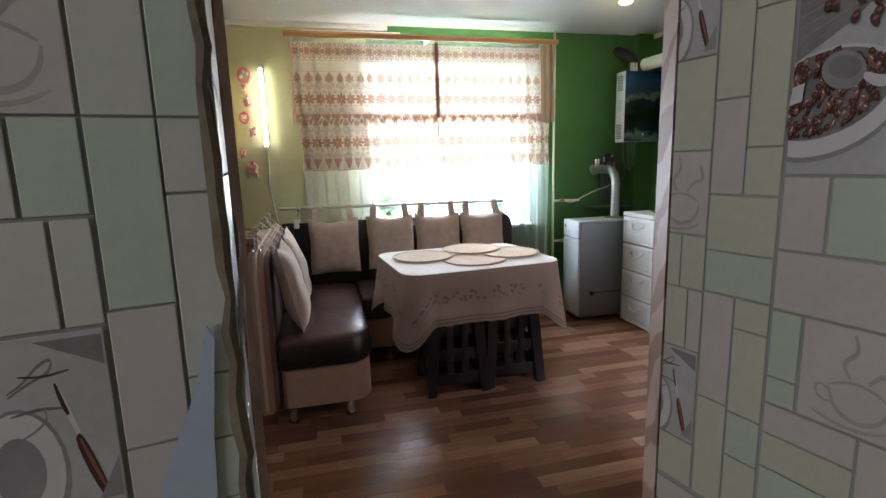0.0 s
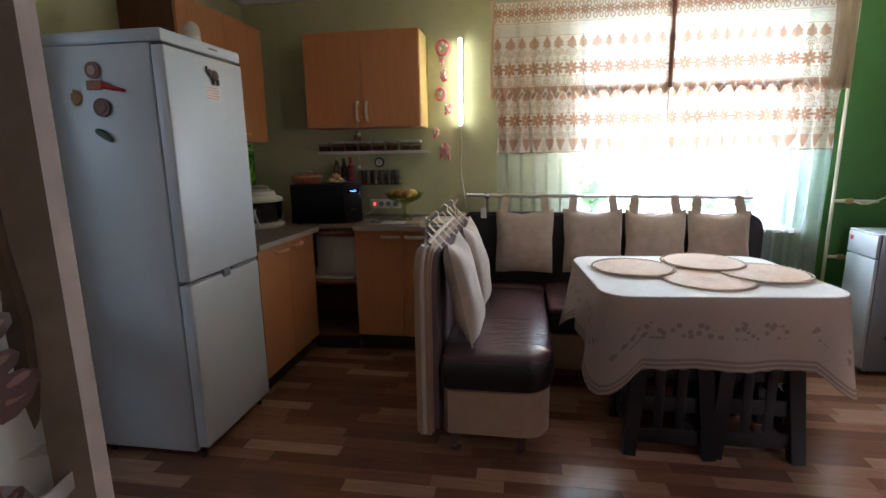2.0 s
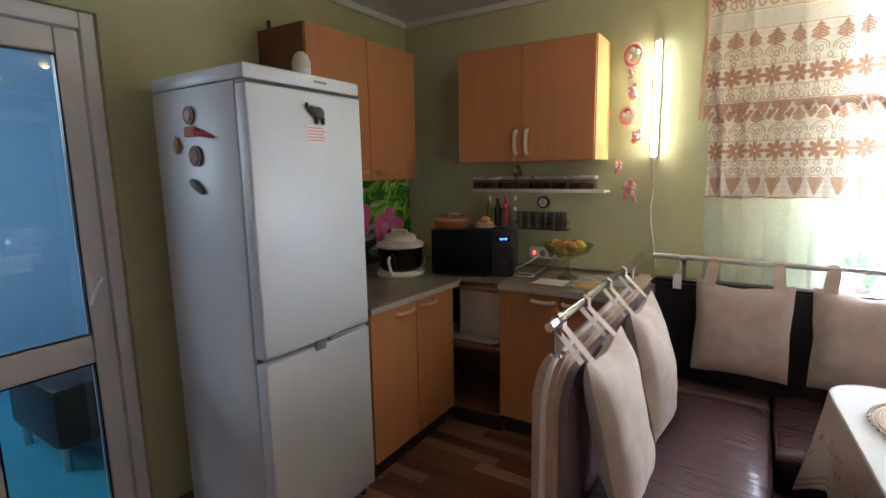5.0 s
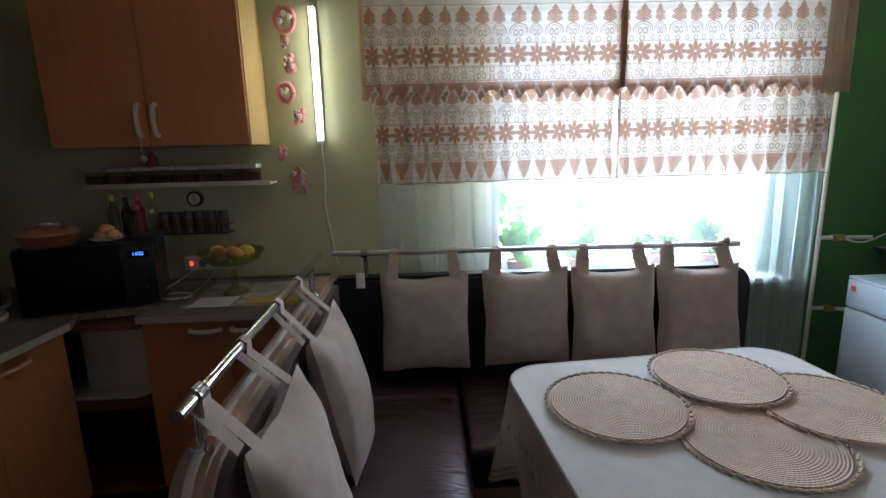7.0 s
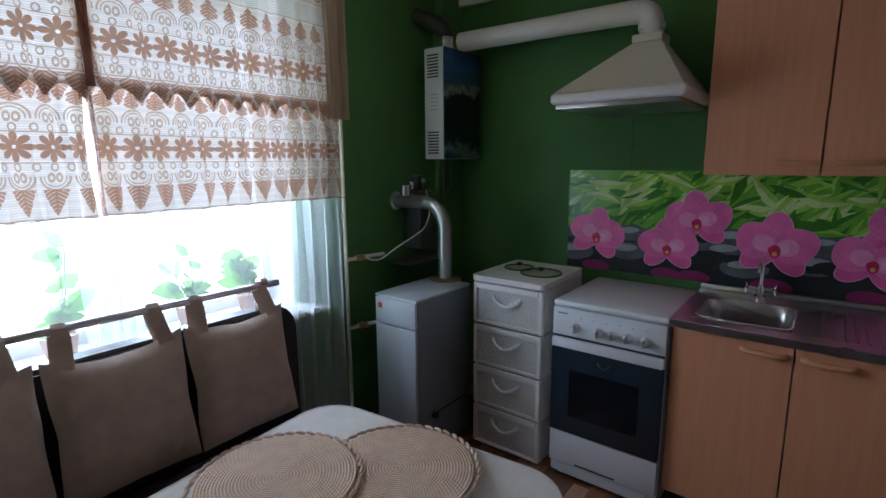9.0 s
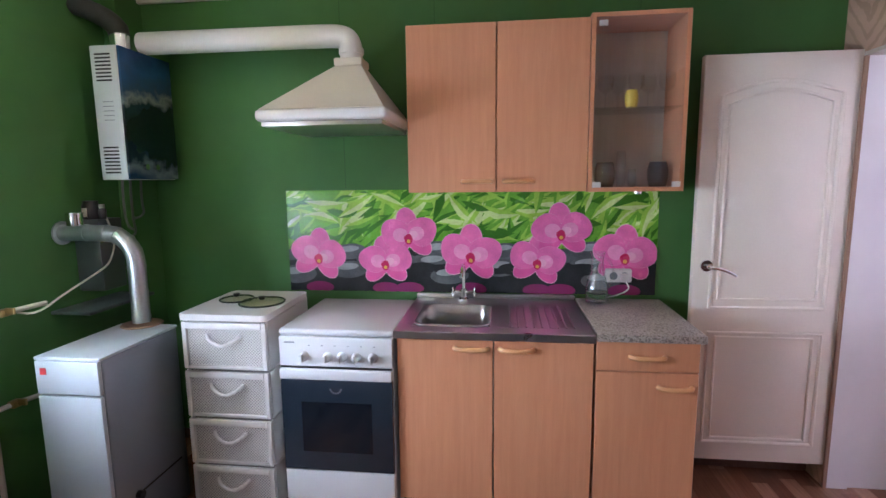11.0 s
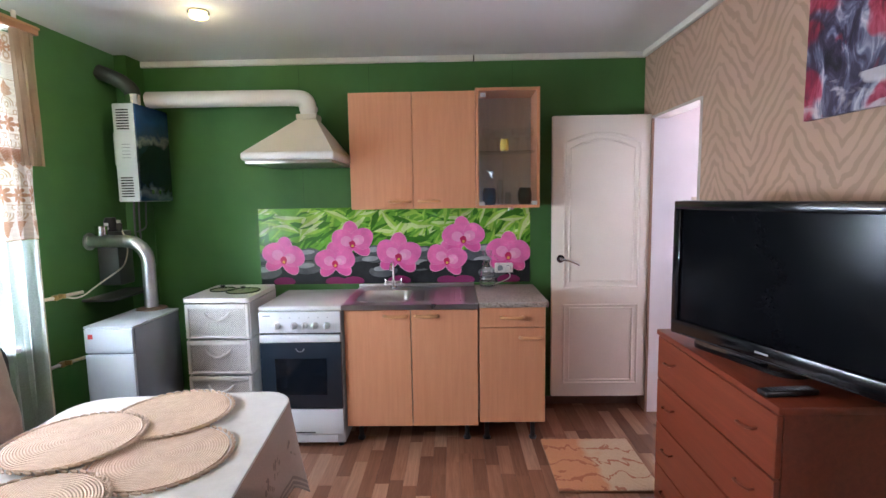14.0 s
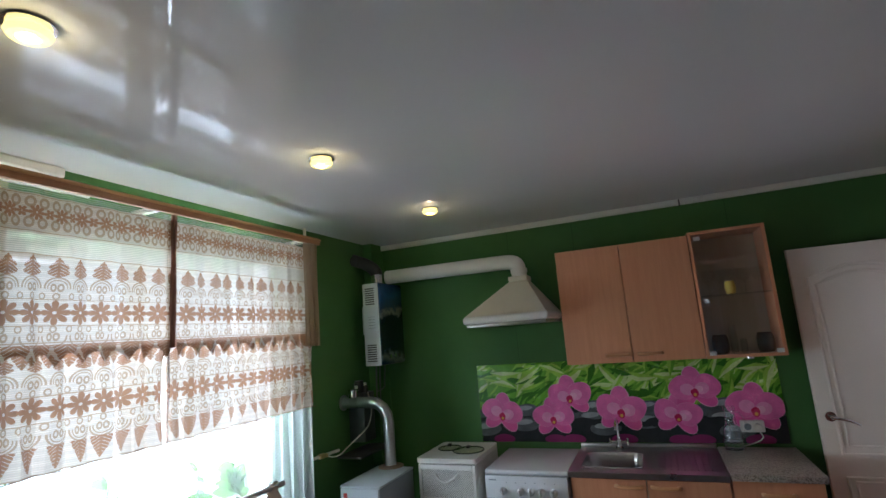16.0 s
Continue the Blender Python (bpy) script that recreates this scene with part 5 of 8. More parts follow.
def build_drawer_tower():
    c = thing("plastic_drawer_tower", (3.95, 5.775, 0), "white plastic drawer tower with lattice fronts and rope handles", "drawers")
    x0, x1, y0, y1 = 3.725, 4.17, 5.585, 5.965
    part("top", slab(bmesh.new(), rounded(x0 - 0.012, x1, y0 - 0.006, y1 + 0.006, 0.025), 0.885, 0.912), WHITE_PL, c)
    part("back", B(x1 - 0.01, x1, y0, y1, 0.02, 0.884), WHITE_PL, c)
    for y in (y0, y1 - 0.008):
        for k in range(4):
            part("side", B(x0 + 0.015, x1 - 0.011, y, y + 0.008, 0.02 + 0.216 * k, 0.2335 + 0.216 * k - 0.006), WHITE_PL, c)
    for k in range(4):
        z0 = 0.02 + 0.217 * k
        z1 = z0 + 0.205
        f = part("drawer", B(x0 + 0.030, x0 + 0.034, y0 + 0.01, y1 - 0.01, z0 + 0.004, z1 - 0.004), DRAWER_IN, c)
        bm = bmesh.new()
        box(bm, x0 - 0.004, x0 + 0.012, y0 + 0.002, y0 + 0.022, z0, z1, 0.004)
        box(bm, x0 - 0.004, x0 + 0.012, y1 - 0.022, y1 - 0.002, z0, z1, 0.004)
        box(bm, x0 - 0.008, x0 + 0.012, y0 + 0.022, y1 - 0.022, z1 - 0.028, z1, 0.004)
        box(bm, x0 - 0.004, x0 + 0.012, y0 + 0.022, y1 - 0.022, z0, z0 + 0.014, 0.004)
        part("drawer_frame", bm, WHITE_PL, f)
        verts, faces = [], []
        ya, yb, za, zb = y0 + 0.024, y1 - 0.024, z0 + 0.014, z1 - 0.03
        step = 0.0135

        def strip(p, q, lift):
            d = (Vector(q) - Vector(p)).normalized() * 0.0024
            nn = Vector((-d.y, d.x))
            b0 = len(verts)
            for a, s in ((p, 1), (p, -1), (q, -1), (q, 1)):
                verts.append((x0 + 0.006 - lift, a[0] + nn.x * s, a[1] + nn.y * s))
            for a, s in ((p, 1), (p, -1), (q, -1), (q, 1)):
                verts.append((x0 + 0.009, a[0] + nn.x * s, a[1] + nn.y * s))
            faces.extend([tuple(b0 + i for i in t) for t in ((0, 1, 2, 3), (0, 4, 5, 1), (2, 6, 7, 3))])

        width, height = yb - ya, zb - za
        for i in range(-int(height / step), int(width / step) + 1):
            s = ya + i * step
            for sg in (1, -1):
                p = [s, za] if sg == 1 else [s, zb]
                t0 = max(0, ya - s)
                t1 = min(height, yb - s)
                if t1 - t0 > 0.004:
                    strip((s + t0, za + t0) if sg == 1 else (s + t0, zb - t0), (s + t1, za + t1) if sg == 1 else (s + t1, zb - t1), 0.0015 if sg == 1 else 0.0)
        me = bpy.data.meshes.new("lattice")
        me.from_pydata([tuple(Vector(v) - Vector(c.location)) for v in verts], [], faces)
        me.materials.append(WHITE_PL)
        lt = new("lattice", me)
        lt.parent = f
        ym, zm = (y0 + y1) / 2, z1 - 0.075
        part("rope_handle", S([(x0 + 0.002, ym + 0.075, zm + 0.02), (x0 - 0.02, ym + 0.055, zm + 0.0), (x0 - 0.028, ym, zm - 0.025), (x0 - 0.02, ym - 0.055, zm), (x0 + 0.002, ym - 0.075, zm + 0.02)],
                              lambda t: 0.0075 + 0.0014 * math.sin(t * 60), 8, smooth=3), WHITE_PL, f)
    for x in (x0 + 0.04, x1 - 0.04):
        for y in (y0 + 0.04, y1 - 0.04):
            part("foot", C((x, y, 0), (x, y, 0.02), 0.018, n=12), WHITE_PL, c)
    for x, y, r, nm in ((3.98, 5.85, 0.075, 0), (3.93, 5.70, 0.10, 1)):
        lid = thing("glass_plate", (x, y, 0.912), ("small dark-rimmed round glass plate on the drawer tower", "large green-rimmed round glass plate on the drawer tower")[nm], "plate", "plates on the drawer tower")
        part("glass", lathe(bmesh.new(), [(0, 0.016), (r * 0.6, 0.012), (r, 0.004)], n=28), GREEN_GL, lid, local=True)
        bm = bmesh.new()
        sweep(bm, [(r * math.cos(i * 0.2618), r * math.sin(i * 0.2618), 0.004) for i in range(25)], 0.004, 6)
        part("rim", bm, plain("dark_rubber", (0.03, 0.05, 0.035), 0.5), lid, local=True)
        part("knob", lathe(bmesh.new(), [(0, 0.016), (0.012, 0.016), (0.016, 0.03), (0, 0.033)]), BLACK_PL, lid, local=True)


build_drawer_tower()


def build_boiler():
    b = thing("gas_boiler", (3.57, 6.17, 0), "floor-standing gas boiler, white front and grey side", "boiler")
    x0, x1, y0, y1 = 3.365, 3.80, 6.04, 6.30
    part("casing", B(x0 + 0.02, x1, y0, y1, 0.03, 0.826, 0.006), GREY_PAINT, b)
    part("front_upper", B(x0, x0 + 0.019, y0 + 0.004, y1 - 0.004, 0.70, 0.826, 0.004), BOILER_F, b)
    part("front_lower", B(x0, x0 + 0.019, y0 + 0.004, y1 - 0.004, 0.05, 0.692, 0.004), BOILER_F, b)
    part("badge", B(x0 - 0.0015, x0 - 0.0002, y1 - 0.05, y1 - 0.025, 0.775, 0.80), RED_M, b)
    part("top_plate", B(x0 + 0.005, x1, y0 - 0.003, y1 + 0.002, 0.827, 0.84, 0.004), BOILER_F, b)
    part("gas_knob", C((3.49, y0 - 0.02, 0.235), (3.49, y0, 0.235), 0.017), BLACK_PL, b)
    part("gas_slot", B(3.50, 3.76, y0 - 0.0015, y0 - 0.0003, 0.232, 0.24), BLACK_PL, b)
    for x in (x0 + 0.05, x1 - 0.05):
        for y in (y0 + 0.05, y1 - 0.05):
            part("foot", C((x, y, 0), (x, y, 0.032), 0.015, n=10), BLACK_PL, b)
    f = thing("boiler_flue", (3.79, 6.18, 0.84), "silver metal flue pipe bending from the boiler into the wall", "flue pipe")
    px, py, bend, r = 3.79, 6.195, 0.125, 0.036
    arc = [(px, py + bend * (1 - math.cos(radians(a))), 1.12 + bend * math.sin(radians(a))) for a in range(0, 91, 15)]
    pts = [(px, py, 0.845), (px, py, 1.0)] + arc + [(3.797, 6.42, 1.246), (3.80, 6.549, 1.245)]
    part("pipe", S(pts, r, 22), ALU, f)
    for a, d in [((px, py, z), (0, 0, 1)) for z in (0.875, 0.985, 1.10)] + [((px, py + bend * (1 - math.cos(radians(t))), 1.12 + bend * math.sin(radians(t))), (0, math.sin(radians(t)), math.cos(radians(t)))) for t in (22, 45, 68, 90)] + [((3.797, 6.42, 1.246), (0, 1, 0))]:
        a, d = Vector(a), Vector(d) * 0.004
        part("collar", C(a - d, a + d, r + 0.0022, n=22), ALU, f)
    part("wall_flange", C((3.80, 6.541, 1.245), (3.80, 6.549, 1.245), 0.052, n=22), ALU, f)
    part("collar_plate", lathe(bmesh.new(), [(0.037, 0), (0.085, 0), (0.08, 0.006), (0.038, 0.012)], (px, py, 0.8405)), plain("rusty_plate", (0.30, 0.20, 0.13), 0.6, 0.4, var=0.3), f)
    part("cap", lathe(bmesh.new(), [(0, 0.0), (0.032, 0.0), (0.032, 0.05), (0.036, 0.052), (0.036, 0.055), (0, 0.06)], (3.76, 6.44, 1.282), 18), CHROME, f)
    k = thing("black_jar", (3.86, 6.47, 1.3005), "small black jar with a pale label beside the flue", "jar")
    part("jar", lathe(bmesh.new(), [(0, 0), (0.034, 0), (0.036, 0.01), (0.036, 0.062), (0.03, 0.07), (0.03, 0.082), (0, 0.084)], (3.885, 6.47, 1.3005), 20), BLACK_PL, k)
    part("label", B(3.845, 3.8485, 6.458, 6.482, 1.312, 1.352, 0.001), WHITE_PL, k)
    k = thing("small_valve_bottle", (3.93, 6.42, 1.3005), "small dark bottle with a steel cap beside the black jar", "bottle")
    part("bottle", lathe(bmesh.new(), [(0, 0), (0.018, 0), (0.018, 0.04), (0.012, 0.048), (0, 0.048)], (3.90, 6.41 + 0.02, 1.3005), 14), BLACK_PL, k)
    part("cap", lathe(bmesh.new(), [(0, 0.0485), (0.013, 0.0485), (0.013, 0.066), (0, 0.067)], (3.90, 6.43, 1.3005), 14), STEEL, k)
    g = thing("grey_heat_shield", (3.74, 6.5, 0.95), "dark grey metal box on the wall behind the flue", "metal box")
    part("box", B(3.86, 4.0, 6.42, 6.549, 0.97, 1.30, 0.006), plain("dark_grey_metal", (0.10, 0.11, 0.11), 0.4, 0.5), g)
    part("shelf", B(3.70, 4.10, 6.36, 6.549, 0.90, 0.915, 0.003), plain("dark_grey_metal_shelf", (0.10, 0.11, 0.11), 0.5, 0.4), g)
    p = thing("heating_pipe", (3.36, 6.49, 0), "white vertical heating pipe with brass valves and branches", "pipe")
    part("riser", C((3.36, 6.49, 0.0), (3.36, 6.49, 2.40), 0.010, n=12), CREAM_PL, p)
    for z in (0.62, 0.98):
        part("branch", S([(3.36, 6.49, z), (3.45, 6.48, z), (3.60, 6.46, z - 0.01 if z < 0.9 else z)], 0.010, 8), CREAM_PL, p)
        v = part("valve", B(3.42, 3.46, 6.465, 6.495, z - 0.014, z + 0.014, 0.005), BRASS, p)
        part("valve_lever", B(3.435, 3.445, 6.43, 6.466, z - 0.004, z + 0.02, 0.002), BRASS, v)
    part("yellow_hose", S([(3.46, 6.47, 0.98), (3.50, 6.40, 0.96), (3.58, 6.36, 1.02), (3.72, 6.33, 1.08), (3.86, 6.38, 1.10), (3.93, 6.40, 1.2), (3.9, 6.42, 1.33)], 0.0042, 8, smooth=2), CREAM_PL, p)
    h = thing("gas_water_heater", (4.09, 6.36, 1.47), "wall gas water heater with a mountain-lake print and white vented side", "water heater")
    x0, x1, y0, y1, z0, z1 = 3.92, 4.265, 6.30, 6.43, 1.475, 2.065
    part("casing", B(x0, x1, y0, y1, z0, z1, 0.008), ENAMEL, h)
    bm = bmesh.new()
    for zz in (z0 + 0.03, z1 - 0.155):
        for k in range(8):
            part("vent_slot", B(x0 - 0.002, x0 - 0.0004, y0 + 0.030, y1 - 0.025, zz + k * 0.016, zz + k * 0.016 + 0.0075), BLACK_PL, h)
    for k in range(5):
        box(bm, x0 - 0.0016, x0 - 0.0004, y0 + 0.035, y0 + 0.085, 1.74 + k * 0.02, 1.743 + k * 0.02)
    part("printed_lines", bm, GREY_PAINT, h)
    part("front_glass", B(x0 + 0.002, x1 - 0.002, y0 - 0.012, y0 - 0.0005, z0 + 0.003, z1 - 0.003, 0.003), lake_print(z0, z1), h)
    for x in (x0 + 0.10, x0 + 0.17):
        part("dial", C((x, y0 - 0.028, z0 + 0.06), (x, y0 - 0.012, z0 + 0.06), 0.014), CHROME, h)
    part("wall_bracket", B(x0 + 0.06, x1 - 0.12, y1 + 0.0005, 6.474, 1.7, 1.9), ALU, h)
    bm = bmesh.new()
    for dx, z in ((0.05, 1.25), (0.10, 1.22), (0.17, 1.30)):
        sweep(bm, [(x0 + dx, 6.37, z0 + 0.001), (x0 + dx, 6.375, 1.40), (x0 + dx + 0.02, 6.39, z + 0.06), (x0 + dx + 0.07, 6.42, z), (x0 + 0.2, 6.46, z - 0.02)], 0.0055, 8, smooth=2)
    part("hoses", bm, plain("braided_hose", (0.18, 0.18, 0.17), 0.4, 0.5), h)
    part("flue_collar", C((4.04, 6.37, z1), (4.04, 6.37, z1 + 0.07), 0.042, n=24), CHROME, h)
    part("flue", S([(4.04, 6.37, 2.135), (4.04, 6.375, 2.17), (4.02, 6.43, 2.22), (4.0, 6.549, 2.27)], 0.045, 16, smooth=1), plain("dark_flue", (0.06, 0.06, 0.055), 0.5, 0.4), h)


def lake_print(z0, z1):
    n = Nodes("mountain_lake_print")
    sep = n.add("SeparateXYZ")
    n.link(n.coord(), sep.inputs[0])
    v = n.math("ADD", sep.outputs[2], n.math("MULTIPLY", n.math("SUBTRACT", n.noise(9, 5), 0.5), 0.22))
    v = n.math("DIVIDE", v, z1 - z0)
    c = n.ramp(v, (0.0, (0.015, 0.045, 0.10)), (0.10, (0.14, 0.18, 0.20)), (0.16, (0.008, 0.02, 0.035)), (0.42, (0.006, 0.012, 0.014)), (0.60, (0.012, 0.03, 0.036)), (0.66, (0.22, 0.24, 0.23)),
               (0.72, (0.04, 0.08, 0.14)), (0.86, (0.03, 0.10, 0.24)), (1.0, (0.02, 0.06, 0.17)))
    n.set(Base_Color=c, Roughness=0.08)
    return n.m


build_boiler()


def build_hood():
    h = thing("cooker_hood", (4.05, 5.32, 1.69), "cream chimney cooker hood with a white duct pipe", "cooker hood")
    x0, x1, y0, y1 = 3.80, 4.335, 5.07, 5.62
    part("rim", B(x0, x1, y0, y1, 1.705, 1.752, 0.016, 3), WHITE_PL, h)
    bm = bmesh.new()
    box(bm, x0 + 0.02, x1, y0 + 0.02, y1 - 0.02, 1.685, 1.704, 0.003)
    part("filter", bm, STEEL, h)
    bm = bmesh.new()
    lo = [bm.verts.new(p) for p in ((x0 + 0.012, y0 + 0.012, 1.753), (x1, y0 + 0.012, 1.753), (x1, y1 - 0.012, 1.753), (x0 + 0.012, y1 - 0.012, 1.753))]
    hi = [bm.verts.new(p) for p in ((4.09, 5.245, 1.975), (4.21, 5.245, 1.975), (4.21, 5.365, 1.975), (4.09, 5.365, 1.975))]
    for i in range(4):
        bm.faces.new((lo[i], lo[(i + 1) % 4], hi[(i + 1) % 4], hi[i]))
    bm.faces.new(hi)
    part("canopy", bm, CREAM_PL, h, smooth=False)
    part("neck", B(4.085, 4.215, 5.24, 5.37, 1.9755, 2.01, 0.006), CREAM_PL, h)
    part("duct", S([(4.15, 5.305, 2.011), (4.15, 5.305, 2.07), (4.15, 5.32, 2.105), (4.15, 5.37, 2.12), (4.145, 5.5, 2.12), (4.13, 6.33, 2.12)], 0.051, 24, smooth=2), WHITE_PL, h)
    part("duct_collar", C((4.15, 5.305, 2.035), (4.15, 5.305, 2.06), 0.057, n=24), WHITE_PL, h)


build_hood()

# wall cabinets on the east wall
u = thing("wall_cabinet", (4.2, 4.64, 1.40), "beech laminate wall cabinet with two closed doors", "cabinet", "wall cabinets")
carcass(u, 4.094, EAST - 0.001, 4.244, 5.036, 1.402, 2.128, BEECH, "-x")
front_door(u, "door", "-x", 4.64, 5.038, 1.402, 2.13, 4.093, BEECH, [(4.66, 1.45), (4.79, 1.45)], BEECH_H)
front_door(u, "door", "-x", 4.243, 4.638, 1.402, 2.13, 4.093, BEECH, [(4.475, 1.45), (4.605, 1.45)], BEECH_H)
u = thing("glass_cabinet", (4.2, 4.04, 1.40), "beech wall cabinet with a glass door holding glassware", "cabinet", "wall cabinets")
bm = bmesh.new()
for y0, y1, z0, z1 in ((3.84, 3.858, 1.40, 2.145), (4.223, 4.241, 1.40, 2.145), (3.858, 4.223, 1.40, 1.418), (3.858, 4.223, 2.127, 2.145)):
    box(bm, 4.078, EAST - 0.001, y0, y1, z0, z1, 0.001, 1)
part("body", bm, BEECH, u)
part("back", B(EAST - 0.009, EAST - 0.002, 3.859, 4.222, 1.419, 2.126), BEECH_IN, u)
part("glass_shelf", B(4.10, EAST - 0.01, 3.859, 4.222, 1.755, 1.761), CLEAR, u)
gd = part("glass_door", B(4.073, 4.077, 3.86, 4.221, 1.42, 2.125), PANE, u)
gd.visible_shadow = False
for y, z in ((3.875, 1.43), (4.205, 1.43), (4.195, 2.10)):
    part("glass_clip", B(4.066, 4.072, y - 0.018, y + 0.018, z - 0.012, z + 0.012, 0.002), WHITE_PL, gd)
part("light_clip", C((4.12, 4.02, 1.388), (4.12, 4.02, 1.40), 0.02), CHROME, u)


def goblet(kind, at, h, r, mat, label, group="glasses in the cabinet"):
    g = thing(kind, at, label, "glass", group)
    if kind == "wine_glass":
        prof = [(0, 0), (r * 0.75, 0), (r * 0.1, h * 0.04), (r * 0.08, h * 0.45), (r * 0.7, h * 0.55), (r, h * 0.75), (r * 0.85, h)]
    else:
        prof = [(0, 0), (r * 0.8, 0), (r, h * 0.3), (r, h * 0.7), (r * 0.8, h), (r * 0.76, h), (r * 0.94, h * 0.6), (r * 0.72, h * 0.04), (0, h * 0.04)]
    part("bowl", lathe(bmesh.new(), prof, n=18), mat, g, local=True)


for k in range(5):
    goblet("wine_glass", (4.17 + 0.05 * (k % 2), 3.90 + 0.065 * k, 1.7612), 0.15, 0.035, CLEAR, "clear stemmed wine glass on the glass shelf")
goblet("mug", (4.14, 4.055, 1.7612), 0.075, 0.028, plain("yellow_glaze", (0.75, 0.55, 0.08), 0.35), "small yellow candle mug on the glass shelf", "mugs")
for k, (y, hh, rr) in enumerate(((3.92, 0.11, 0.045), (4.15, 0.11, 0.045), (4.08, 0.16, 0.022), (4.03, 0.08, 0.02))):
    goblet("tumbler", (4.18, y, 1.4185), hh, rr, thin_glass("smoky_glass", (0.55, 0.50, 0.47), 0.2) if k < 2 else CLEAR, "smoky round glass on the cabinet floor" if k < 2 else "clear tall glass on the cabinet floor")

# jug, socket on the east side
j = thing("glass_jug", (4.20, 4.165, 0.868), "clear glass carafe with a little water on the worktop", "jug")
part("body", lathe(bmesh.new(), [(0, 0), (0.052, 0), (0.055, 0.02), (0.05, 0.10), (0.03, 0.16), (0.028, 0.22), (0.036, 0.25), (0.034, 0.25), (0.026, 0.22), (0.028, 0.16), (0.048, 0.10), (0.052, 0.02), (0, 0.006)], n=28), CLEAR, j, local=True)
part("water", lathe(bmesh.new(), [(0, 0.007), (0.05, 0.012), (0.0485, 0.06), (0, 0.06)], n=24), glass("water_fill", (0.95, 0.98, 1.0)), j, local=True)
part("handle", S([(0.03, -0.01, 0.22), (0.03, -0.06, 0.21), (0.02, -0.085, 0.14), (0.02, -0.05, 0.06)], 0.006, 8, smooth=2), CLEAR, j, local=True)


def socket_box(name, at, n_out, label, along="y", red=False):
    t = thing(name, at, label, "socket")
    w = 0.052 * n_out + 0.02
    bm = bmesh.new()
    if along == "y":
        box(bm, -0.034, 0, -w / 2, w / 2, -0.033, 0.033, 0.008)
    else:
        box(bm, -w / 2, w / 2, -0.034, 0, -0.033, 0.033, 0.008)
    part("housing", bm, WHITE_PL, t, local=True)
    for k in range(n_out):
        c = -w / 2 + 0.036 + 0.052 * k
        if red and k == 0:
            part("switch_light", B(c - 0.007, c + 0.007, -0.040, -0.0345, -0.010, 0.010, 0.002), glow("red_switch", (1.0, 0.06, 0.03), 1.6), t, local=True)
            continue
        a = (-0.036, c, 0) if along == "y" else (c, -0.036, 0)
        b = (-0.0343, c, 0) if along == "y" else (c, -0.0343, 0)
        part("outlet", C(a, b, 0.019, n=20), GREY_PAINT, t, local=True)
    return t


socket_box("wall_socket", (4.325, 4.045, 0.985), 2, "white double wall socket on the printed splashback")
pl = thing("plug", (4.285, 4.02, 0.985), "white plug with a cord hanging to the worktop", "plug")
part("body", B(4.255, 4.289, 4.005, 4.04, 0.965, 1.0, 0.008), WHITE_PL, pl)
part("cord", S([(4.262, 4.02, 0.965), (4.25, 4.0, 0.93), (4.255, 4.05, 0.90), (4.28, 4.12, 0.876)], 0.0035, 6, smooth=2), WHITE_PL, pl)


# ---- orchid print splashbacks ----
ORCHID = [plain("print_petal", (0.90, 0.19, 0.47), 0.25, var=0.22, scale=40, bump=0), plain("print_petal_light", (0.92, 0.46, 0.64), 0.25, var=0.1, scale=40, bump=0),
          plain("print_lip", (0.62, 0.03, 0.12), 0.25, bump=0), plain("print_yellow", (0.80, 0.50, 0.10), 0.25, bump=0),
          plain("print_petal_mid", (0.93, 0.34, 0.58), 0.25, var=0.2, scale=60, bump=0), plain("print_petal_deep", (0.82, 0.14, 0.40), 0.25, var=0.15, scale=40, bump=0)]
GREENS = [plain("print_leaf_%s" % k, c, 0.25, var=0.3, scale=30, bump=0) for k, c in (("light", (0.36, 0.66, 0.08)), ("mid", (0.17, 0.46, 0.04)), ("dark", (0.06, 0.22, 0.02)), ("yellow", (0.60, 0.78, 0.30)))]
STONES = [plain("print_stone", (0.030, 0.034, 0.036), 0.2, var=0.3, scale=30, bump=0), plain("print_stone_light", (0.10, 0.115, 0.12), 0.2, var=0.4, scale=30, bump=0),
          plain("print_pebble", (0.11, 0.122, 0.126), 0.2, var=0.4, scale=40, bump=0), plain("print_pebble_light", (0.34, 0.365, 0.37), 0.2, var=0.3, scale=40, bump=0)]


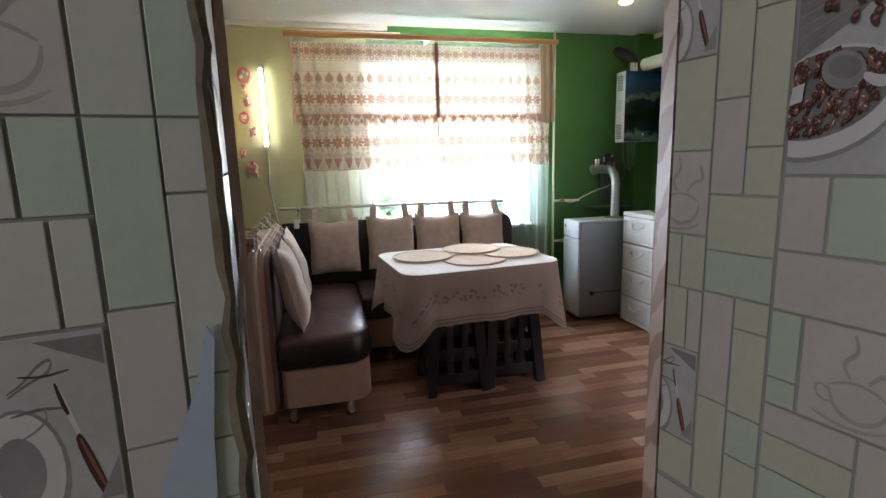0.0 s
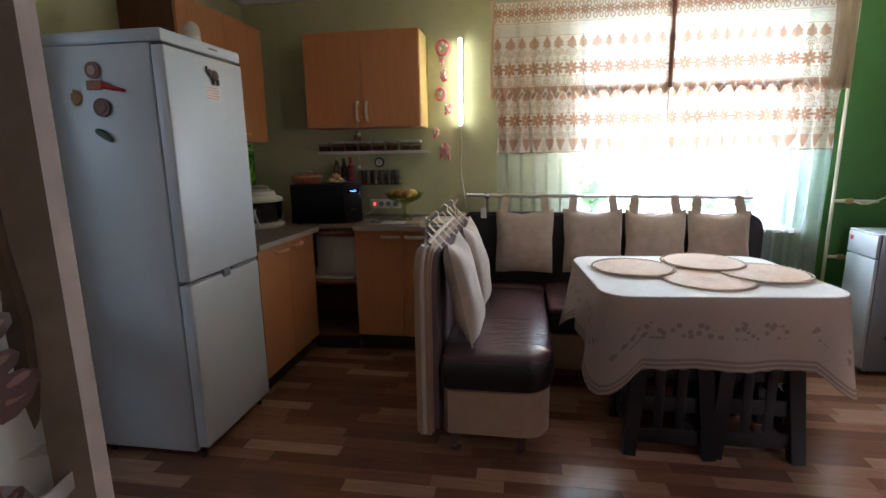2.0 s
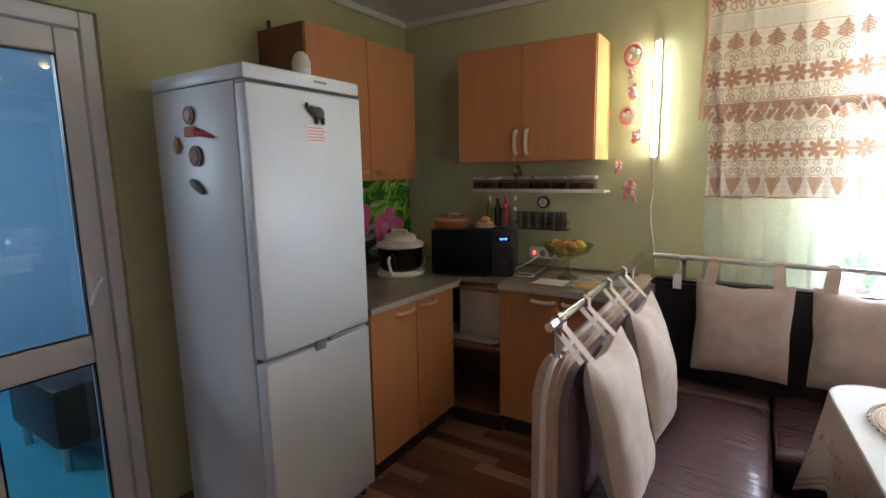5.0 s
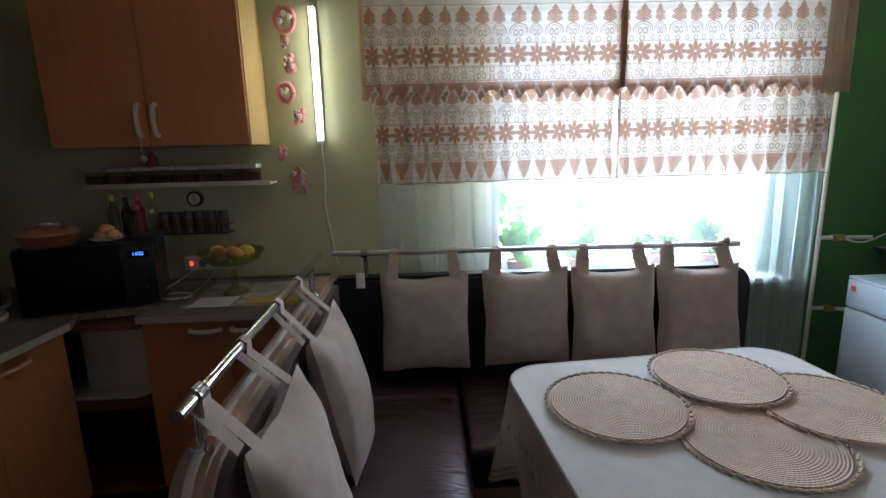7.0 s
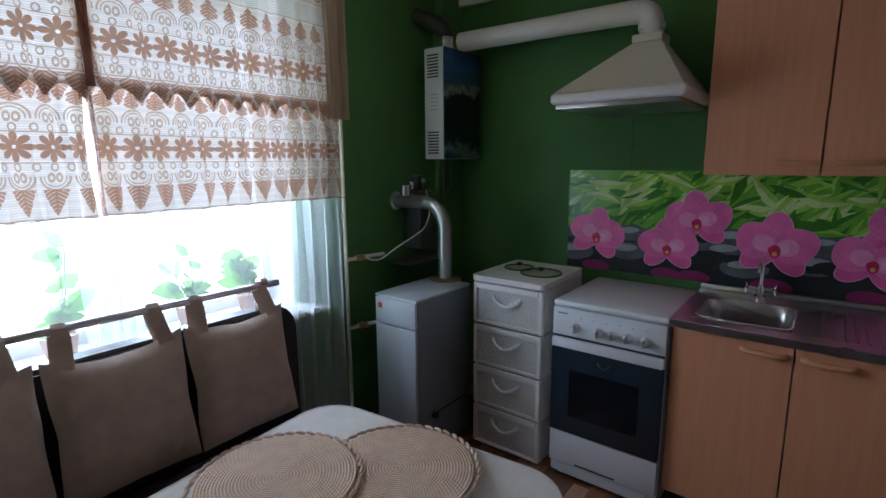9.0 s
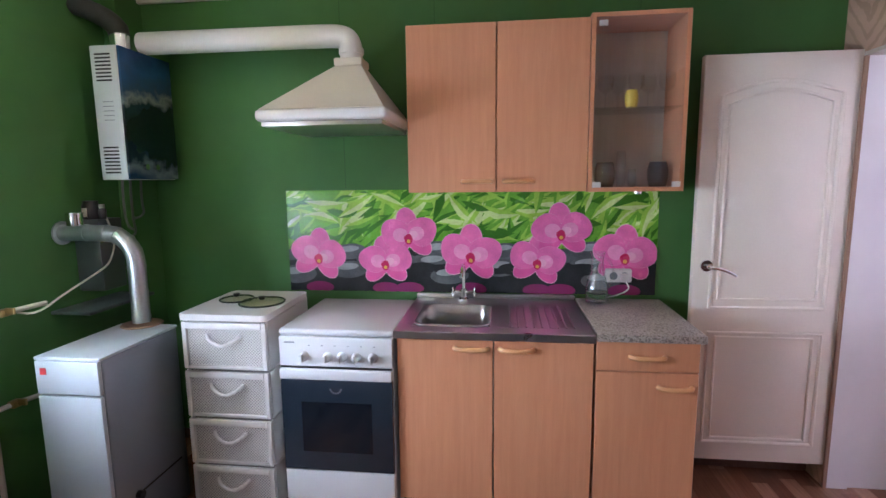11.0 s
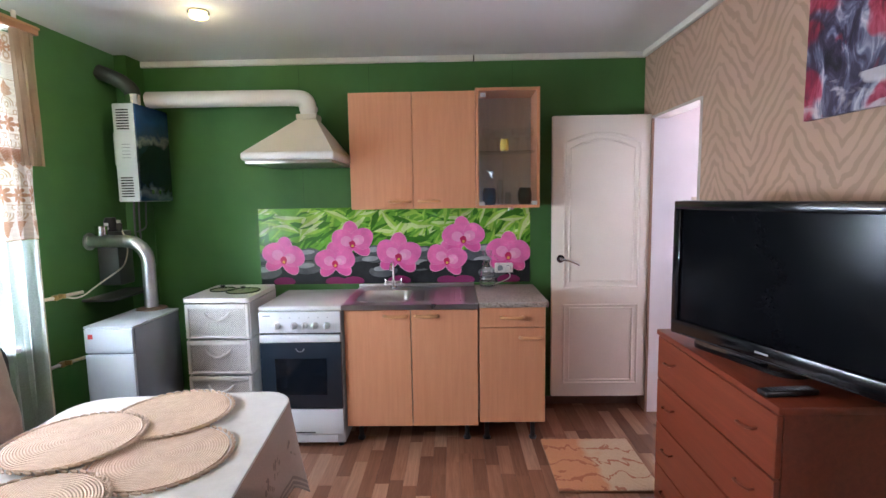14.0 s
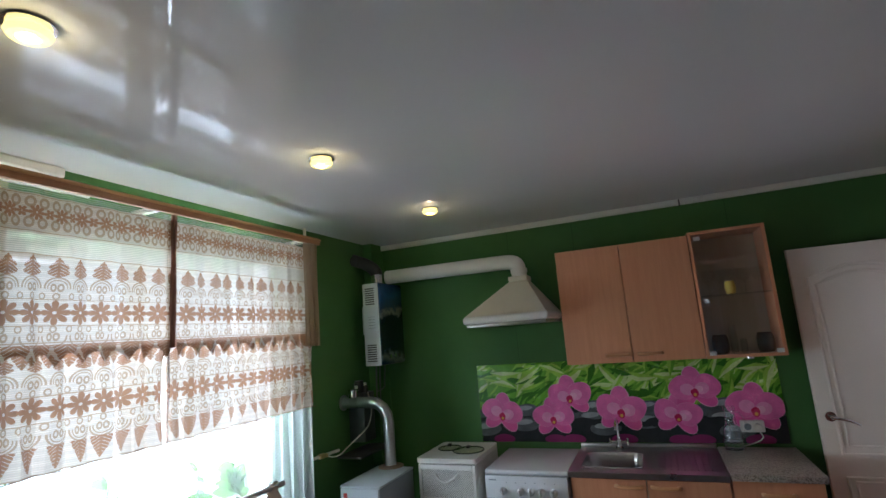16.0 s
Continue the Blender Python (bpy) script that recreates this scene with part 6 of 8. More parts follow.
def splash_print(parent, width, height, to_world, seed):
    """A flat printed panel: leaves above, black stones below, pink orchids between. to_world maps (a, z, lift)."""
    rnd = random.Random(seed)

    def shapes(name, mat, polys):
        verts, faces = [], []
        for poly in polys:
            b0 = len(verts)
            verts.extend(poly)
            faces.append(tuple(range(b0, b0 + len(poly))))
        me = bpy.data.meshes.new(name)
        off = Vector(parent.location)
        me.from_pydata([tuple(Vector(to_world(*v)) - off) for v in verts], [], faces)
        me.materials.append(mat)
        ob = new(name, me)
        ob.parent = parent
        if len(polys) > 1:
            tagged(ob, kind="stuff")

    def clampd(a, z):
        return min(max(a, 0.001), width - 0.001), min(max(z, 0.001), height - 0.001)

    def blob(ca, cz, ra, rz_, lift, n=16, turn=0.0, fn=None):
        out = []
        for i in range(n):
            th = 2 * math.pi * i / n
            k = fn(th) if fn else 1
            x, y = ra * math.cos(th) * k, rz_ * math.sin(th) * k
            a, z = ca + x * math.cos(turn) - y * math.sin(turn), cz + x * math.sin(turn) + y * math.cos(turn)
            out.append((*clampd(a, z), lift))
        return out

    lift = 0.0004
    count = int(width * 125)
    groups = {0: [], 1: [], 2: [], 3: []}
    for k in range(count):
        ca, cz = rnd.uniform(0, width), rnd.uniform(height * 0.42, height * 1.02)
        ln, an = rnd.uniform(0.09, 0.26), rnd.gauss(0.5, 0.55) + (math.pi if rnd.random() < 0.5 else 0)
        g = rnd.choice((0, 0, 1, 3, 3, 2)) if cz > height * 0.6 else rnd.choice((0, 1, 1, 2, 2))
        lift += 0.0000045
        curve = rnd.uniform(-0.14, 0.14)
        halves = (((0, 0), (0.2, 0.6), (0.45, 1.0), (0.75, 0.62), (1, 0), (0.75, 0.0), (0.4, 0.0)), ((0, 0), (0.4, 0.0), (0.75, 0.0), (1, 0), (0.75, -0.55), (0.45, -0.85), (0.2, -0.55)))
        for half_, dark_ in zip(halves, (g, {3: 0, 0: 1, 1: 2, 2: 2}[g])):
            p = []
            for s_, t_ in half_:
                x, y = (s_ - 0.5) * ln, t_ * (0.008 + ln * 0.085) + curve * ln * math.sin(math.pi * s_)
                p.append((*clampd(ca + x * math.cos(an) - y * math.sin(an), cz + x * math.sin(an) + y * math.cos(an)), lift))
            groups[dark_].append(p)
    for g, polys in groups.items():
        shapes("printed_foliage", GREENS[g], polys)
    dark, light = [], []
    a = 0.0
    lift = 0.0018
    while a < width:
        w = rnd.uniform(0.06, 0.11)
        lift += 0.000012
        dark.append(blob(a, height * rnd.uniform(0.18, 0.34), w, w * 0.55, lift))
        light.append(blob(a + 0.006, height * rnd.uniform(0.24, 0.38) + 0.010, w * 0.74, w * 0.34, lift + 0.0003))
        dark.append(blob(a + 0.004, height * 0.27 - 0.016, w * 0.80, w * 0.30, lift + 0.0006))
        a += w * 0.9
    shapes("printed_stone_layer", STONES[0], dark + [[(0.001, 0.001, 0.0017), (width - 0.001, 0.001, 0.0017), (width - 0.001, height * 0.24, 0.0017), (0.001, height * 0.24, 0.0017)]])
    shapes("printed_stone_gloss", STONES[1], light)
    big, shine = [], []
    for ca, cz, ra in [c for c in ((0.04, 0.17, 0.11), (0.34, 0.40, 0.09), (0.33, 0.22, 0.10), (0.80, 0.42, 0.10), (0.78, 0.30, 0.10), (0.86, 0.17, 0.10), (1.14, 0.42, 0.08), (1.12, 0.25, 0.10), (1.57, 0.42, 0.10), (1.56, 0.28, 0.10), (1.62, 0.14, 0.10)) if c[0] < width - 0.1]:
        lift += 0.0001
        big.append(blob(ca, cz * height, ra, ra * 0.46, 0.0024 + lift * 0.05, 20, 0.05))
        shine.append(blob(ca - ra * 0.1, cz * height + ra * 0.16, ra * 0.6, ra * 0.18, 0.00245 + lift * 0.05, 16, 0.08))
    shapes("printed_pebble", STONES[2], big)
    shapes("printed_pebble_gloss", STONES[3], shine)
    half = 0.94
    cents = []
    cents = [(0.165, 0.36, 0.140), (0.525, 0.30, 0.132), (0.65, 0.56, 0.138), (0.97, 0.38, 0.148), (1.305, 0.32, 0.132), (1.42, 0.60, 0.138), (1.73, 0.38, 0.145)]
    cents = [c for c in cents if c[0] < width - 0.04]
    lift = 0.0032
    refl_mat = plain("print_reflection", (0.26, 0.035, 0.13), 0.2, bump=0)
    for ca, cz, r in cents:
        cz *= height
        lift += 0.0001
        tilt = rnd.uniform(-0.2, 0.2)
        polys = []
        for an, rr, w in ((95, 0.52, 0.33), (222, 0.52, 0.28), (318, 0.52, 0.28)):
            th = radians(an) + tilt
            polys.append((blob(ca + math.cos(th) * r * 0.5, cz + math.sin(th) * r * 0.5, r * rr * 1.08, r * w * 1.25, lift, turn=th), 1))
            polys.append((blob(ca + math.cos(th) * r * 0.5, cz + math.sin(th) * r * 0.5, r * rr * 1.04, r * w * 1.17, lift + 0.0002, turn=th), 5 if an != 95 else 0))
        for sg in (-1, 1):
            th = tilt + sg * 0.25
            wob = lambda a: 1 + 0.05 * math.sin(3 * a + ca * 20)
            up = 0.00005 * (sg + 1)
            px_, pz_ = ca + sg * r * 0.50 * math.cos(tilt), cz + r * 0.12 + sg * r * 0.5 * math.sin(tilt)
            polys.append((blob(px_, pz_, r * 0.566, r * 0.541, lift + up + 0.0004, 24, th, wob), 4))
            polys.append((blob(px_, pz_, r * 0.555, r * 0.53, lift + up + 0.0005, 24, th, wob), 0))
            polys.append((blob(px_ - sg * r * 0.20, pz_ - r * 0.08, r * 0.30, r * 0.26, lift + up + 0.0006, 16, th), 4))
            polys.append((blob(px_ - sg * r * 0.32, pz_ - r * 0.12, r * 0.18, r * 0.15, lift + up + 0.0007, 14, th), 1 if sg > 0 else 4))
        polys.append((blob(ca, cz - r * 0.14, r * 0.15, r * 0.20, lift + 0.0010), 2))
        polys.append((blob(ca - r * 0.10, cz - r * 0.10, r * 0.08, r * 0.10, lift + 0.0012), 2))
        polys.append((blob(ca, cz - r * 0.22, r * 0.07, r * 0.07, lift + 0.0013, 8), 3))
        verts, faces, mi = [], [], []
        off = Vector(parent.location)
        for poly, m in polys:
            b0 = len(verts)
            verts.extend(tuple(Vector(to_world(*v)) - off) for v in poly)
            faces.append(tuple(range(b0, b0 + len(poly))))
            mi.append(m)
        me = bpy.data.meshes.new("printed_orchid")
        me.from_pydata(verts, [], faces)
        for m in ORCHID:
            me.materials.append(m)
        for f, m in zip(me.polygons, mi):
            f.material_index = m
        ob = new("printed_orchid", me)
        ob.parent = parent
        shapes("printed_reflection", refl_mat, [blob(ca, 0.02, r * 0.55, r * 0.24, 0.0026 + 0.1 * (lift - 0.0032))])


sp = thing("printed_splashback", (4.33, 4.8, 0.88), "glossy splashback panel printed with pink orchids, green leaves and black stones", "splashback")
part("panel", B(EAST - 0.006, EAST - 0.0005, 3.86, 5.74, 0.88, 1.412), GREENS[1], sp)
splash_print(sp, 1.88, 0.532, lambda a, z, l: (EAST - 0.006 - l, 5.74 - a, 0.88 + z), 4)
sp = thing("printed_splashback", (WEST, 5.8, 0.87), "glossy orchid-print splashback above the corner worktop", "splashback")
part("panel", B(WEST + 0.0005, WEST + 0.006, 5.33, 6.54, 0.868, 1.398), GREENS[2], sp)
splash_print(sp, 1.21, 0.53, lambda a, z, l: (WEST + 0.006 + l, 5.33 + a, 0.868 + z), 9)

# ---- west side ----
def build_fridge():
    f = thing("fridge_freezer", (-0.2, 5.04, 0), "tall white two-door fridge-freezer with magnets on its side", "fridge")
    x0, xf, xd, y0, y1 = -0.47, 0.012, 0.075, 4.775, 5.31
    part("body", B(x0, xf, y0, y1, 0.035, 1.749, 0.006), FRIDGE_W, f)
    part("top_cap", B(x0, xd - 0.004, y0 - 0.002, y1 + 0.002, 1.7505, 1.80, 0.010), FRIDGE_W, f)
    up = part("fridge_door", B(xf + 0.008, xd, y0, y1, 0.812, 1.739, 0.008, 3), FRIDGE_W, f)
    part("top_gap", B(xf + 0.012, xd - 0.006, y0 + 0.004, y1 - 0.004, 1.7392, 1.7503), BLACK_PL, f)
    lo = part("freezer_door", B(xf + 0.008, xd, y0, y1, 0.06, 0.795, 0.008, 3), FRIDGE_W, f)
    part("seal", B(xf + 0.0005, xf + 0.0075, y0 + 0.01, y1 - 0.01, 0.06, 1.70), GREY_PAINT, f)
    part("handle_recess", B(xd - 0.02, xd + 0.002, 5.08, 5.29, 0.797, 0.811, 0.002), GREY_PAINT, lo)
    part("handle_lip", B(xd - 0.006, xd + 0.008, 5.0, 5.05, 0.780, 0.815, 0.003), GREY_PAINT, lo)
    part("badge", B(xd - 0.0035, xd - 0.002, 5.07, 5.13, 1.772, 1.781), GREY_PAINT, f)
    for x in (x0 + 0.04, xd - 0.05):
        for y in (y0 + 0.03, y1 - 0.03):
            part("foot", C((x, y, 0), (x, y, 0.04), 0.014, n=10), BLACK_PL, f)

    def magnet(kind, pts, mats, label):
        t = thing(kind, pts[0], label, "magnet", "fridge magnets")
        for k, (bm, m) in enumerate(mats):
            part("figure" if k == 0 else "detail", bm, m, t, local=True)

    brown = plain("magnet_brown", (0.22, 0.10, 0.06), 0.6, var=0.4)
    y = y0 - 0.0005
    magnet("round_magnet", [(-0.235, y, 1.655)], [(C((0, -0.008, 0), (0, 0, 0), 0.032, n=20), brown), (C((0, -0.011, 0), (0, -0.008, 0), 0.018, n=16), plain("magnet_rose", (0.45, 0.28, 0.22), 0.6))], "round brown ceramic magnet on the fridge side")
    magnet("bear_magnet", [(-0.235, y, 1.60)], [(B(-0.035, 0.035, -0.008, 0, -0.018, 0.018, 0.006), plain("magnet_orange", (0.36, 0.13, 0.055), 0.6, var=0.3))], "orange-brown wooden magnet on the fridge side")
    magnet("pepper_magnet", [(-0.15, y, 1.585)], [(S([(-0.04, -0.007, 0.012), (0, -0.007, 0), (0.05, -0.006, -0.01)], lambda t: 0.012 * (1 - t) + 0.003, 8, smooth=2), RED_M)], "red chilli magnet on the fridge side")
    magnet("round_magnet", [(-0.215, y, 1.515)], [(C((0, -0.008, 0), (0, 0, 0), 0.036, n=20), plain("magnet_plum", (0.16, 0.07, 0.07), 0.6, var=0.3)), (C((0, -0.011, 0), (0, -0.008, 0), 0.022, n=16), brown)], "round plum-coloured magnet on the fridge side")
    magnet("leaf_magnet", [(-0.325, y, 1.555)], [(ball(bmesh.new(), (0, -0.005, 0), 0.022, (1, 0.3, 1.3), bumpy=0.5), plain("magnet_ochre", (0.36, 0.22, 0.07), 0.6, var=0.4))], "small ochre leaf magnet on the fridge side")
    magnet("fish_magnet", [(-0.225, y, 1.41)], [(S([(-0.03, -0.006, 0.02), (0, -0.006, 0.005), (0.04, -0.006, -0.025)], lambda t: 0.004 + 0.012 * math.sin(3.1 * t), 8, smooth=2), plain("magnet_green", (0.08, 0.11, 0.08), 0.5))], "dark green fish-shaped magnet on the fridge side")
    e = thing("elephant_magnet", (xd + 0.0005, 5.07, 1.665), "dark brown elephant-shaped magnet on the fridge door", "magnet", "fridge magnets")
    bm = bmesh.new()
    ball(bm, (0.008, 0.005, 0), 0.024, (0.35, 1.2, 0.9))
    ball(bm, (0.008, -0.028, 0.008), 0.015, (0.4, 1, 1))
    sweep(bm, [(0.008, -0.035, 0.005), (0.008, -0.05, 0.015), (0.008, -0.05, 0.032)], 0.005, 8, smooth=1)
    for dy in (-0.012, 0.02):
        box(bm, 0.002, 0.012, dy, dy + 0.012, -0.04, -0.012, 0.003)
    part("figure", bm, plain("magnet_dark", (0.035, 0.018, 0.014), 0.4), e, local=True)
    s = thing("paper_sticker", (xd + 0.0004, 5.07, 1.59), "white and pink paper sticker on the fridge door", "sticker")
    part("paper", B(0, 0.0008, -0.055, 0.05, -0.032, 0.032), WHITE_PL, s, local=True)
    bm = bmesh.new()
    for k in range(5):
        box(bm, 0.0009, 0.0012, -0.048, 0.035 + 0.01 * (k % 2 - 0.5), -0.025 + k * 0.011, -0.0205 + k * 0.011)
    part("print_bars", bm, plain("pink_ink", (0.70, 0.32, 0.34), 0.5), s, local=True)
    t = thing("egg_timer", (-0.02, 5.10, 1.8005), "small white egg-shaped timer on top of the fridge", "timer")
    part("base", lathe(bmesh.new(), [(0, 0), (0.03, 0), (0.034, 0.02), (0.034, 0.035), (0, 0.036)]), WHITE_PL, t, local=True)
    part("dome", lathe(bmesh.new(), [(0.034, 0.0362), (0.034, 0.06), (0.024, 0.085), (0.01, 0.096), (0, 0.098)]), CREAM_PL, t, local=True)
    p = thing("oval_tray", (-0.30, 4.99, 1.8005), "dark oval tray lying on the fridge top", "tray")
    part("tray", lathe(bmesh.new(), [(0, 0), (0.14, 0), (0.16, 0.014), (0.155, 0.016), (0.138, 0.005), (0, 0.005)], n=30), plain("tray_grey", (0.22, 0.21, 0.19), 0.5), p, local=True)


build_fridge()

u = thing("wall_cabinet", (-0.44, 5.79, 1.40), "orange beech wall cabinet with dark sides above the worktop", "cabinet", "wall cabinets")
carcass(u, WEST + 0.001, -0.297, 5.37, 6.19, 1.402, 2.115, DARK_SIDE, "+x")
front_door(u, "door", "+x", 5.37, 5.78, 1.402, 2.115, -0.296, BEECH_L, [(5.62, 1.445), (5.74, 1.445)], BEECH_H)
front_door(u, "door", "+x", 5.78, 6.19, 1.402, 2.115, -0.296, BEECH_L, [(5.82, 1.445), (5.94, 1.445)], BEECH_H)
part("corner_peg", C((-0.52, 5.375, 2.115), (-0.52, 5.375, 2.15), 0.01), BLACK_PL, u)
u = thing("wall_cabinet", (0.35, 6.4, 1.49), "orange beech wall cabinet with two doors and pale handles", "cabinet", "wall cabinets")
carcass(u, -0.035, 0.745, 6.296, NORTH - 0.001, 1.492, 2.10, BEECH_L, "-y")
front_door(u, "door", "-y", -0.035, 0.355, 1.492, 2.10, 6.295, BEECH_L, [(0.325, 1.535), (0.325, 1.655)], HANDLE_L)
front_door(u, "door", "-y", 0.355, 0.745, 1.492, 2.10, 6.295, BEECH_L, [(0.39, 1.535), (0.39, 1.655)], HANDLE_L)
# thin added plate: its yellow carries the tube lamp's light on this side
part("lit_side_edge", B(0.7455, 0.7475, 6.2965, NORTH - 0.001, 1.494, 2.098), LIT_MAPLE, u)
u = thing("base_cabinet", (-0.27, 5.69, 0), "orange beech base cabinet beside the fridge", "cabinet", "base cabinets")
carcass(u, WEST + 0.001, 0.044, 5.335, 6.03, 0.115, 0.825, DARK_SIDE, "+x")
front_door(u, "door", "+x", 5.335, 5.68, 0.115, 0.828, 0.045, BEECH_L, [(5.52, 0.785), (5.64, 0.785)], BEECH_H)
front_door(u, "door", "+x", 5.68, 6.03, 0.115, 0.828, 0.045, BEECH_L, [(5.72, 0.785), (5.84, 0.785)], BEECH_H)
part("plinth", B(-0.02, 0.0, 5.34, 6.02, 0.0, 0.113), KICK, u)
u = thing("corner_shelf_unit", (0.0, 6.3, 0), "dark open corner unit with shelves and a pale tray", "shelf unit")
for z in (0.10, 0.47, 0.80):
    part("shelf", slab(bmesh.new(), [(0.04, 6.045), (0.325, 6.06), (0.325, 6.54), (-0.58, 6.54), (-0.58, 6.045)], z, z + 0.018), DARK_SIDE, u)
part("back_panel", B(-0.59, 0.33, 6.541, 6.549, 0.02, 0.80), DARK_SIDE, u)
part("plinth", slab(bmesh.new(), [(0.02, 6.08), (0.32, 6.09), (0.32, 6.10), (0.02, 6.10)], 0, 0.099), KICK, u)
tr = thing("baking_tray", (0.1, 6.3, 0.49), "pale enamel baking tray standing in the open corner unit", "tray")
part("tray", slab(bmesh.new(), rounded(-0.12, 0.28, 6.11, 6.40, 0.05), 0.4885, 0.50), CREAM_PL, tr)
part("upright_tray", B(0.02, 0.30, 6.17, 6.182, 0.5005, 0.77, 0.005), CREAM_PL, tr)
u = thing("base_cabinet", (0.63, 6.3, 0), "orange beech base cabinet behind the corner sofa", "cabinet", "base cabinets")
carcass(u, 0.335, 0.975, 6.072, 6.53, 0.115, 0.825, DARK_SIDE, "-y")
front_door(u, "door", "-y", 0.335, 0.655, 0.115, 0.828, 6.071, BEECH_L, [(0.52, 0.79), (0.635, 0.79)], HANDLE_L)
front_door(u, "door", "-y", 0.655, 0.975, 0.115, 0.828, 6.071, BEECH_L, [(0.68, 0.79), (0.795, 0.79)], HANDLE_L)
part("plinth", B(0.34, 0.97, 6.12, 6.14, 0, 0.113), KICK, u)
w = thing("corner_worktop", (0, 6.2, 0.83), "brown speckled worktop running round the corner", "worktop")
part("slab", slab(bmesh.new(), [(WEST + 0.008, 5.32), (0.080, 5.32), (0.122, 5.985), (0.075, 6.09), (0.325, 6.15), (0.34, 6.02), (0.98, 6.02), (0.98, NORTH - 0.002), (WEST + 0.008, NORTH - 0.002)], 0.834, 0.864), GRANITE_B, w)
part("edge_strip", slab(bmesh.new(), [(0.0805, 5.32), (0.0825, 5.32), (0.1245, 5.985), (0.1225, 5.985)], 0.836, 0.862), plain("pale_edge_strip", (0.42, 0.38, 0.33), 0.5), w)
part("edge_strip", B(0.34, 0.98, 6.0175, 6.0195, 0.836, 0.862), plain("pale_edge_strip", (0.42, 0.38, 0.33), 0.5), w)
part("wall_bead", B(0.10, 0.98, NORTH - 0.014, NORTH - 0.003, 0.8645, 0.878, 0.003), GRANITE_B, w)


def build_microwave():
    m = thing("microwave", (0.14, 6.11, 0.865), "black microwave oven with a blue clock display", "microwave", rz=20)
    w = 0.228
    part("body", B(-w, w, 0.012, 0.33, 0.012, 0.255, 0.006), BLACK_PL, m, local=True)
    part("door", B(-w, w * 0.48, -0.012, 0.011, 0.012, 0.255, 0.004), DARK_SCREEN, m, local=True)
    cp = part("control_panel", B(w * 0.49, w, -0.012, 0.011, 0.012, 0.255, 0.004), BLACK_PL, m, local=True)
    part("dial", C((w * 0.76, -0.03, 0.08), (w * 0.76, -0.012, 0.08), 0.017), BLACK_PL, cp, local=True)
    part("display", B(w * 0.60, w * 0.92, -0.0135, -0.0122, 0.200, 0.228), DARK_SCREEN, cp, local=True)
    t = bpy.data.curves.new("clock_digits", "FONT")
    t.body, t.size, t.extrude = "14:21", 0.019, 0.0003
    t.align_x, t.align_y = "CENTER", "CENTER"
    t.materials.append(glow("blue_digits", (0.10, 0.25, 1.0), 3.0))
    d = new("digits", t)
    d.parent = cp
    d.matrix_basis = pose(w * 0.76, -0.0142, 0.214, 90, 0, 0)
    for x in (-0.19, 0.19):
        for y in (0.04, 0.29):
            part("foot", C((x, y, 0), (x, y, 0.012), 0.012, n=10), BLACK_PL, m, local=True)
    part("top_board", B(-w - 0.002, w + 0.004, 0.0, 0.332, 0.2555, 0.262, 0.002), BLACK_PL, m, local=True)
    zt = 1.130
    c = thing("clay_pie_dish", (0.0, 6.13, zt), "brown glazed clay dish with a scalloped lid on the microwave", "dish")
    part("dish", lathe(bmesh.new(), [(0, 0), (0.085, 0), (0.10, 0.03), (0.104, 0.045), (0, 0.045)], n=28), plain("glazed_clay", (0.20, 0.07, 0.03), 0.3, var=0.3), c, local=True)
    bm = lathe(bmesh.new(), [(0.105, 0.0455), (0.10, 0.055), (0.06, 0.066), (0, 0.07)], n=28)
    for i in range(7):
        ball(bm, (0.06 * math.cos(i * 0.9), 0.06 * math.sin(i * 0.9), 0.066), 0.016, (1, 1, 0.5), 8, 5)
    part("lid", bm, plain("glazed_clay_lid", (0.34, 0.15, 0.07), 0.35, var=0.4), c, local=True)
    bm = bmesh.new()
    for i in range(3):
        ball(bm, (-0.02 + 0.025 * i, 0.01, 0.078), 0.012, (1, 1, 0.6), 8, 5)
    part("knob", bm, CREAM_PL, c, local=True)
    p = thing("bread_plate", (0.175, 6.20, zt), "white plate of small bread rolls on the microwave", "plate")
    part("plate", lathe(bmesh.new(), [(0, 0), (0.04, 0), (0.062, 0.01), (0.06, 0.012), (0, 0.005)]), WHITE_PL, p, local=True)
    for i, (x, y, z) in enumerate(((-0.025, 0, 0.02), (0.025, 0.0, 0.02), (0.0, 0.03, 0.022), (0, 0, 0.046))):
        part("roll", ball(bmesh.new(), (x, y, z), 0.026, (1.1, 0.9, 0.65), bumpy=0.3), plain("bread_crust", (0.55, 0.32, 0.14), 0.7, var=0.3), p, local=True)
    caps = (plain("yellow_cap", (0.55, 0.42, 0.08), 0.4), RED_M, BLACK_PL, plain("silver_cap", (0.6, 0.6, 0.6), 0.3, 0.8))
    liq = (plain("dark_oil", (0.08, 0.06, 0.02), 0.1), plain("red_sauce", (0.20, 0.01, 0.02), 0.12), plain("dark_sauce", (0.02, 0.012, 0.01), 0.12), CLEAR)
    for i, (x, y, h, r, a, b) in enumerate(((0.145, 6.31, 0.17, 0.022, 0, 0), (0.19, 6.33, 0.16, 0.023, 2, 2), (0.235, 6.34, 0.17, 0.022, 1, 1), (0.285, 6.35, 0.175, 0.02, 0, 3), (0.26, 6.27, 0.13, 0.026, 1, 3), (0.31, 6.29, 0.11, 0.024, 3, 3))):
        g = thing("sauce_bottle", (x, y, zt), ("dark sauce bottle with a coloured cap on the microwave", "red sauce bottle on the microwave", "small glass bottle on the microwave")[i % 3], "bottle", "bottles on the microwave")
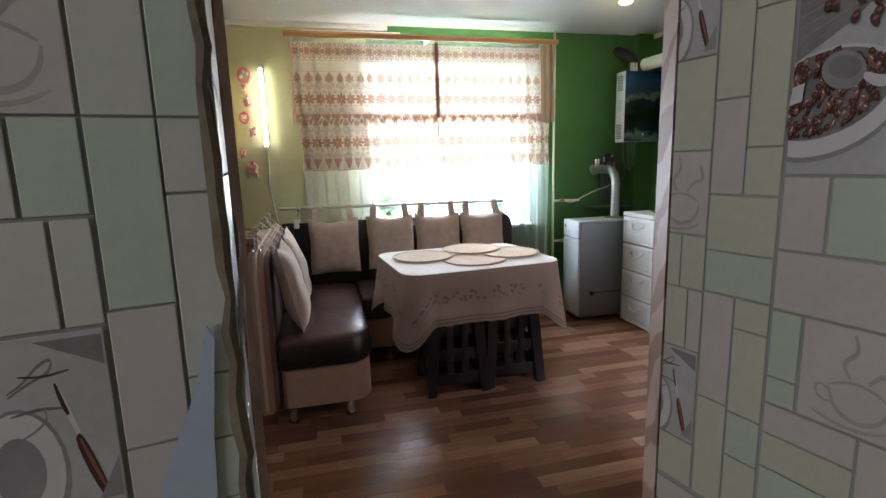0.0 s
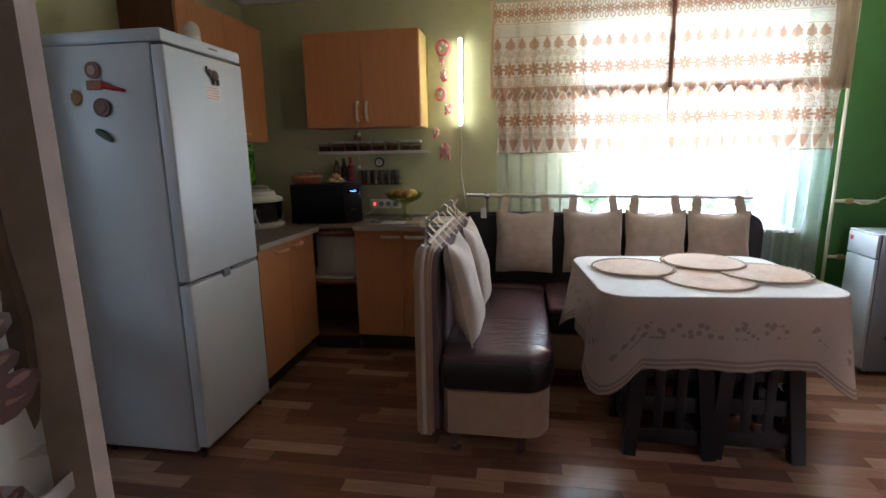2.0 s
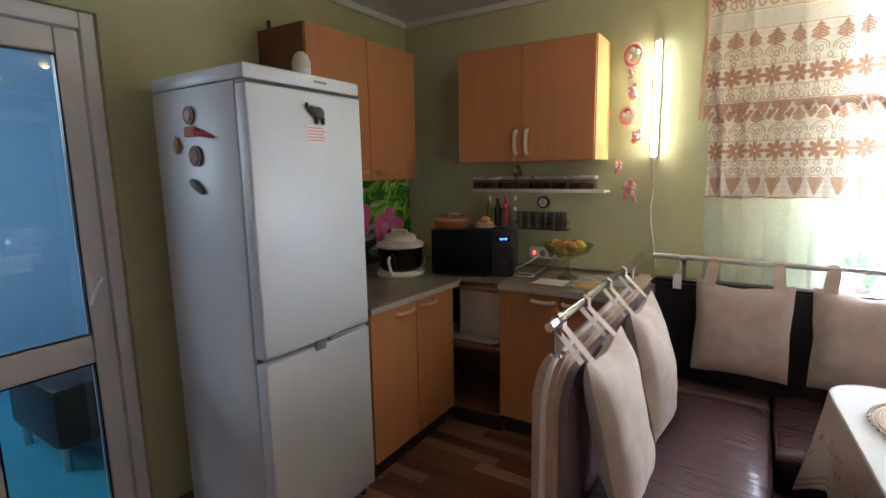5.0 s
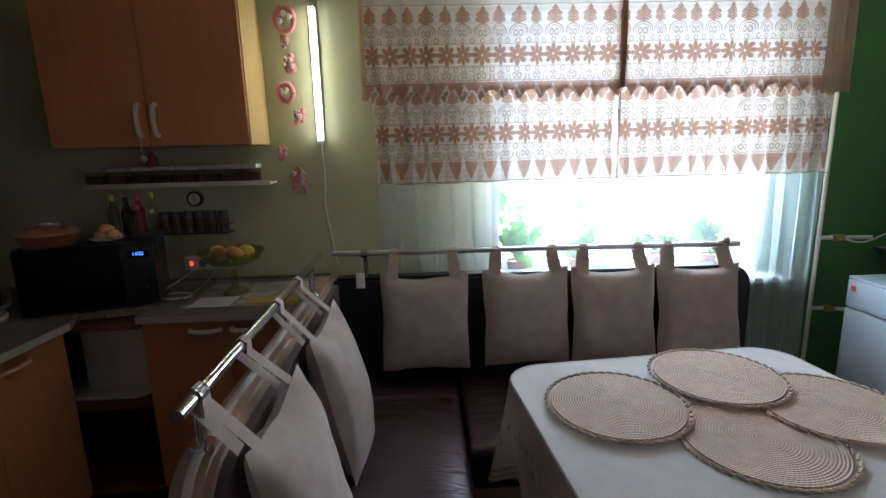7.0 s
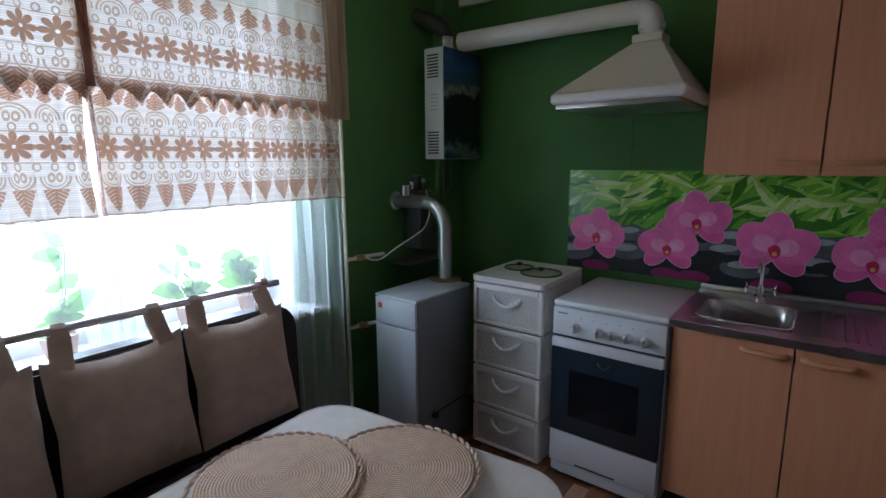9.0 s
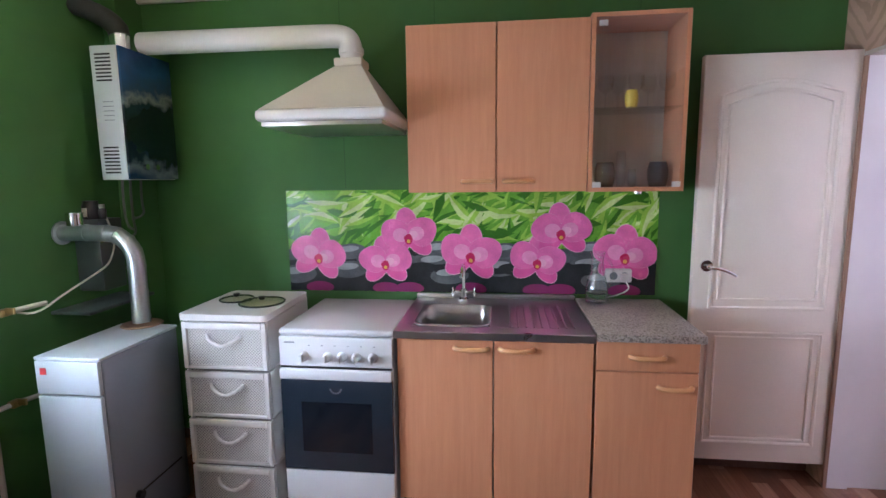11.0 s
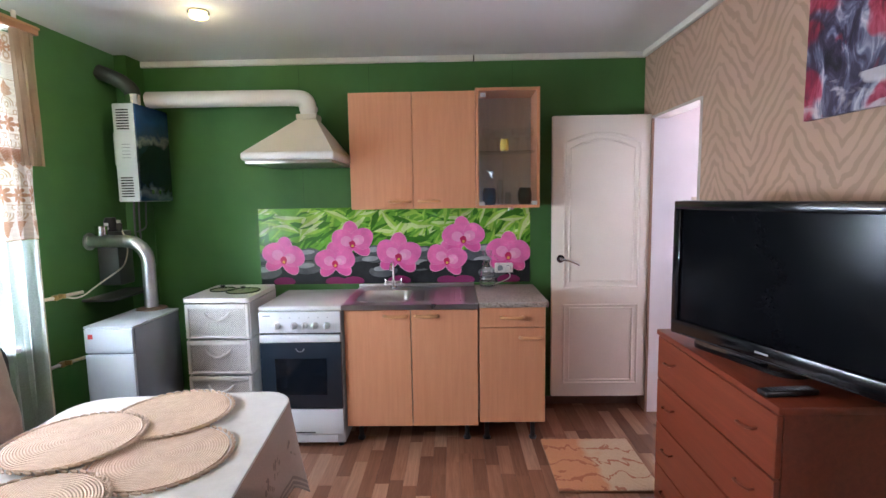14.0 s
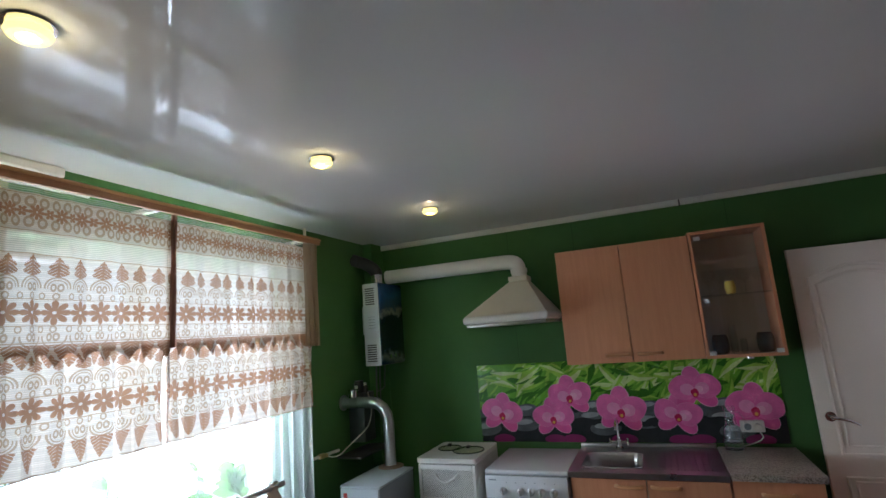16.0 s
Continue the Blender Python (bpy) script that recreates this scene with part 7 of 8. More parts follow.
        part("bottle", lathe(bmesh.new(), [(0, 0), (r, 0), (r, h * 0.6), (r * 0.45, h * 0.78), (r * 0.42, h * 0.86), (0, h * 0.86)], n=16), liq[b], g, local=True)
        part("cap", lathe(bmesh.new(), [(0, h * 0.861), (r * 0.55, h * 0.861), (r * 0.5, h), (0, h)], n=14), caps[a], g, local=True)
    o = thing("halogen_oven", (-0.25, 5.97, 0.865), "round convection oven with a glass bowl and white lid", "oven")
    part("base", lathe(bmesh.new(), [(0, 0), (0.15, 0), (0.16, 0.02), (0.155, 0.035), (0.13, 0.04), (0, 0.04)], n=32), CREAM_PL, o, local=True)
    part("bowl", lathe(bmesh.new(), [(0.12, 0.041), (0.145, 0.08), (0.15, 0.20), (0.152, 0.205), (0.146, 0.205), (0.14, 0.08), (0.116, 0.044)], n=36), thin_glass("smoked_bowl", (0.30, 0.27, 0.25), 0.2), o, local=True)
    bm = lathe(bmesh.new(), [(0, 0.045), (0.10, 0.045), (0.11, 0.10), (0.10, 0.10), (0.095, 0.05)], n=24)
    part("rack", bm, STEEL, o, local=True)
    part("lid", lathe(bmesh.new(), [(0.155, 0.206), (0.158, 0.222), (0.15, 0.235), (0.11, 0.25), (0.10, 0.285), (0.07, 0.30), (0, 0.303)], n=36), CREAM_PL, o, local=True)
    part("lid_handle", S([(-0.06, 0, 0.30), (-0.055, 0, 0.325), (0.055, 0, 0.325), (0.06, 0, 0.30)], 0.009, 8, smooth=1), WHITE_PL, o, local=True)
    for sg in (-1, 1):
        part("side_handle", S([(0.05, sg * 0.145, 0.03), (0.07, sg * 0.19, 0.05), (0.05, sg * 0.195, 0.13), (0.03, sg * 0.155, 0.15)], 0.010, 8, smooth=2), WHITE_PL, o, local=True)
    for piece in o.children:
        piece.scale = (0.86, 0.86, 0.80)


build_microwave()

t = thing("decorative_jar", (-0.14, 6.40, 0.865), "brown woven jar behind the corner oven", "jar")
part("jar", lathe(bmesh.new(), [(0, 0), (0.05, 0), (0.06, 0.12), (0.045, 0.22), (0.03, 0.26), (0, 0.27)], n=20), plain("woven_brown", (0.30, 0.18, 0.09), 0.8, var=0.4), t, local=True)

# spice shelf
sh = thing("spice_shelf", (0.36, 6.48, 1.32), "narrow white wall shelf with a low rim", "shelf")
bm = box(bmesh.new(), -0.035, 0.765, 6.43, 6.549, 1.318, 1.328, 0.002)
box(bm, -0.035, 0.765, 6.427, 6.430, 1.318, 1.338)
part("board", bm, CREAM_PL, sh)
jar_lid = plain("jar_lid_grey", (0.58, 0.57, 0.55), 0.35, var=0.1)
jar0 = None
for k in range(8):
    jx = -0.0 + 0.1 * k
    if jar0 is None:
        jar0 = thing("spice_jar", (jx, 6.48, 1.3285), "low square glass jar of dark spice with a grey lid", "jar", "jars on the spice shelf")
        part("glass", B(-0.037, 0.037, -0.035, 0.035, 0.0, 0.062, 0.006), thin_glass("jar_glass", (0.85, 0.80, 0.76), 0.15), jar0, local=True)
        part("spice", B(-0.033, 0.033, -0.031, 0.031, 0.003, 0.042, 0.004), plain("dark_spice", (0.09, 0.04, 0.028), 0.9, var=0.5), jar0, local=True)
        part("lid", B(-0.038, 0.038, -0.037, 0.037, 0.0625, 0.080, 0.003), jar_lid, jar0, local=True)
    else:
        copy_thing(jar0, pose(jx - (0.03 if k == 7 else 0), 6.48, 1.3285))
b = thing("round_spice_bottle", (0.225, 6.455, 1.3285), "small round bottle of red spice standing among the jars", "bottle")
b.location = (0.25, 6.432 + 0.012, 1.39)
b.location = (0.245, 6.48, 1.405)
part("bottle", lathe(bmesh.new(), [(0, 0), (0.022, 0), (0.028, 0.02), (0.022, 0.045), (0.01, 0.055), (0.01, 0.07), (0, 0.07)], n=16), plain("spice_red", (0.26, 0.10, 0.06), 0.5, var=0.4), b, local=True)
hg = thing("hanging_keyring", (0.34, 6.272, 1.49), "small metal trinket hanging from the cabinet handle", "trinket")
part("chain", S([(0.325, 6.262, 1.535), (0.325, 6.26, 1.50), (0.328, 6.26, 1.46)], 0.002, 6), STEEL, hg)
part("charm", ball(bmesh.new(), (0.328, 6.26, 1.445), 0.014), STEEL, hg)
# spice rack and clock
rk = thing("spice_rack", (0.38, 6.5, 1.10), "small black wire rack of spice shakers on the wall", "rack")
bm = bmesh.new()
for z in (1.105, 1.14):
    sweep(bm, [(0.22, 6.545, z), (0.22, 6.475, z), (0.545, 6.475, z), (0.545, 6.545, z)], 0.003, 6)
box(bm, 0.22, 0.545, 6.478, 6.545, 1.098, 1.102)
part("wire_frame", bm, BLACK_PL, rk)
sk = None
for k in range(6):
    if sk is None:
        sk = thing("spice_shaker", (0.25, 6.51, 1.1025), "small glass spice shaker with a dark cap in the wall rack", "shaker", "shakers in the rack")
        part("glass", lathe(bmesh.new(), [(0, 0), (0.021, 0), (0.021, 0.07), (0, 0.07)], n=14), plain("shaker_spice", (0.13, 0.09, 0.07), 0.2, var=0.5), sk, local=True)
        part("cap", lathe(bmesh.new(), [(0, 0.0702), (0.021, 0.0702), (0.02, 0.10), (0, 0.10)], n=14), plain("shaker_cap", (0.11, 0.11, 0.11), 0.3, 0.4), sk, local=True)
    else:
        copy_thing(sk, pose(0.25 + 0.053 * k, 6.51, 1.1025))
ck = thing("round_clock", (0.385, 6.548, 1.255), "small round dark thermometer dial on the wall", "dial")
part("rim", C((0.385, 6.53, 1.255), (0.385, 6.549, 1.255), 0.036, n=24), BLACK_PL, ck)
part("face", C((0.385, 6.527, 1.255), (0.385, 6.5298, 1.255), 0.026, n=24), CREAM_PL, ck)
part("needle", B(0.384, 0.387, 6.525, 6.5265, 1.24, 1.275), BLACK_PL, ck)

socket_box("power_strip", (0.42, 6.549, 0.955), 4, "white power strip with a red lit switch on the wall", "x", True)
cb = thing("white_cable", (0.35, 6.4, 0.87), "white cable lying in loops on the worktop", "cable")
part("cord", S([(0.37, 6.52, 0.945), (0.36, 6.44, 0.92), (0.28, 6.30, 0.873), (0.34, 6.22, 0.871), (0.46, 6.22, 0.871), (0.42, 6.32, 0.871), (0.33, 6.30, 0.871)], 0.0035, 6, smooth=2), WHITE_PL, cb)
cb2 = thing("grey_cable", (0.45, 6.4, 0.87), "grey coiled cable on the worktop", "cable")
part("cord", S([(0.47, 6.52, 0.94), (0.46, 6.40, 0.90), (0.44, 6.26, 0.872), (0.40, 6.16, 0.871), (0.50, 6.14, 0.871)], 0.004, 6, smooth=2), GREY_PAINT, cb2)
mt = thing("patterned_mat", (0.68, 6.28, 0.865), "grey and gold oilcloth mat with papers under the fruit bowl", "mat")
part("mat", B(0.47, 0.93, 6.10, 6.45, 0.8645, 0.869, 0.002), plain("oilcloth_print", (0.40, 0.36, 0.30), 0.5, var=0.7, scale=50), mt)
part("paper", B(0.50, 0.66, 6.09, 6.22, 0.8695, 0.872), WHITE_PL, mt)
part("gold_edge", B(0.72, 0.92, 6.11, 6.20, 0.8695, 0.873), plain("gold_wrap", (0.55, 0.33, 0.06), 0.4, 0.4), mt)
fb = thing("fruit_bowl", (0.62, 6.29, 0.8695), "green glass footed fruit bowl holding yellow and brown fruit", "fruit bowl")
part("bowl", lathe(bmesh.new(), [(0, 0), (0.055, 0), (0.05, 0.01), (0.014, 0.03), (0.012, 0.10), (0.05, 0.12), (0.11, 0.145), (0.135, 0.185), (0.13, 0.185), (0.105, 0.152), (0.05, 0.128), (0, 0.122)], n=32), GREEN_GL, fb, local=True)
fruit = (plain("yellow_fruit", (0.72, 0.48, 0.05), 0.45, var=0.2), plain("brown_fruit", (0.35, 0.16, 0.05), 0.5, var=0.3), plain("orange_fruit", (0.42, 0.19, 0.06), 0.5, var=0.2))
for i in range(7):
    an = i * 1.05
    r = 0.06 if i < 6 else 0
    fr = thing("fruit", (0.62 + r * math.cos(an), 6.29 + r * math.sin(an), 0.8695 + (0.152 if i < 6 else 0.145)), ("yellow lemon in the glass bowl", "brown wrinkled fruit in the glass bowl", "dull orange fruit in the glass bowl")[i % 3], "fruit", "fruit in the bowl")
    part("flesh", ball(bmesh.new(), (0, 0, 0.028), 0.031, (1.1, 0.95, 0.9), bumpy=0.1), fruit[i % 3], fr, local=True)

tl = thing("tube_lamp", (0.985, 6.53, 1.5), "lit warm-white tube lamp standing upright on the olive wall", "lamp")
part("back", B(0.966, 1.000, 6.530, 6.549, 1.495, 2.075, 0.004), WHITE_PL, tl)
part("tube", S([(0.983, 6.518, 1.505), (0.983, 6.518, 2.065)], 0.0115, 14), TUBE_GLOW, tl)
part("end_cap", C((0.983, 6.518, 1.488), (0.983, 6.518, 1.505), 0.013), WHITE_PL, tl)
part("end_cap", C((0.983, 6.518, 2.065), (0.983, 6.518, 2.08), 0.013), WHITE_PL, tl)
part("cord", S([(0.983, 6.53, 1.49), (0.99, 6.545, 1.35), (0.975, 6.545, 1.2), (1.0, 6.545, 1.05), (1.02, 6.54, 0.92)], 0.003, 6, smooth=2), WHITE_PL, tl)
GAR = [(0.865, 2.02, 0.050), (0.858, 1.925, 0.028), (0.868, 1.85, 0.042), (0.845, 1.715, 0.038), (0.895, 1.62, 0.036), (0.815, 1.46, 0.034), (0.872, 1.335, 0.045)]
for i, (x, z, r) in enumerate(GAR):
    g = thing("wall_ornament", (x, 6.535, z), ("pink and white knotted cloth ornament hanging on the wall", "round pink cloth wreath ornament on the wall")[i in (0, 3)], "ornament", "cloth ornaments beside the lamp")
    bm = bmesh.new()
    rnd = random.Random(i + 40)
    if i in (0, 3):
        sweep(bm, [(r * 0.8 * math.cos(k * 0.5236), -0.008, r * math.sin(k * 0.5236)) for k in range(13)], 0.012, 8)
    else:
        for k in range(6):
            part("knot", ball(bmesh.new(), (rnd.uniform(-0.5, 0.5) * r, -0.012, rnd.uniform(-0.9, 0.9) * r), r * 0.38, (1, 0.5, 1.2), 8, 6, 0.6), PINK_CL, g, local=True)
        ball(bm, (0, -0.012, 0), r * 0.45, (1, 0.5, 1.2), 8, 6, 0.6)
        if i == 6:
            for sg in (-1, 1):
                sweep(bm, [(0, -0.01, 0.02), (sg * 0.035, -0.012, 0.03), (sg * 0.02, -0.01, -0.03), (sg * 0.03, -0.01, -0.07)], 0.008, 6, smooth=1)
    part("cloth", bm, PINK_CL, g, local=True)
    bm = bmesh.new()
    for k in range(4):
        ball(bm, (rnd.uniform(-0.5, 0.5) * r, -0.02, rnd.uniform(-0.6, 0.6) * r), r * 0.26, (1, 0.5, 1), 8, 6, 0.5)
    part("white_petals", bm, WHITE_CL, g, local=True)


# ---- corner sofa ----
def cushion(bm, cx, cy, cz, w, h, t, lean=0.0, seed=0, n=16, axis="y"):
    """Upright pillow with pinched corners and a sagging top edge."""
    rnd = Vector((seed * 3.7, 1.3, 0.2))
    for side in (1, -1):
        grid = []
        for i in range(n + 1):
            row = []
            for k in range(n + 1):
                u, v = 2 * i / n - 1, 2 * k / n - 1
                bulge = ((1 - abs(u) ** 2.6) * (1 - abs(v) ** 2.6)) ** 0.5
                d = side * t / 2 * bulge
                pinch = 1 - 0.055 * (1 - abs(u)) * (abs(v) ** 3)
                pv = 1 - 0.05 * (1 - abs(v)) * abs(u) ** 3
                a, z = u * w / 2 * pv, v * h / 2 * pinch
                if v > 0:
                    z -= 0.022 * (1 - u * u) * v * v
                d += (0.012 * noise.noise(Vector((u * 1.7, v * 1.7, side)) + rnd) + 0.005 * noise.noise(Vector((u * 4.3, v * 3.1, side)) + rnd)) * bulge
                z_sway = 0.007 * noise.noise(Vector((u * 2.2, v * 1.5, 5)) + rnd)
                d += lean * v
                p = (cx + a + z_sway, cy + d, cz + z + z_sway) if axis == "y" else (cx + d, cy + a + z_sway, cz + z + z_sway)
                row.append(bm.verts.new(p))
            grid.append(row)
        for i in range(n):
            for k in range(n):
                q = [grid[i][k], grid[i + 1][k], grid[i + 1][k + 1], grid[i][k + 1]]
                bm.faces.new(q if (side > 0) != (axis == "y") else q[::-1])
    bmesh.ops.remove_doubles(bm, verts=bm.verts, dist=0.0004)
    bmesh.ops.recalc_face_normals(bm, faces=bm.faces)
    return bm


def strap(bm, rail, foot_front, foot_back, width, axis):
    """A cloth loop over a rail: rail point, ends on the pillow's two faces."""
    r = Vector(rail)
    off = Vector((0, 0.016, 0)) if axis == "y" else Vector((0.016, 0, 0))
    path = [Vector(foot_front), r - off - Vector((0, 0, 0.02)), r - off + Vector((0, 0, 0.006)), r + Vector((0, 0, 0.0175)), r + off + Vector((0, 0, 0.006)), r + off - Vector((0, 0, 0.02)), Vector(foot_back)]
    side = Vector((width / 2, 0, 0)) if axis == "y" else Vector((0, width / 2, 0))
    prev = None
    for p in path:
        k = 0.75 if p in (path[2], path[3], path[4]) else 1.0
        cur = (bm.verts.new(p - side * k), bm.verts.new(p + side * k))
        if prev:
            bm.faces.new((prev[0], prev[1], cur[1], cur[0]))
        prev = cur


def build_sofa():
    s = thing("corner_sofa", (1.8, 5.8, 0), "brown leather corner bench sofa with beige base and chrome rails", "sofa")
    # short wing
    bm = bmesh.new()
    outline = [(4.93, 0.10), (6.30, 0.10), (6.30, 0.93)] + [(5.05 - 0.12 * math.sin(radians(a)), 0.81 + 0.12 * math.cos(radians(a))) for a in range(0, 91, 15)]
    lo = [bm.verts.new((0.975, y, z)) for y, z in outline]
    hi = [bm.verts.new((1.048, y, z)) for y, z in outline]
    bm.faces.new(lo)
    bm.faces.new(hi[::-1])
    for i in range(len(lo)):
        bm.faces.new((lo[i], hi[i], hi[(i + 1) % len(lo)], lo[(i + 1) % len(lo)]))
    bmesh.ops.recalc_face_normals(bm, faces=bm.faces)
    bmesh.ops.bevel(bm, geom=bm.edges[:], offset=0.012, segments=2, affect="EDGES")
    part("wing_side", bm, SUEDE, s, "beige suede outer side with rounded top corner")
    bm = bmesh.new()
    outline = [(4.945, 0.13), (6.25, 0.13), (6.25, 0.905)] + [(5.055 - 0.105 * math.sin(radians(a)), 0.80 + 0.105 * math.cos(radians(a))) for a in range(0, 91, 15)]
    lo = [bm.verts.new((1.0485, y, z)) for y, z in outline]
    hi = [bm.verts.new((1.072, y, z)) for y, z in outline]
    bm.faces.new(lo)
    bm.faces.new(hi[::-1])
    for i in range(len(lo)):
        bm.faces.new((lo[i], hi[i], hi[(i + 1) % len(lo)], lo[(i + 1) % len(lo)]))
    bmesh.ops.recalc_face_normals(bm, faces=bm.faces)
    part("wing_backrest", bm, LEATHER_B, s, "plum vinyl inner back")
    part("wing_end_trim", S([(1.012, 4.927, 0.12), (1.012, 4.925, 0.80), (1.012, 4.955, 0.90), (1.012, 5.05, 0.938), (1.012, 5.9, 0.938)], 0.009, 8, smooth=2), PIPING, s)

    def seat(name, x0, x1, y0, y1, round_front):
        bm = bmesh.new()
        box(bm, x0, x1, y0, y1, 0.435, 0.478, 0.020, 4)
        bmesh.ops.subdivide_edges(bm, edges=[e for e in bm.edges if e.calc_length() > 0.2], cuts=14, use_grid_fill=True)
        for v in bm.verts:
            if v.co.z > 0.465:
                u = (v.co.x - x0) / (x1 - x0)
                w = (v.co.y - y0) / (y1 - y0)
                v.co.z += 0.018 * (1 - (2 * u - 1) ** 2) * (1 - (2 * w - 1) ** 4) + 0.006 * noise.noise(Vector((v.co.x * 5, v.co.y * 5, 0)))
        return part(name, bm, LEATHER, s, "brown leather seat cushion")

    def rounded_block(name, mat, label, levels, cap_top=True):
        """A block over the short wing's outline, whose front outer corner is round; levels are (height, inset)."""
        bm = bmesh.new()
        rings = []
        for z, o in levels:
            xa, xb, ya, yb, rr = 1.077 + o, 1.560 - o, 4.945 + o, 6.012 - o * 0.3, max(0.13 - o, 0.02)
            pts = [(xa, yb), (xa, ya + 0.02), (xa + 0.02, ya)]
            pts += [(xb - rr + rr * math.cos(radians(a)), ya + rr + rr * math.sin(radians(a))) for a in range(-90, 1, 10)]
            pts += [(xb, ya + (yb - ya) * k / 8) for k in range(2, 8)] + [(xb, yb)]
            rings.append([bm.verts.new((x, y, z + (0.003 * noise.noise(Vector((x * 14, y * 9, z * 5))) if o != 0 else 0))) for x, y in pts])
        for a, b in zip(rings, rings[1:]):
            for k in range(len(a)):
                bm.faces.new((a[k], a[(k + 1) % len(a)], b[(k + 1) % len(a)], b[k]))
        bm.faces.new(rings[0][::-1])
        bm.faces.new(rings[-1])
        bmesh.ops.recalc_face_normals(bm, faces=bm.faces)
        part(name, bm, mat, s, label)

    rounded_block("seat_short", LEATHER, "brown leather seat cushion", ((0.447, 0.003), (0.458, 0.004), (0.470, 0.010), (0.480, 0.024), (0.488, 0.055), (0.493, 0.10), (0.496, 0.16), (0.497, 0.21)))
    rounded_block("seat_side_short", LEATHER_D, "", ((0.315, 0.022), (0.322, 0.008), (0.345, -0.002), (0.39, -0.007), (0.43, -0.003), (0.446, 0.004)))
    rounded_block("base_short", SUEDE, "beige suede base panel", ((0.105, 0.018), (0.112, 0.012), (0.308, 0.012), (0.314, 0.020)))
    for x in (1.13, 1.43):
        part("leg", lathe(bmesh.new(), [(0, 0), (0.028, 0), (0.028, 0.008), (0.018, 0.012), (0.018, 0.105), (0, 0.105)], (x, 5.02, 0), 16), CHROME, s)
    # long wing along the window
    bm = bmesh.new()
    outline = [(1.05, 0.10), (2.86, 0.10), (2.86, 0.82)] + [(2.76 + 0.10 * math.cos(radians(a)), 0.83 + 0.10 * math.sin(radians(a))) for a in range(0, 91, 15)] + [(1.05, 0.93)]
    lo = [bm.verts.new((x, 6.215, z)) for x, z in outline]
    hi = [bm.verts.new((x, 6.30, z)) for x, z in outline]
    bm.faces.new(lo)
    bm.faces.new(hi[::-1])
    for i in range(len(lo)):
        bm.faces.new((lo[i], hi[i], hi[(i + 1) % len(lo)], lo[(i + 1) % len(lo)]))
    bmesh.ops.recalc_face_normals(bm, faces=bm.faces)
    bmesh.ops.bevel(bm, geom=bm.edges[:], offset=0.014, segments=2, affect="EDGES")
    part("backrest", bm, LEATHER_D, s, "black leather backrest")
    seat("seat_long", 1.567, 2.84, 5.66, 6.21, False)
    seat("seat_corner", 1.075, 1.56, 6.025, 6.212, False)
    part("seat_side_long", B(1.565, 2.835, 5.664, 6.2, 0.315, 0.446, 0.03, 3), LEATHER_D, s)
    part("base_long", B(1.56, 2.82, 5.68, 6.19, 0.105, 0.314, 0.012), SUEDE, s)
    for x in (1.75, 2.74):
        part("leg", lathe(bmesh.new(), [(0, 0), (0.028, 0), (0.028, 0.008), (0.018, 0.012), (0.018, 0.105), (0, 0.105)], (x, 5.74, 0), 16), CHROME, s)
    # rails
    r1 = part("rail_short", C((1.015, 4.955, 1.035), (1.015, 6.17, 1.045), 0.0125, n=16), CHROME, s, "chrome rail")
    for y in (5.03, 5.98):
        part("post", S([(1.015, y, 0.935), (1.015, y, 1.035)], 0.0095, 12), CHROME, r1)
        part("flange", lathe(bmesh.new(), [(0, 0), (0.024, 0), (0.022, 0.008), (0, 0.01)], (1.015, y, 0.934), 18), CHROME, r1)
        part("clamp", C((1.015, y - 0.014, 1.035), (1.015, y + 0.014, 1.035), 0.017), CHROME, r1)
    r2 = part("rail_long", C((1.06, 6.19, 1.045), (2.765, 6.19, 1.03), 0.0115, n=16), STEEL, s, "chrome rail")
    for x in (1.19, 2.70):
        part("post", S([(x, 6.235, 0.932), (x, 6.225, 1.0), (x, 6.19, 1.04)], 0.009, 12, smooth=1), CHROME, r2)
        part("clamp", C((x - 0.014, 6.19, 1.042), (x + 0.014, 6.19, 1.042), 0.017), CHROME, r2)
    tg = thing("white_tag", (1.17, 6.165, 0.93), "small white cardboard tag hanging from the rail", "tag")
    part("tag", B(1.152, 1.188, 6.172, 6.176, 0.90, 0.965, 0.002), WHITE_PL, tg)
    part("string", S([(1.17, 6.174, 0.965), (1.18, 6.18, 1.0), (1.175, 6.19, 1.055)], 0.0015, 5), WHITE_PL, tg)
    # pillows on the long wing
    for k, (x0, x1, dz) in enumerate(((1.255, 1.605, 0.0), (1.675, 2.02, 0.006), (2.04, 2.385, 0.0), (2.40, 2.745, -0.004))):
        cx, w = (x0 + x1) / 2, x1 - x0 + 0.01
        p = thing("back_pillow", (cx, 6.13, 0.565), "beige chenille pillow hung by two loops over the chrome rail", "pillow", "back pillows")
        part("cushion", cushion(bmesh.new(), cx, 6.125, 0.765 + dz, w, 0.40, 0.125, 0.03, k), PILLOW_C, p)
        for sx in (-0.36, 0.36):
            bm = bmesh.new()
            rail_z = 1.045 - 0.009 * (cx - 1.06)
            strap(bm, (cx + sx * w * 0.92, 6.19, rail_z), (cx + sx * w, 6.135, 0.935), (cx + sx * w, 6.175, 0.935), 0.045, "y")
            part("loop", bm, PILLOW_C, p)
    for k, (y0, y1) in enumerate(((4.965, 5.335), (5.47, 5.85))):
        cy, w = (y0 + y1) / 2, y1 - y0
        p = thing("back_pillow", (1.13, cy, 0.5), "beige chenille pillow hung over the rail of the short wing", "pillow", "back pillows")
        part("cushion", cushion(bmesh.new(), 1.165, cy, 0.73, w, 0.45, 0.13, -0.05, k + 7, axis="x"), PILLOW_C, p)
        for sy in (-0.34, 0.34):
            bm = bmesh.new()
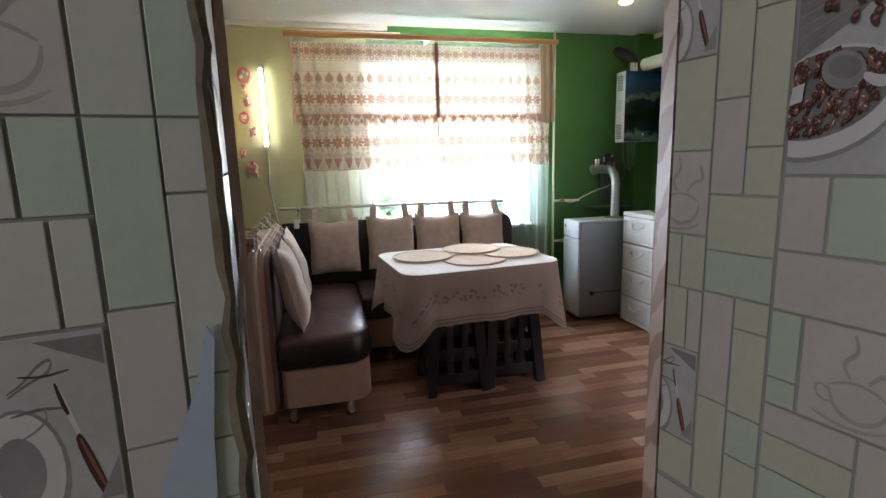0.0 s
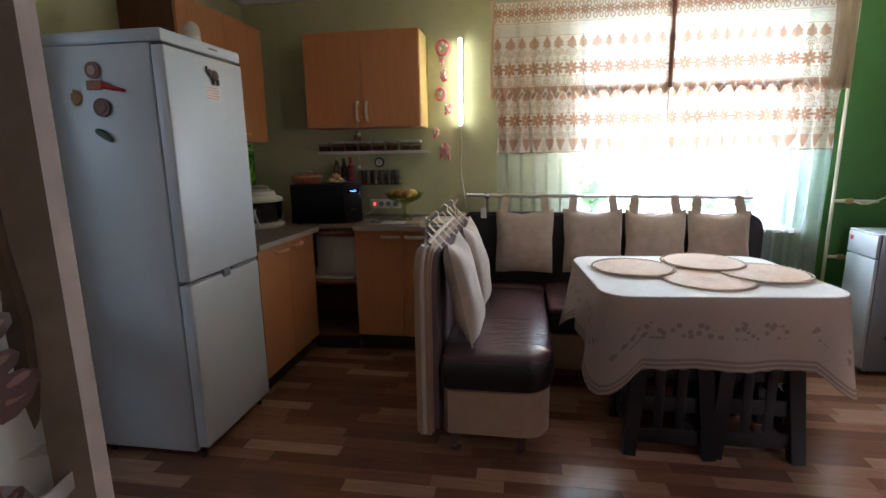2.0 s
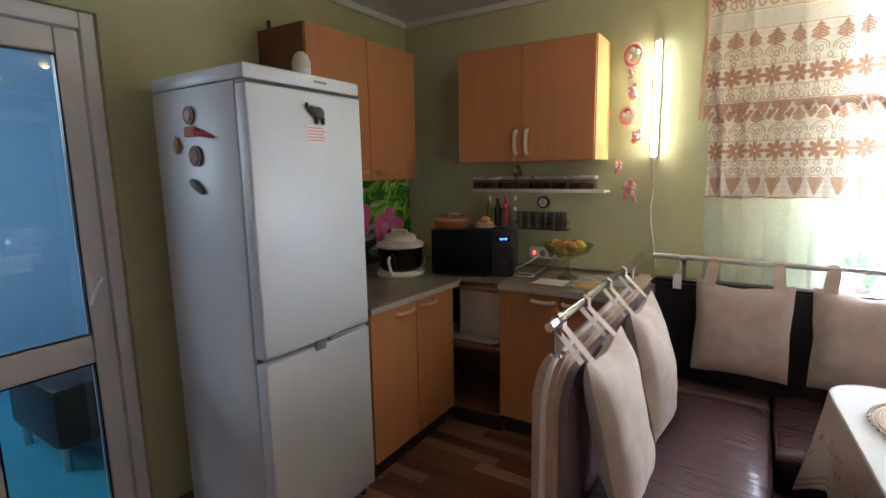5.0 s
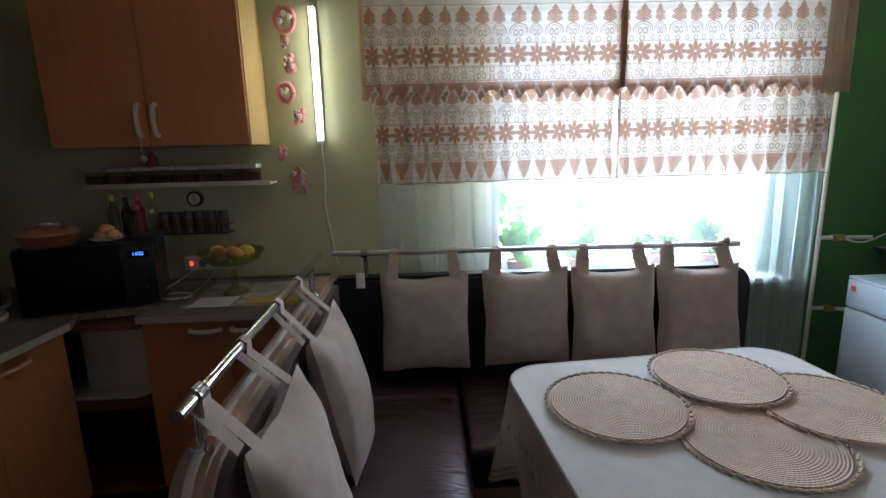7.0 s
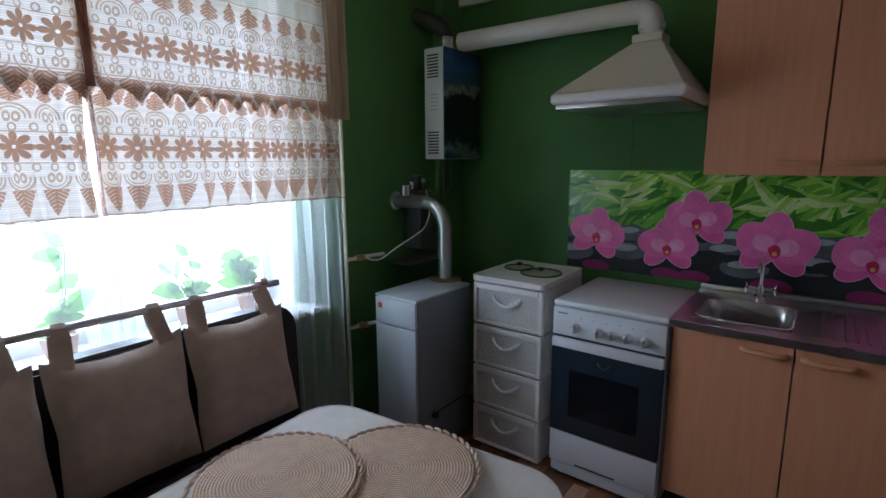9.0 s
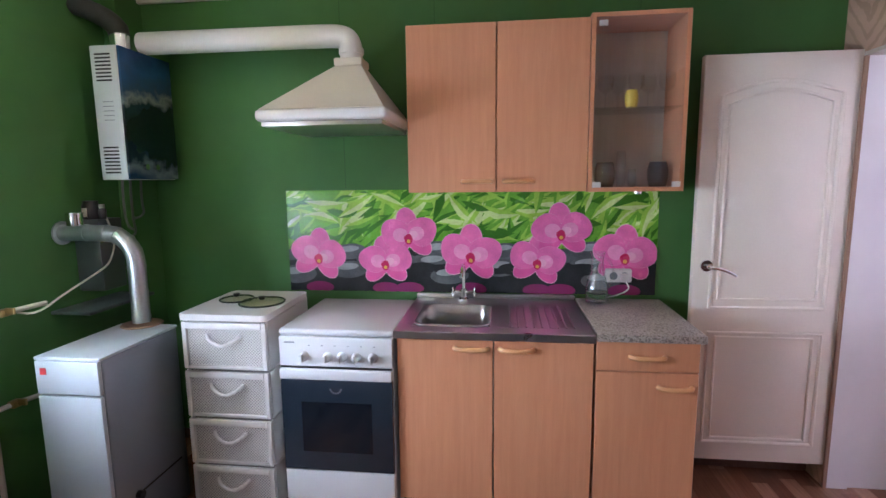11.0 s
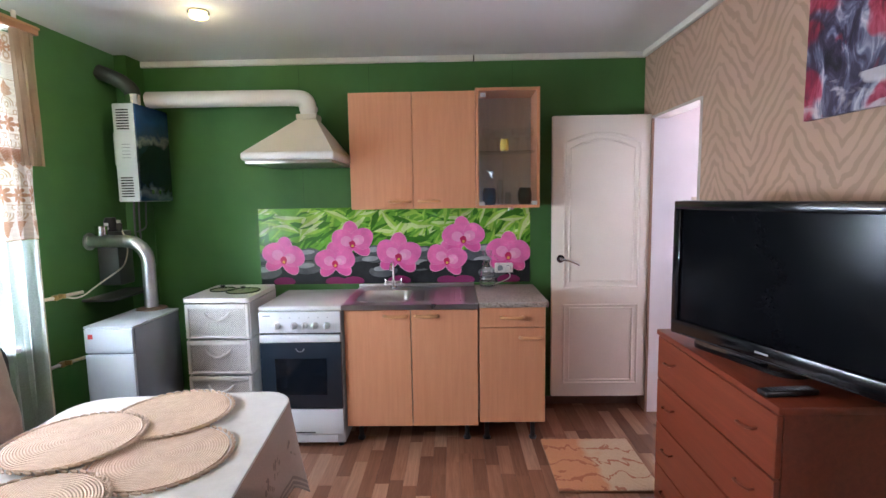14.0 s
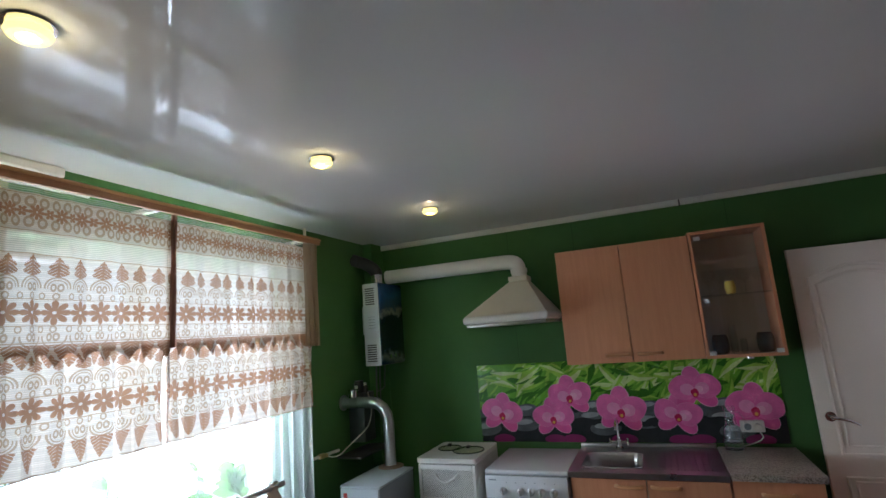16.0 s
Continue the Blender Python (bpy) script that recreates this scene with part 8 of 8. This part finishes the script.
            strap(bm, (1.015, cy + sy * w * 0.92, 1.036 + 0.008 * (cy - 5)), (1.085, cy + sy * w, 0.925), (1.12, cy + sy * w, 0.93), 0.036, "x")
            part("loop", bm, PILLOW_C, p)


build_sofa()


# ---- table, cloth, mats, stools ----
def build_table():
    x0, x1, y0, y1 = 1.705, 2.645, 4.945, 5.695
    t = thing("dining_table", (2.18, 5.31, 0), "dining table hidden under a lace tablecloth", "table")
    part("tabletop", slab(bmesh.new(), rounded(x0 + 0.006, x1 - 0.006, y0 + 0.006, y1 - 0.006, 0.105), 0.735, 0.760), WHITE_PL, t)
    part("column", C((2.24, 5.50, 0.02), (2.24, 5.50, 0.734), 0.03), BLACK_PL, t)
    part("foot", B(1.98, 2.5, 5.44, 5.56, 0.0, 0.03, 0.01), BLACK_PL, t)
    c = thing("tablecloth", (2.18, 5.31, 0.762), "cream tablecloth with a lace border hanging over the table", "tablecloth")
    part("top_cloth", slab(bmesh.new(), rounded(x0, x1, y0, y1, 0.11), 0.761, 0.768), TABLE_TOP, c)
    # hanging skirt: corners hang lower and flare
    bm = bmesh.new()
    uv = bm.loops.layers.uv.verify()
    edge = rounded(x0, x1, y0, y1, 0.11, 8)
    pts = []
    for i in range(len(edge)):
        a, b = Vector(edge[i]), Vector(edge[(i + 1) % len(edge)])
        m = max(1, int((b - a).length / 0.02))
        pts += [a.lerp(b, k / m) for k in range(m)]
    cen = Vector(((x0 + x1) / 2, (y0 + y1) / 2))
    cols, dist = [], 0.0
    for i, p in enumerate(pts):
        q = pts[(i + 1) % len(pts)]
        tang = (q - pts[i - 1]).normalized()
        nrm = Vector((tang.y, -tang.x))
        if nrm.dot(p - cen) < 0:
            nrm = -nrm
        corner = min((p - Vector(cc)).length for cc in ((x0, y0), (x1, y0), (x0, y1), (x1, y1)))
        cf = max(0.0, 1 - max(0.0, corner - 0.02) / 0.13)
        drop = 0.292 + 0.15 * cf ** 1.25
        wave = math.sin(dist * 21) * 0.010 + math.sin(dist * 9 + 1) * 0.008
        col = []
        for k in range(11):
            g = k / 10
            out = 0.006 + (0.085 * cf + 0.012 + wave * 1.2) * g ** 1.1
            scal = 0.008 * abs(math.sin(dist * 40)) * (g ** 6)
            z = 0.766 - drop * g + scal
            col.append((bm.verts.new((p.x + nrm.x * out, p.y + nrm.y * out, z)), dist, z - (0.766 - drop)))
        cols.append(col)
        dist += (q - p).length
    for i in range(len(cols)):
        a, b = cols[i], cols[(i + 1) % len(cols)]
        for k in range(10):
            quad = (a[k], b[k], b[k + 1], a[k + 1])
            f = bm.faces.new([v[0] for v in quad])
            for loop, v in zip(f.loops, quad):
                loop[uv].uv = (v[1], v[2])
    part("lace_skirt", bm, CLOTH_NET, c)
    part("hem_piping", S([(x, y, 0.766) for x, y in rounded(x0, x1, y0, y1, 0.11)] + [(rounded(x0, x1, y0, y1, 0.11)[0][0], rounded(x0, x1, y0, y1, 0.11)[0][1], 0.766)], 0.004, 6), TABLE_TOP, c)
    turn = Matrix.Translation((2.175, 5.32, 0)) @ Matrix.Rotation(radians(5), 4, "Z") @ Matrix.Translation((-2.175, -5.32, 0))
    for ob in (t, c):
        ob.matrix_basis = turn @ ob.matrix_basis
    for k, (x, y, z) in enumerate(((1.934, 5.385, 0.7746), (2.205, 5.205, 0.7685), (2.475, 5.325, 0.7746), (2.280, 5.508, 0.7808))):
        m = thing("woven_placemat", (x, y, z), "round woven straw placemat with a braided edge" if k < 3 else "round woven straw placemat lying on top of the others", "placemat", "placemats on the table", rz=37.0 * k)
        R = 0.172
        part("disc", lathe(bmesh.new(), [(0, 0), (R, 0), (R, 0.0055), (0, 0.0055)], n=48), JUTE, m, local=True)
        bm = bmesh.new()
        for i in range(44):
            an = 2 * math.pi * i / 44
            r = R + 0.008
            b0 = Vector((r * math.cos(an - 0.06), r * math.sin(an - 0.06), 0.0035))
            b1 = Vector(((r + 0.007) * math.cos(an + 0.07), (r + 0.007) * math.sin(an + 0.07), 0.0035))
            sweep(bm, [b0, (b0 + b1) / 2 + Vector((0, 0, 0.001)), b1], lambda f: 0.003 + 0.0022 * math.sin(3.14 * f), 6)
        part("braided_edge", bm, plain("braid_straw", (0.50, 0.37, 0.26), 0.85, var=0.3), m, local=True)
    for k, (x, y) in enumerate(((2.06, 5.25), (2.42, 5.27))):
        s = thing("plastic_stool", (x, y, 0), "black plastic lattice stool pushed under the table", "stool", "stools under the table")
        part("seat", slab(bmesh.new(), rounded(-0.145, 0.145, -0.145, 0.145, 0.04), 0.43, 0.455), BLACK_PL, s, local=True)
        for sx in (-1, 1):
            for sy in (-1, 1):
                bm = bmesh.new()
                sweep(bm, [(sx * 0.13, sy * 0.13, 0.43), (sx * 0.165, sy * 0.165, 0.0)], lambda f: 0.043 - 0.005 * f, 4)
                part("leg", bm, BLACK_PL, s, local=True, smooth=False)
        for z in (0.055, 0.20, 0.345):
            w = 0.165 - 0.035 * z / 0.43
            for a in range(4):
                bm = bmesh.new()
                d = w - 0.002
                if a < 2:
                    yy = d if a else -d
                    box(bm, -w, w, yy - 0.008, yy + 0.008, z, z + 0.070, 0.005)
                else:
                    xx = d if a == 2 else -d
                    box(bm, xx - 0.008, xx + 0.008, -w, w, z, z + 0.070, 0.005)
                part("stretcher", bm, BLACK_PL, s, local=True)
        for a in (0, 90, 180, 270):
            bm = bmesh.new()
            for sx in (-0.045, 0.045):
                box(bm, sx - 0.020, sx + 0.020, -0.158, -0.146, 0.10, 0.42, 0.004)
            bm.transform(Matrix.Rotation(radians(a), 4, "Z"))
            part("splat", bm, BLACK_PL, s, local=True)


build_table()


# ---- south side: chest, television, picture, rug ----
def bezel_frame(x0, x1, z0, z1, w):
    bm = bmesh.new()
    box(bm, x0, x1, 0.0, 0.012, z1 - w, z1, 0.004)
    box(bm, x0, x1, 0.0, 0.012, z0, z0 + w * 1.7, 0.004)
    box(bm, x0, x0 + w, 0.0, 0.012, z0 + w * 1.7, z1 - w, 0.002)
    box(bm, x1 - w, x1, 0.0, 0.012, z0 + w * 1.7, z1 - w, 0.002)
    return bm


def build_south():
    c = thing("chest_of_drawers", (2.7, 3.29, 0), "reddish mahogany laminate chest of drawers", "chest of drawers")
    x0, x1, y0, y1 = 2.28, 3.13, SOUTH + 0.02, 3.468
    part("body", B(x0 + 0.008, x1 - 0.008, y0, y1 - 0.02, 0.03, 0.842), MAHOG, c)
    part("top", B(x0, x1, y0 - 0.005, y1 + 0.004, 0.8425, 0.866, 0.003), MAHOG, c)
    for k in range(4):
        z0 = 0.05 + k * 0.198
        for xa, xb in ((x0 + 0.012, x1 - 0.012),):
            d = part("drawer", B(xa, xb, y1 - 0.019, y1, z0, z0 + 0.192, 0.002, 1), MAHOG, c)
            for xm in (2.99, 2.43):
                part("handle", S([(xm - 0.05, y1, z0 + 0.115), (xm - 0.04, y1 + 0.018, z0 + 0.105), (xm + 0.04, y1 + 0.018, z0 + 0.095), (xm + 0.05, y1, z0 + 0.09)], 0.004, 8, smooth=1), MAHOG_H, d)
    part("plinth", B(x0 + 0.02, x1 - 0.02, y0, y1 - 0.03, 0.0, 0.029), KICK, c)
    t = thing("television", (2.567, 3.342, 0.866), "black flat television on a glossy stand on the chest", "television", rz=19)
    part("casing", B(-0.415, 0.415, -0.055, -0.001, 0.034, 0.58, 0.012, 3), TV_BLACK, t, local=True)
    part("bezel", bezel_frame(-0.415, 0.415, 0.036, 0.578, 0.034), TV_BLACK, t, local=True)
    part("screen", B(-0.380, 0.380, -0.0005, 0.0015, 0.098, 0.543), DARK_SCREEN, t, local=True)
    part("logo_bar", B(-0.025, 0.025, 0.0125, 0.0135, 0.062, 0.069), STEEL, t, local=True)
    part("speaker_trim", B(-0.30, 0.36, 0.0125, 0.0135, 0.040, 0.044), BLACK_PL, t, local=True)
    part("neck", B(0.02, 0.16, -0.05, -0.01, 0.018, 0.034, 0.004), BLACK_PL, t, local=True)
    part("stand", slab(bmesh.new(), rounded(-0.10, 0.34, -0.17, 0.0, 0.07), 0.001, 0.017), TV_BLACK, t, local=True)
    r = thing("remote_control", (2.375, 3.385, 0.8665), "grey remote control lying beside the television stand", "remote control", rz=95)
    part("body", B(-0.085, 0.085, -0.022, 0.022, 0, 0.018, 0.006), BLACK_PL, r, local=True)
    bm = bmesh.new()
    for i in range(10):
        for k in range(3):
            box(bm, -0.07 + i * 0.014, -0.062 + i * 0.014, -0.014 + k * 0.011, -0.007 + k * 0.011, 0.0182, 0.0195)
    part("buttons", bm, GREY_PAINT, r, local=True)
    p = thing("canvas_picture", (2.57, SOUTH + 0.01, 1.72), "abstract red, purple and white canvas on the zebra-papered wall", "picture")
    part("canvas", B(2.37, 2.765, SOUTH + 0.001, SOUTH + 0.022, 1.725, 2.225, 0.002), abstract_print(), p)
    k = thing("shaggy_rug", (3.6, 3.62, 0), "small orange and cream patterned rug on the floor", "rug")
    n = 60
    bm = bmesh.new()
    grid = [[bm.verts.new((3.25 + 0.53 * i / n, 3.37 + 0.51 * j / n, 0.013 + 0.004 * noise.noise(Vector((i * 0.9, j * 0.9, 0))) + 0.001 * ((i * 7 + j * 13) % 5))) for j in range(n + 1)] for i in range(n + 1)]
    for i in range(n):
        for j in range(n):
            bm.faces.new((grid[i][j], grid[i + 1][j], grid[i + 1][j + 1], grid[i][j + 1]))
    part("rug_surface", bm, rug_mat(), k)
    part("backing", B(3.25, 3.78, 3.37, 3.88, 0.0025, 0.010, 0.002), plain("rug_backing", (0.30, 0.15, 0.08), 0.9), k)


def abstract_print():
    """Thick brushwork: a dark violet ground, grey-blue and white strokes, crimson patches along the edge and foot."""
    n = Nodes("abstract_paint")
    sep = n.add("SeparateXYZ")
    n.link(n.coord(), sep.inputs[0])
    x, z = sep.outputs[0], sep.outputs[2]
    across = n.math("DIVIDE", n.math("ADD", x, 0.20), 0.395)
    strokes = n.noise(9, 4, n.coord((1.6, 1, 0.75)), 0.6, 1.2)
    patches = n.noise(5.5, 3, n.coord((1.3, 1, 1.0)), 0.5, 0.8)
    ground = n.ramp(strokes, (0.30, (0.012, 0.010, 0.020)), (0.45, (0.045, 0.035, 0.075)), (0.53, (0.13, 0.14, 0.22)), (0.60, (0.36, 0.38, 0.46)), (0.68, (0.66, 0.64, 0.66)))
    crimson = n.ramp(strokes, (0.3, (0.05, 0.008, 0.02)), (0.5, (0.30, 0.02, 0.05)), (0.65, (0.50, 0.10, 0.16)))
    edge = n.math("ADD", n.math("MULTIPLY", n.math("ABSOLUTE", n.math("SUBTRACT", across, 0.45)), 0.5), patches)
    col = n.mix(n.ramp(edge, (0.62, (0, 0, 0)), (0.70, (1, 1, 1))), ground, crimson)
    pale = n.math("MULTIPLY", n.ramp(n.noise(7, 3, n.coord((1, 1, 2.2)), 0.5, 0.6), (0.50, (0, 0, 0)), (0.60, (1, 1, 1))), n.math("LESS_THAN", z, 0.12))
    n.set(Base_Color=n.mix(n.math("MULTIPLY", pale, 0.8), col, (0.60, 0.56, 0.58)), Roughness=0.5)
    n.bump(n.math("ADD", n.noise(140, 3), strokes), 0.4, 0.002)
    return n.m


def rug_mat():
    n = Nodes("rug_pile")
    sep = n.add("SeparateXYZ")
    n.link(n.coord(), sep.inputs[0])
    swirl = n.math("ADD", n.math("MULTIPLY", sep.outputs[0], 1.0), n.math("MULTIPLY", n.noise(5.0, 2, None, 0.5, 1.6), 0.30))
    line = n.math("LESS_THAN", n.math("ABSOLUTE", n.math("SUBTRACT", n.math("FRACT", n.math("MULTIPLY", swirl, 7.0)), 0.5)), 0.075)
    base = n.ramp(n.math("ADD", n.math("MULTIPLY", sep.outputs[1], 1.6), n.math("MULTIPLY", n.noise(4.0, 2), 0.5)), (0.22, (0.62, 0.45, 0.28)), (0.30, (0.62, 0.27, 0.12)))
    col = n.mix(n.math("MULTIPLY", line, 0.8), base, (0.36, 0.10, 0.04))
    n.set(Base_Color=n.mix(n.math("MULTIPLY", n.noise(120, 3), 0.4), col, (0.25, 0.10, 0.05)), Roughness=0.95)
    n.bump(n.noise(420, 2), 0.8, 0.004)
    return n.m


build_south()

# side cabinet by the glass door, wrapped in clear film
def build_side_cabinet():
    c = thing("side_cabinet", (-0.36, 4.04, 0), "reddish-brown low cabinet with clear plastic film round its edge", "cabinet", rz=-29.0)
    part("body", B(0.012, 0.74, -0.42, -0.012, 0.05, 0.725, 0.004), MAHOG, c, local=True)
    part("top", B(0.0, 0.75, -0.43, 0.0, 0.726, 0.75, 0.004), MAHOG, c, local=True)
    part("plinth", B(0.03, 0.72, -0.40, -0.03, 0.0, 0.049), KICK, c, local=True)
    film = thin_glass("clear_film", (0.90, 0.93, 0.95), 0.25)
    bm = bmesh.new()
    rnd = random.Random(3)
    rows = []
    for k in range(41):
        f = k / 40
        x = -0.012 + 0.77 * f
        row = []
        for q in range(7):
            g = q / 6
            row.append(bm.verts.new((x, 0.006 + 0.022 * g + 0.006 * noise.noise(Vector((f * 9, g * 5, 0))), 0.757 - 0.5 * g + 0.008 * noise.noise(Vector((f * 14, g * 3, 4))))))
        rows.append(row)
    for a, b in zip(rows, rows[1:]):
        for q in range(6):
            bm.faces.new((a[q], b[q], b[q + 1], a[q + 1]))
    part("plastic_film", bm, film, c, local=True)
    part("film_edge", S([(-0.01 + 0.77 * k / 20, 0.004 + 0.004 * rnd.random(), 0.753 + 0.004 * rnd.random()) for k in range(21)], 0.0022, 5), WHITE_PL, c, local=True)


build_side_cabinet()

# ceiling spots
for sx, sy_ in SPOTS:
    s = thing("ceiling_spot", (sx, sy_, 2.35), "round recessed ceiling spot with a glass ring, lit warm", "lamp", "ceiling spots")
    part("ring", lathe(bmesh.new(), [(0.025, CEIL_Z - 0.0005), (0.050, CEIL_Z - 0.0005), (0.052, CEIL_Z - 0.006), (0.03, CEIL_Z - 0.012), (0.025, CEIL_Z - 0.010)], (sx, sy_, 0), 28), CHROME, s)
    col = part("glass_collar", lathe(bmesh.new(), [(0.026, CEIL_Z - 0.0125), (0.044, CEIL_Z - 0.013), (0.047, CEIL_Z - 0.022), (0.040, CEIL_Z - 0.032), (0.024, CEIL_Z - 0.034)], (sx, sy_, 0), 12), CRYSTAL_GLOW, s)
    col.visible_shadow = False
    bulb = part("bulb", ball(bmesh.new(), (sx, sy_, CEIL_Z - 0.020), 0.013), BULB_GLOW, s)
    bulb.visible_shadow = False

# small gap in the east cornice
for y in (5.416, 4.942, 3.98):
    structure("wall_seam", B(EAST - 0.0012, EAST - 0.0002, y, y + 0.0022, 2.15 if y < 5.1 else 1.42, CEIL_Z - 0.042), SEAM)
structure("cornice_gap", B(EAST - 0.034, EAST - 0.0305, 4.235, 4.243, CEIL_Z - 0.05, CEIL_Z - 0.005), KICK)

# ---- floor strips, wall tiles ----
floor = bpy.data.objects["floor"]


def lay_floor():
    rnd = random.Random(11)
    row_w, g = 0.0735, 0.0004
    lengths = (0.30, 0.38, 0.46)
    meshes = {}
    for ln in lengths:
        me = bpy.data.meshes.new("plank")
        bm = box(bmesh.new(), g, ln - g, g, row_w - g, -0.003, 0.0)
        bm.to_mesh(me)
        bm.free()
        me.materials.append(LAMINATE)
        meshes[ln] = me
    near, far = [], []
    y = 2.02
    while y < NORTH - row_w:
        x = WEST - 0.05 - rnd.uniform(0, 0.4)
        while x < EAST:
            ln = rnd.choice(lengths)
            if not (x + ln < WEST):
                key = max(0, abs(x + ln / 2 - 1.9) - 1.3) + max(0, abs(y - 4.0) - 0.9)
                (near if key < 0.25 else far).append((x, y, ln, key))
            x += ln
        y += row_w
    near.sort(key=lambda p: p[3])
    far += near[300:]
    for x, y, ln, _ in near[:300]:
        ob = new("plank", meshes[ln])
        ob.location = (x, y, 0)
        ob.parent = floor
    verts, faces = [], []
    for x, y, ln, _ in far:
        b0 = len(verts)
        verts += [(x + a, y + b, z) for z in (-0.003, 0.0) for a, b in ((g, g), (ln - g, g), (ln - g, row_w - g), (g, row_w - g))]
        faces += [tuple(b0 + i for i in f) for f in ((4, 5, 6, 7), (0, 1, 5, 4), (1, 2, 6, 5), (2, 3, 7, 6), (3, 0, 4, 7))]
    me = bpy.data.meshes.new("planks")
    me.from_pydata(verts, [], faces)
    me.materials.append(LAMINATE)
    ob = new("planks", me)
    ob.parent = floor
    tagged(ob, kind="stuff")


lay_floor()
LEFT_WALL = ((1.238, 2.898, 0), (0.9805, 0.1965))
RIGHT_WALL = ((1.818, 3.028, 0), (0.218, -0.976))
tiles_on(hall_left, (0.318, 2.7135, 0), LEFT_WALL[1], 0.50, 0.94, 1.7, 5, 1, (0.73, 1.0, 0.98, 1.52))
lay_columns(hall_left, *LEFT_WALL, [
    (-36, 3, 980, ((60, "G"), (61, "G"), (62, "G"), (160, "W"), (61, "W"), (134, "G"))),
    (-88, -37, 980, ((129, "P"), (122, "P"))), (-86, -36, 1231, ((153, "G"), (135, "W"))), (-250, -90, 980, ((84, "G"), (156, "K"))),
    (-116, -88, 1221, ((87, "W"),)), (-190, -117, 1221, ((87, "W"),)), (-131, -87, 1309, ((75, "G"),)), (-190, -132, 1309, ((75, "W"),)), (-190, -87, 1384, ((130, "C"),))])
tiles_on(hall_right, (1.8141, 3.0456, 0), RIGHT_WALL[1], 0.42, 0.95, 1.78, 8, 1, (-0.02, 0.355, 0.86, 1.60))
lay_columns(hall_right, *RIGHT_WALL, [
    (-18, 40, 861, ((69, "Y"), (140, "K"))), (-18, 18, 1070, ((88, "Y"),)), (18, 41, 1070, ((88, "P"),)), (-18, 4, 1159, ((75, "Y"),)), (4, 41, 1159, ((75, "Y"),)),
    (-18, 41, 1235, ((113, "C"), (119, "Y"), (133, "K"))), (42, 85, 861, ((150, "Y"), (150, "P"))), (42, 130, 1162, ((56, "G"), (73, "Y"))),
    (42, 86, 1292, ((118, "P"), (190, "Y"))), (86, 130, 861, ((83, "Y"), (62, "G"), (115, "Y"), (40, "Y"))), (86, 130, 1292, ((58, "Y"), (158, "Y"), (92, "Y")))])
lay_columns(hall_right, *RIGHT_WALL, [
    (132, 230, 861, ((93, "G"), (46, "Y"), (39, "P"))), (231, 340, 861, ((178, "P"),)), (132, 166, 1040, ((34, "G"), (84, "G"))), (168, 340, 1040, ((118, "C"),)),
    (132, 340, 1159, ((71, "P"),)), (132, 180, 1231, ((85, "P"),)), (181, 340, 1231, ((85, "G"),)), (132, 340, 1317, ((208, "B"), (75, "G")))])
JAMB = ((1.2430, 2.9030, 0), (-0.1353, 0.9908))
tiles_on(hall_left, *JAMB, 0.50, 0.268, 0.45, 15, 1)
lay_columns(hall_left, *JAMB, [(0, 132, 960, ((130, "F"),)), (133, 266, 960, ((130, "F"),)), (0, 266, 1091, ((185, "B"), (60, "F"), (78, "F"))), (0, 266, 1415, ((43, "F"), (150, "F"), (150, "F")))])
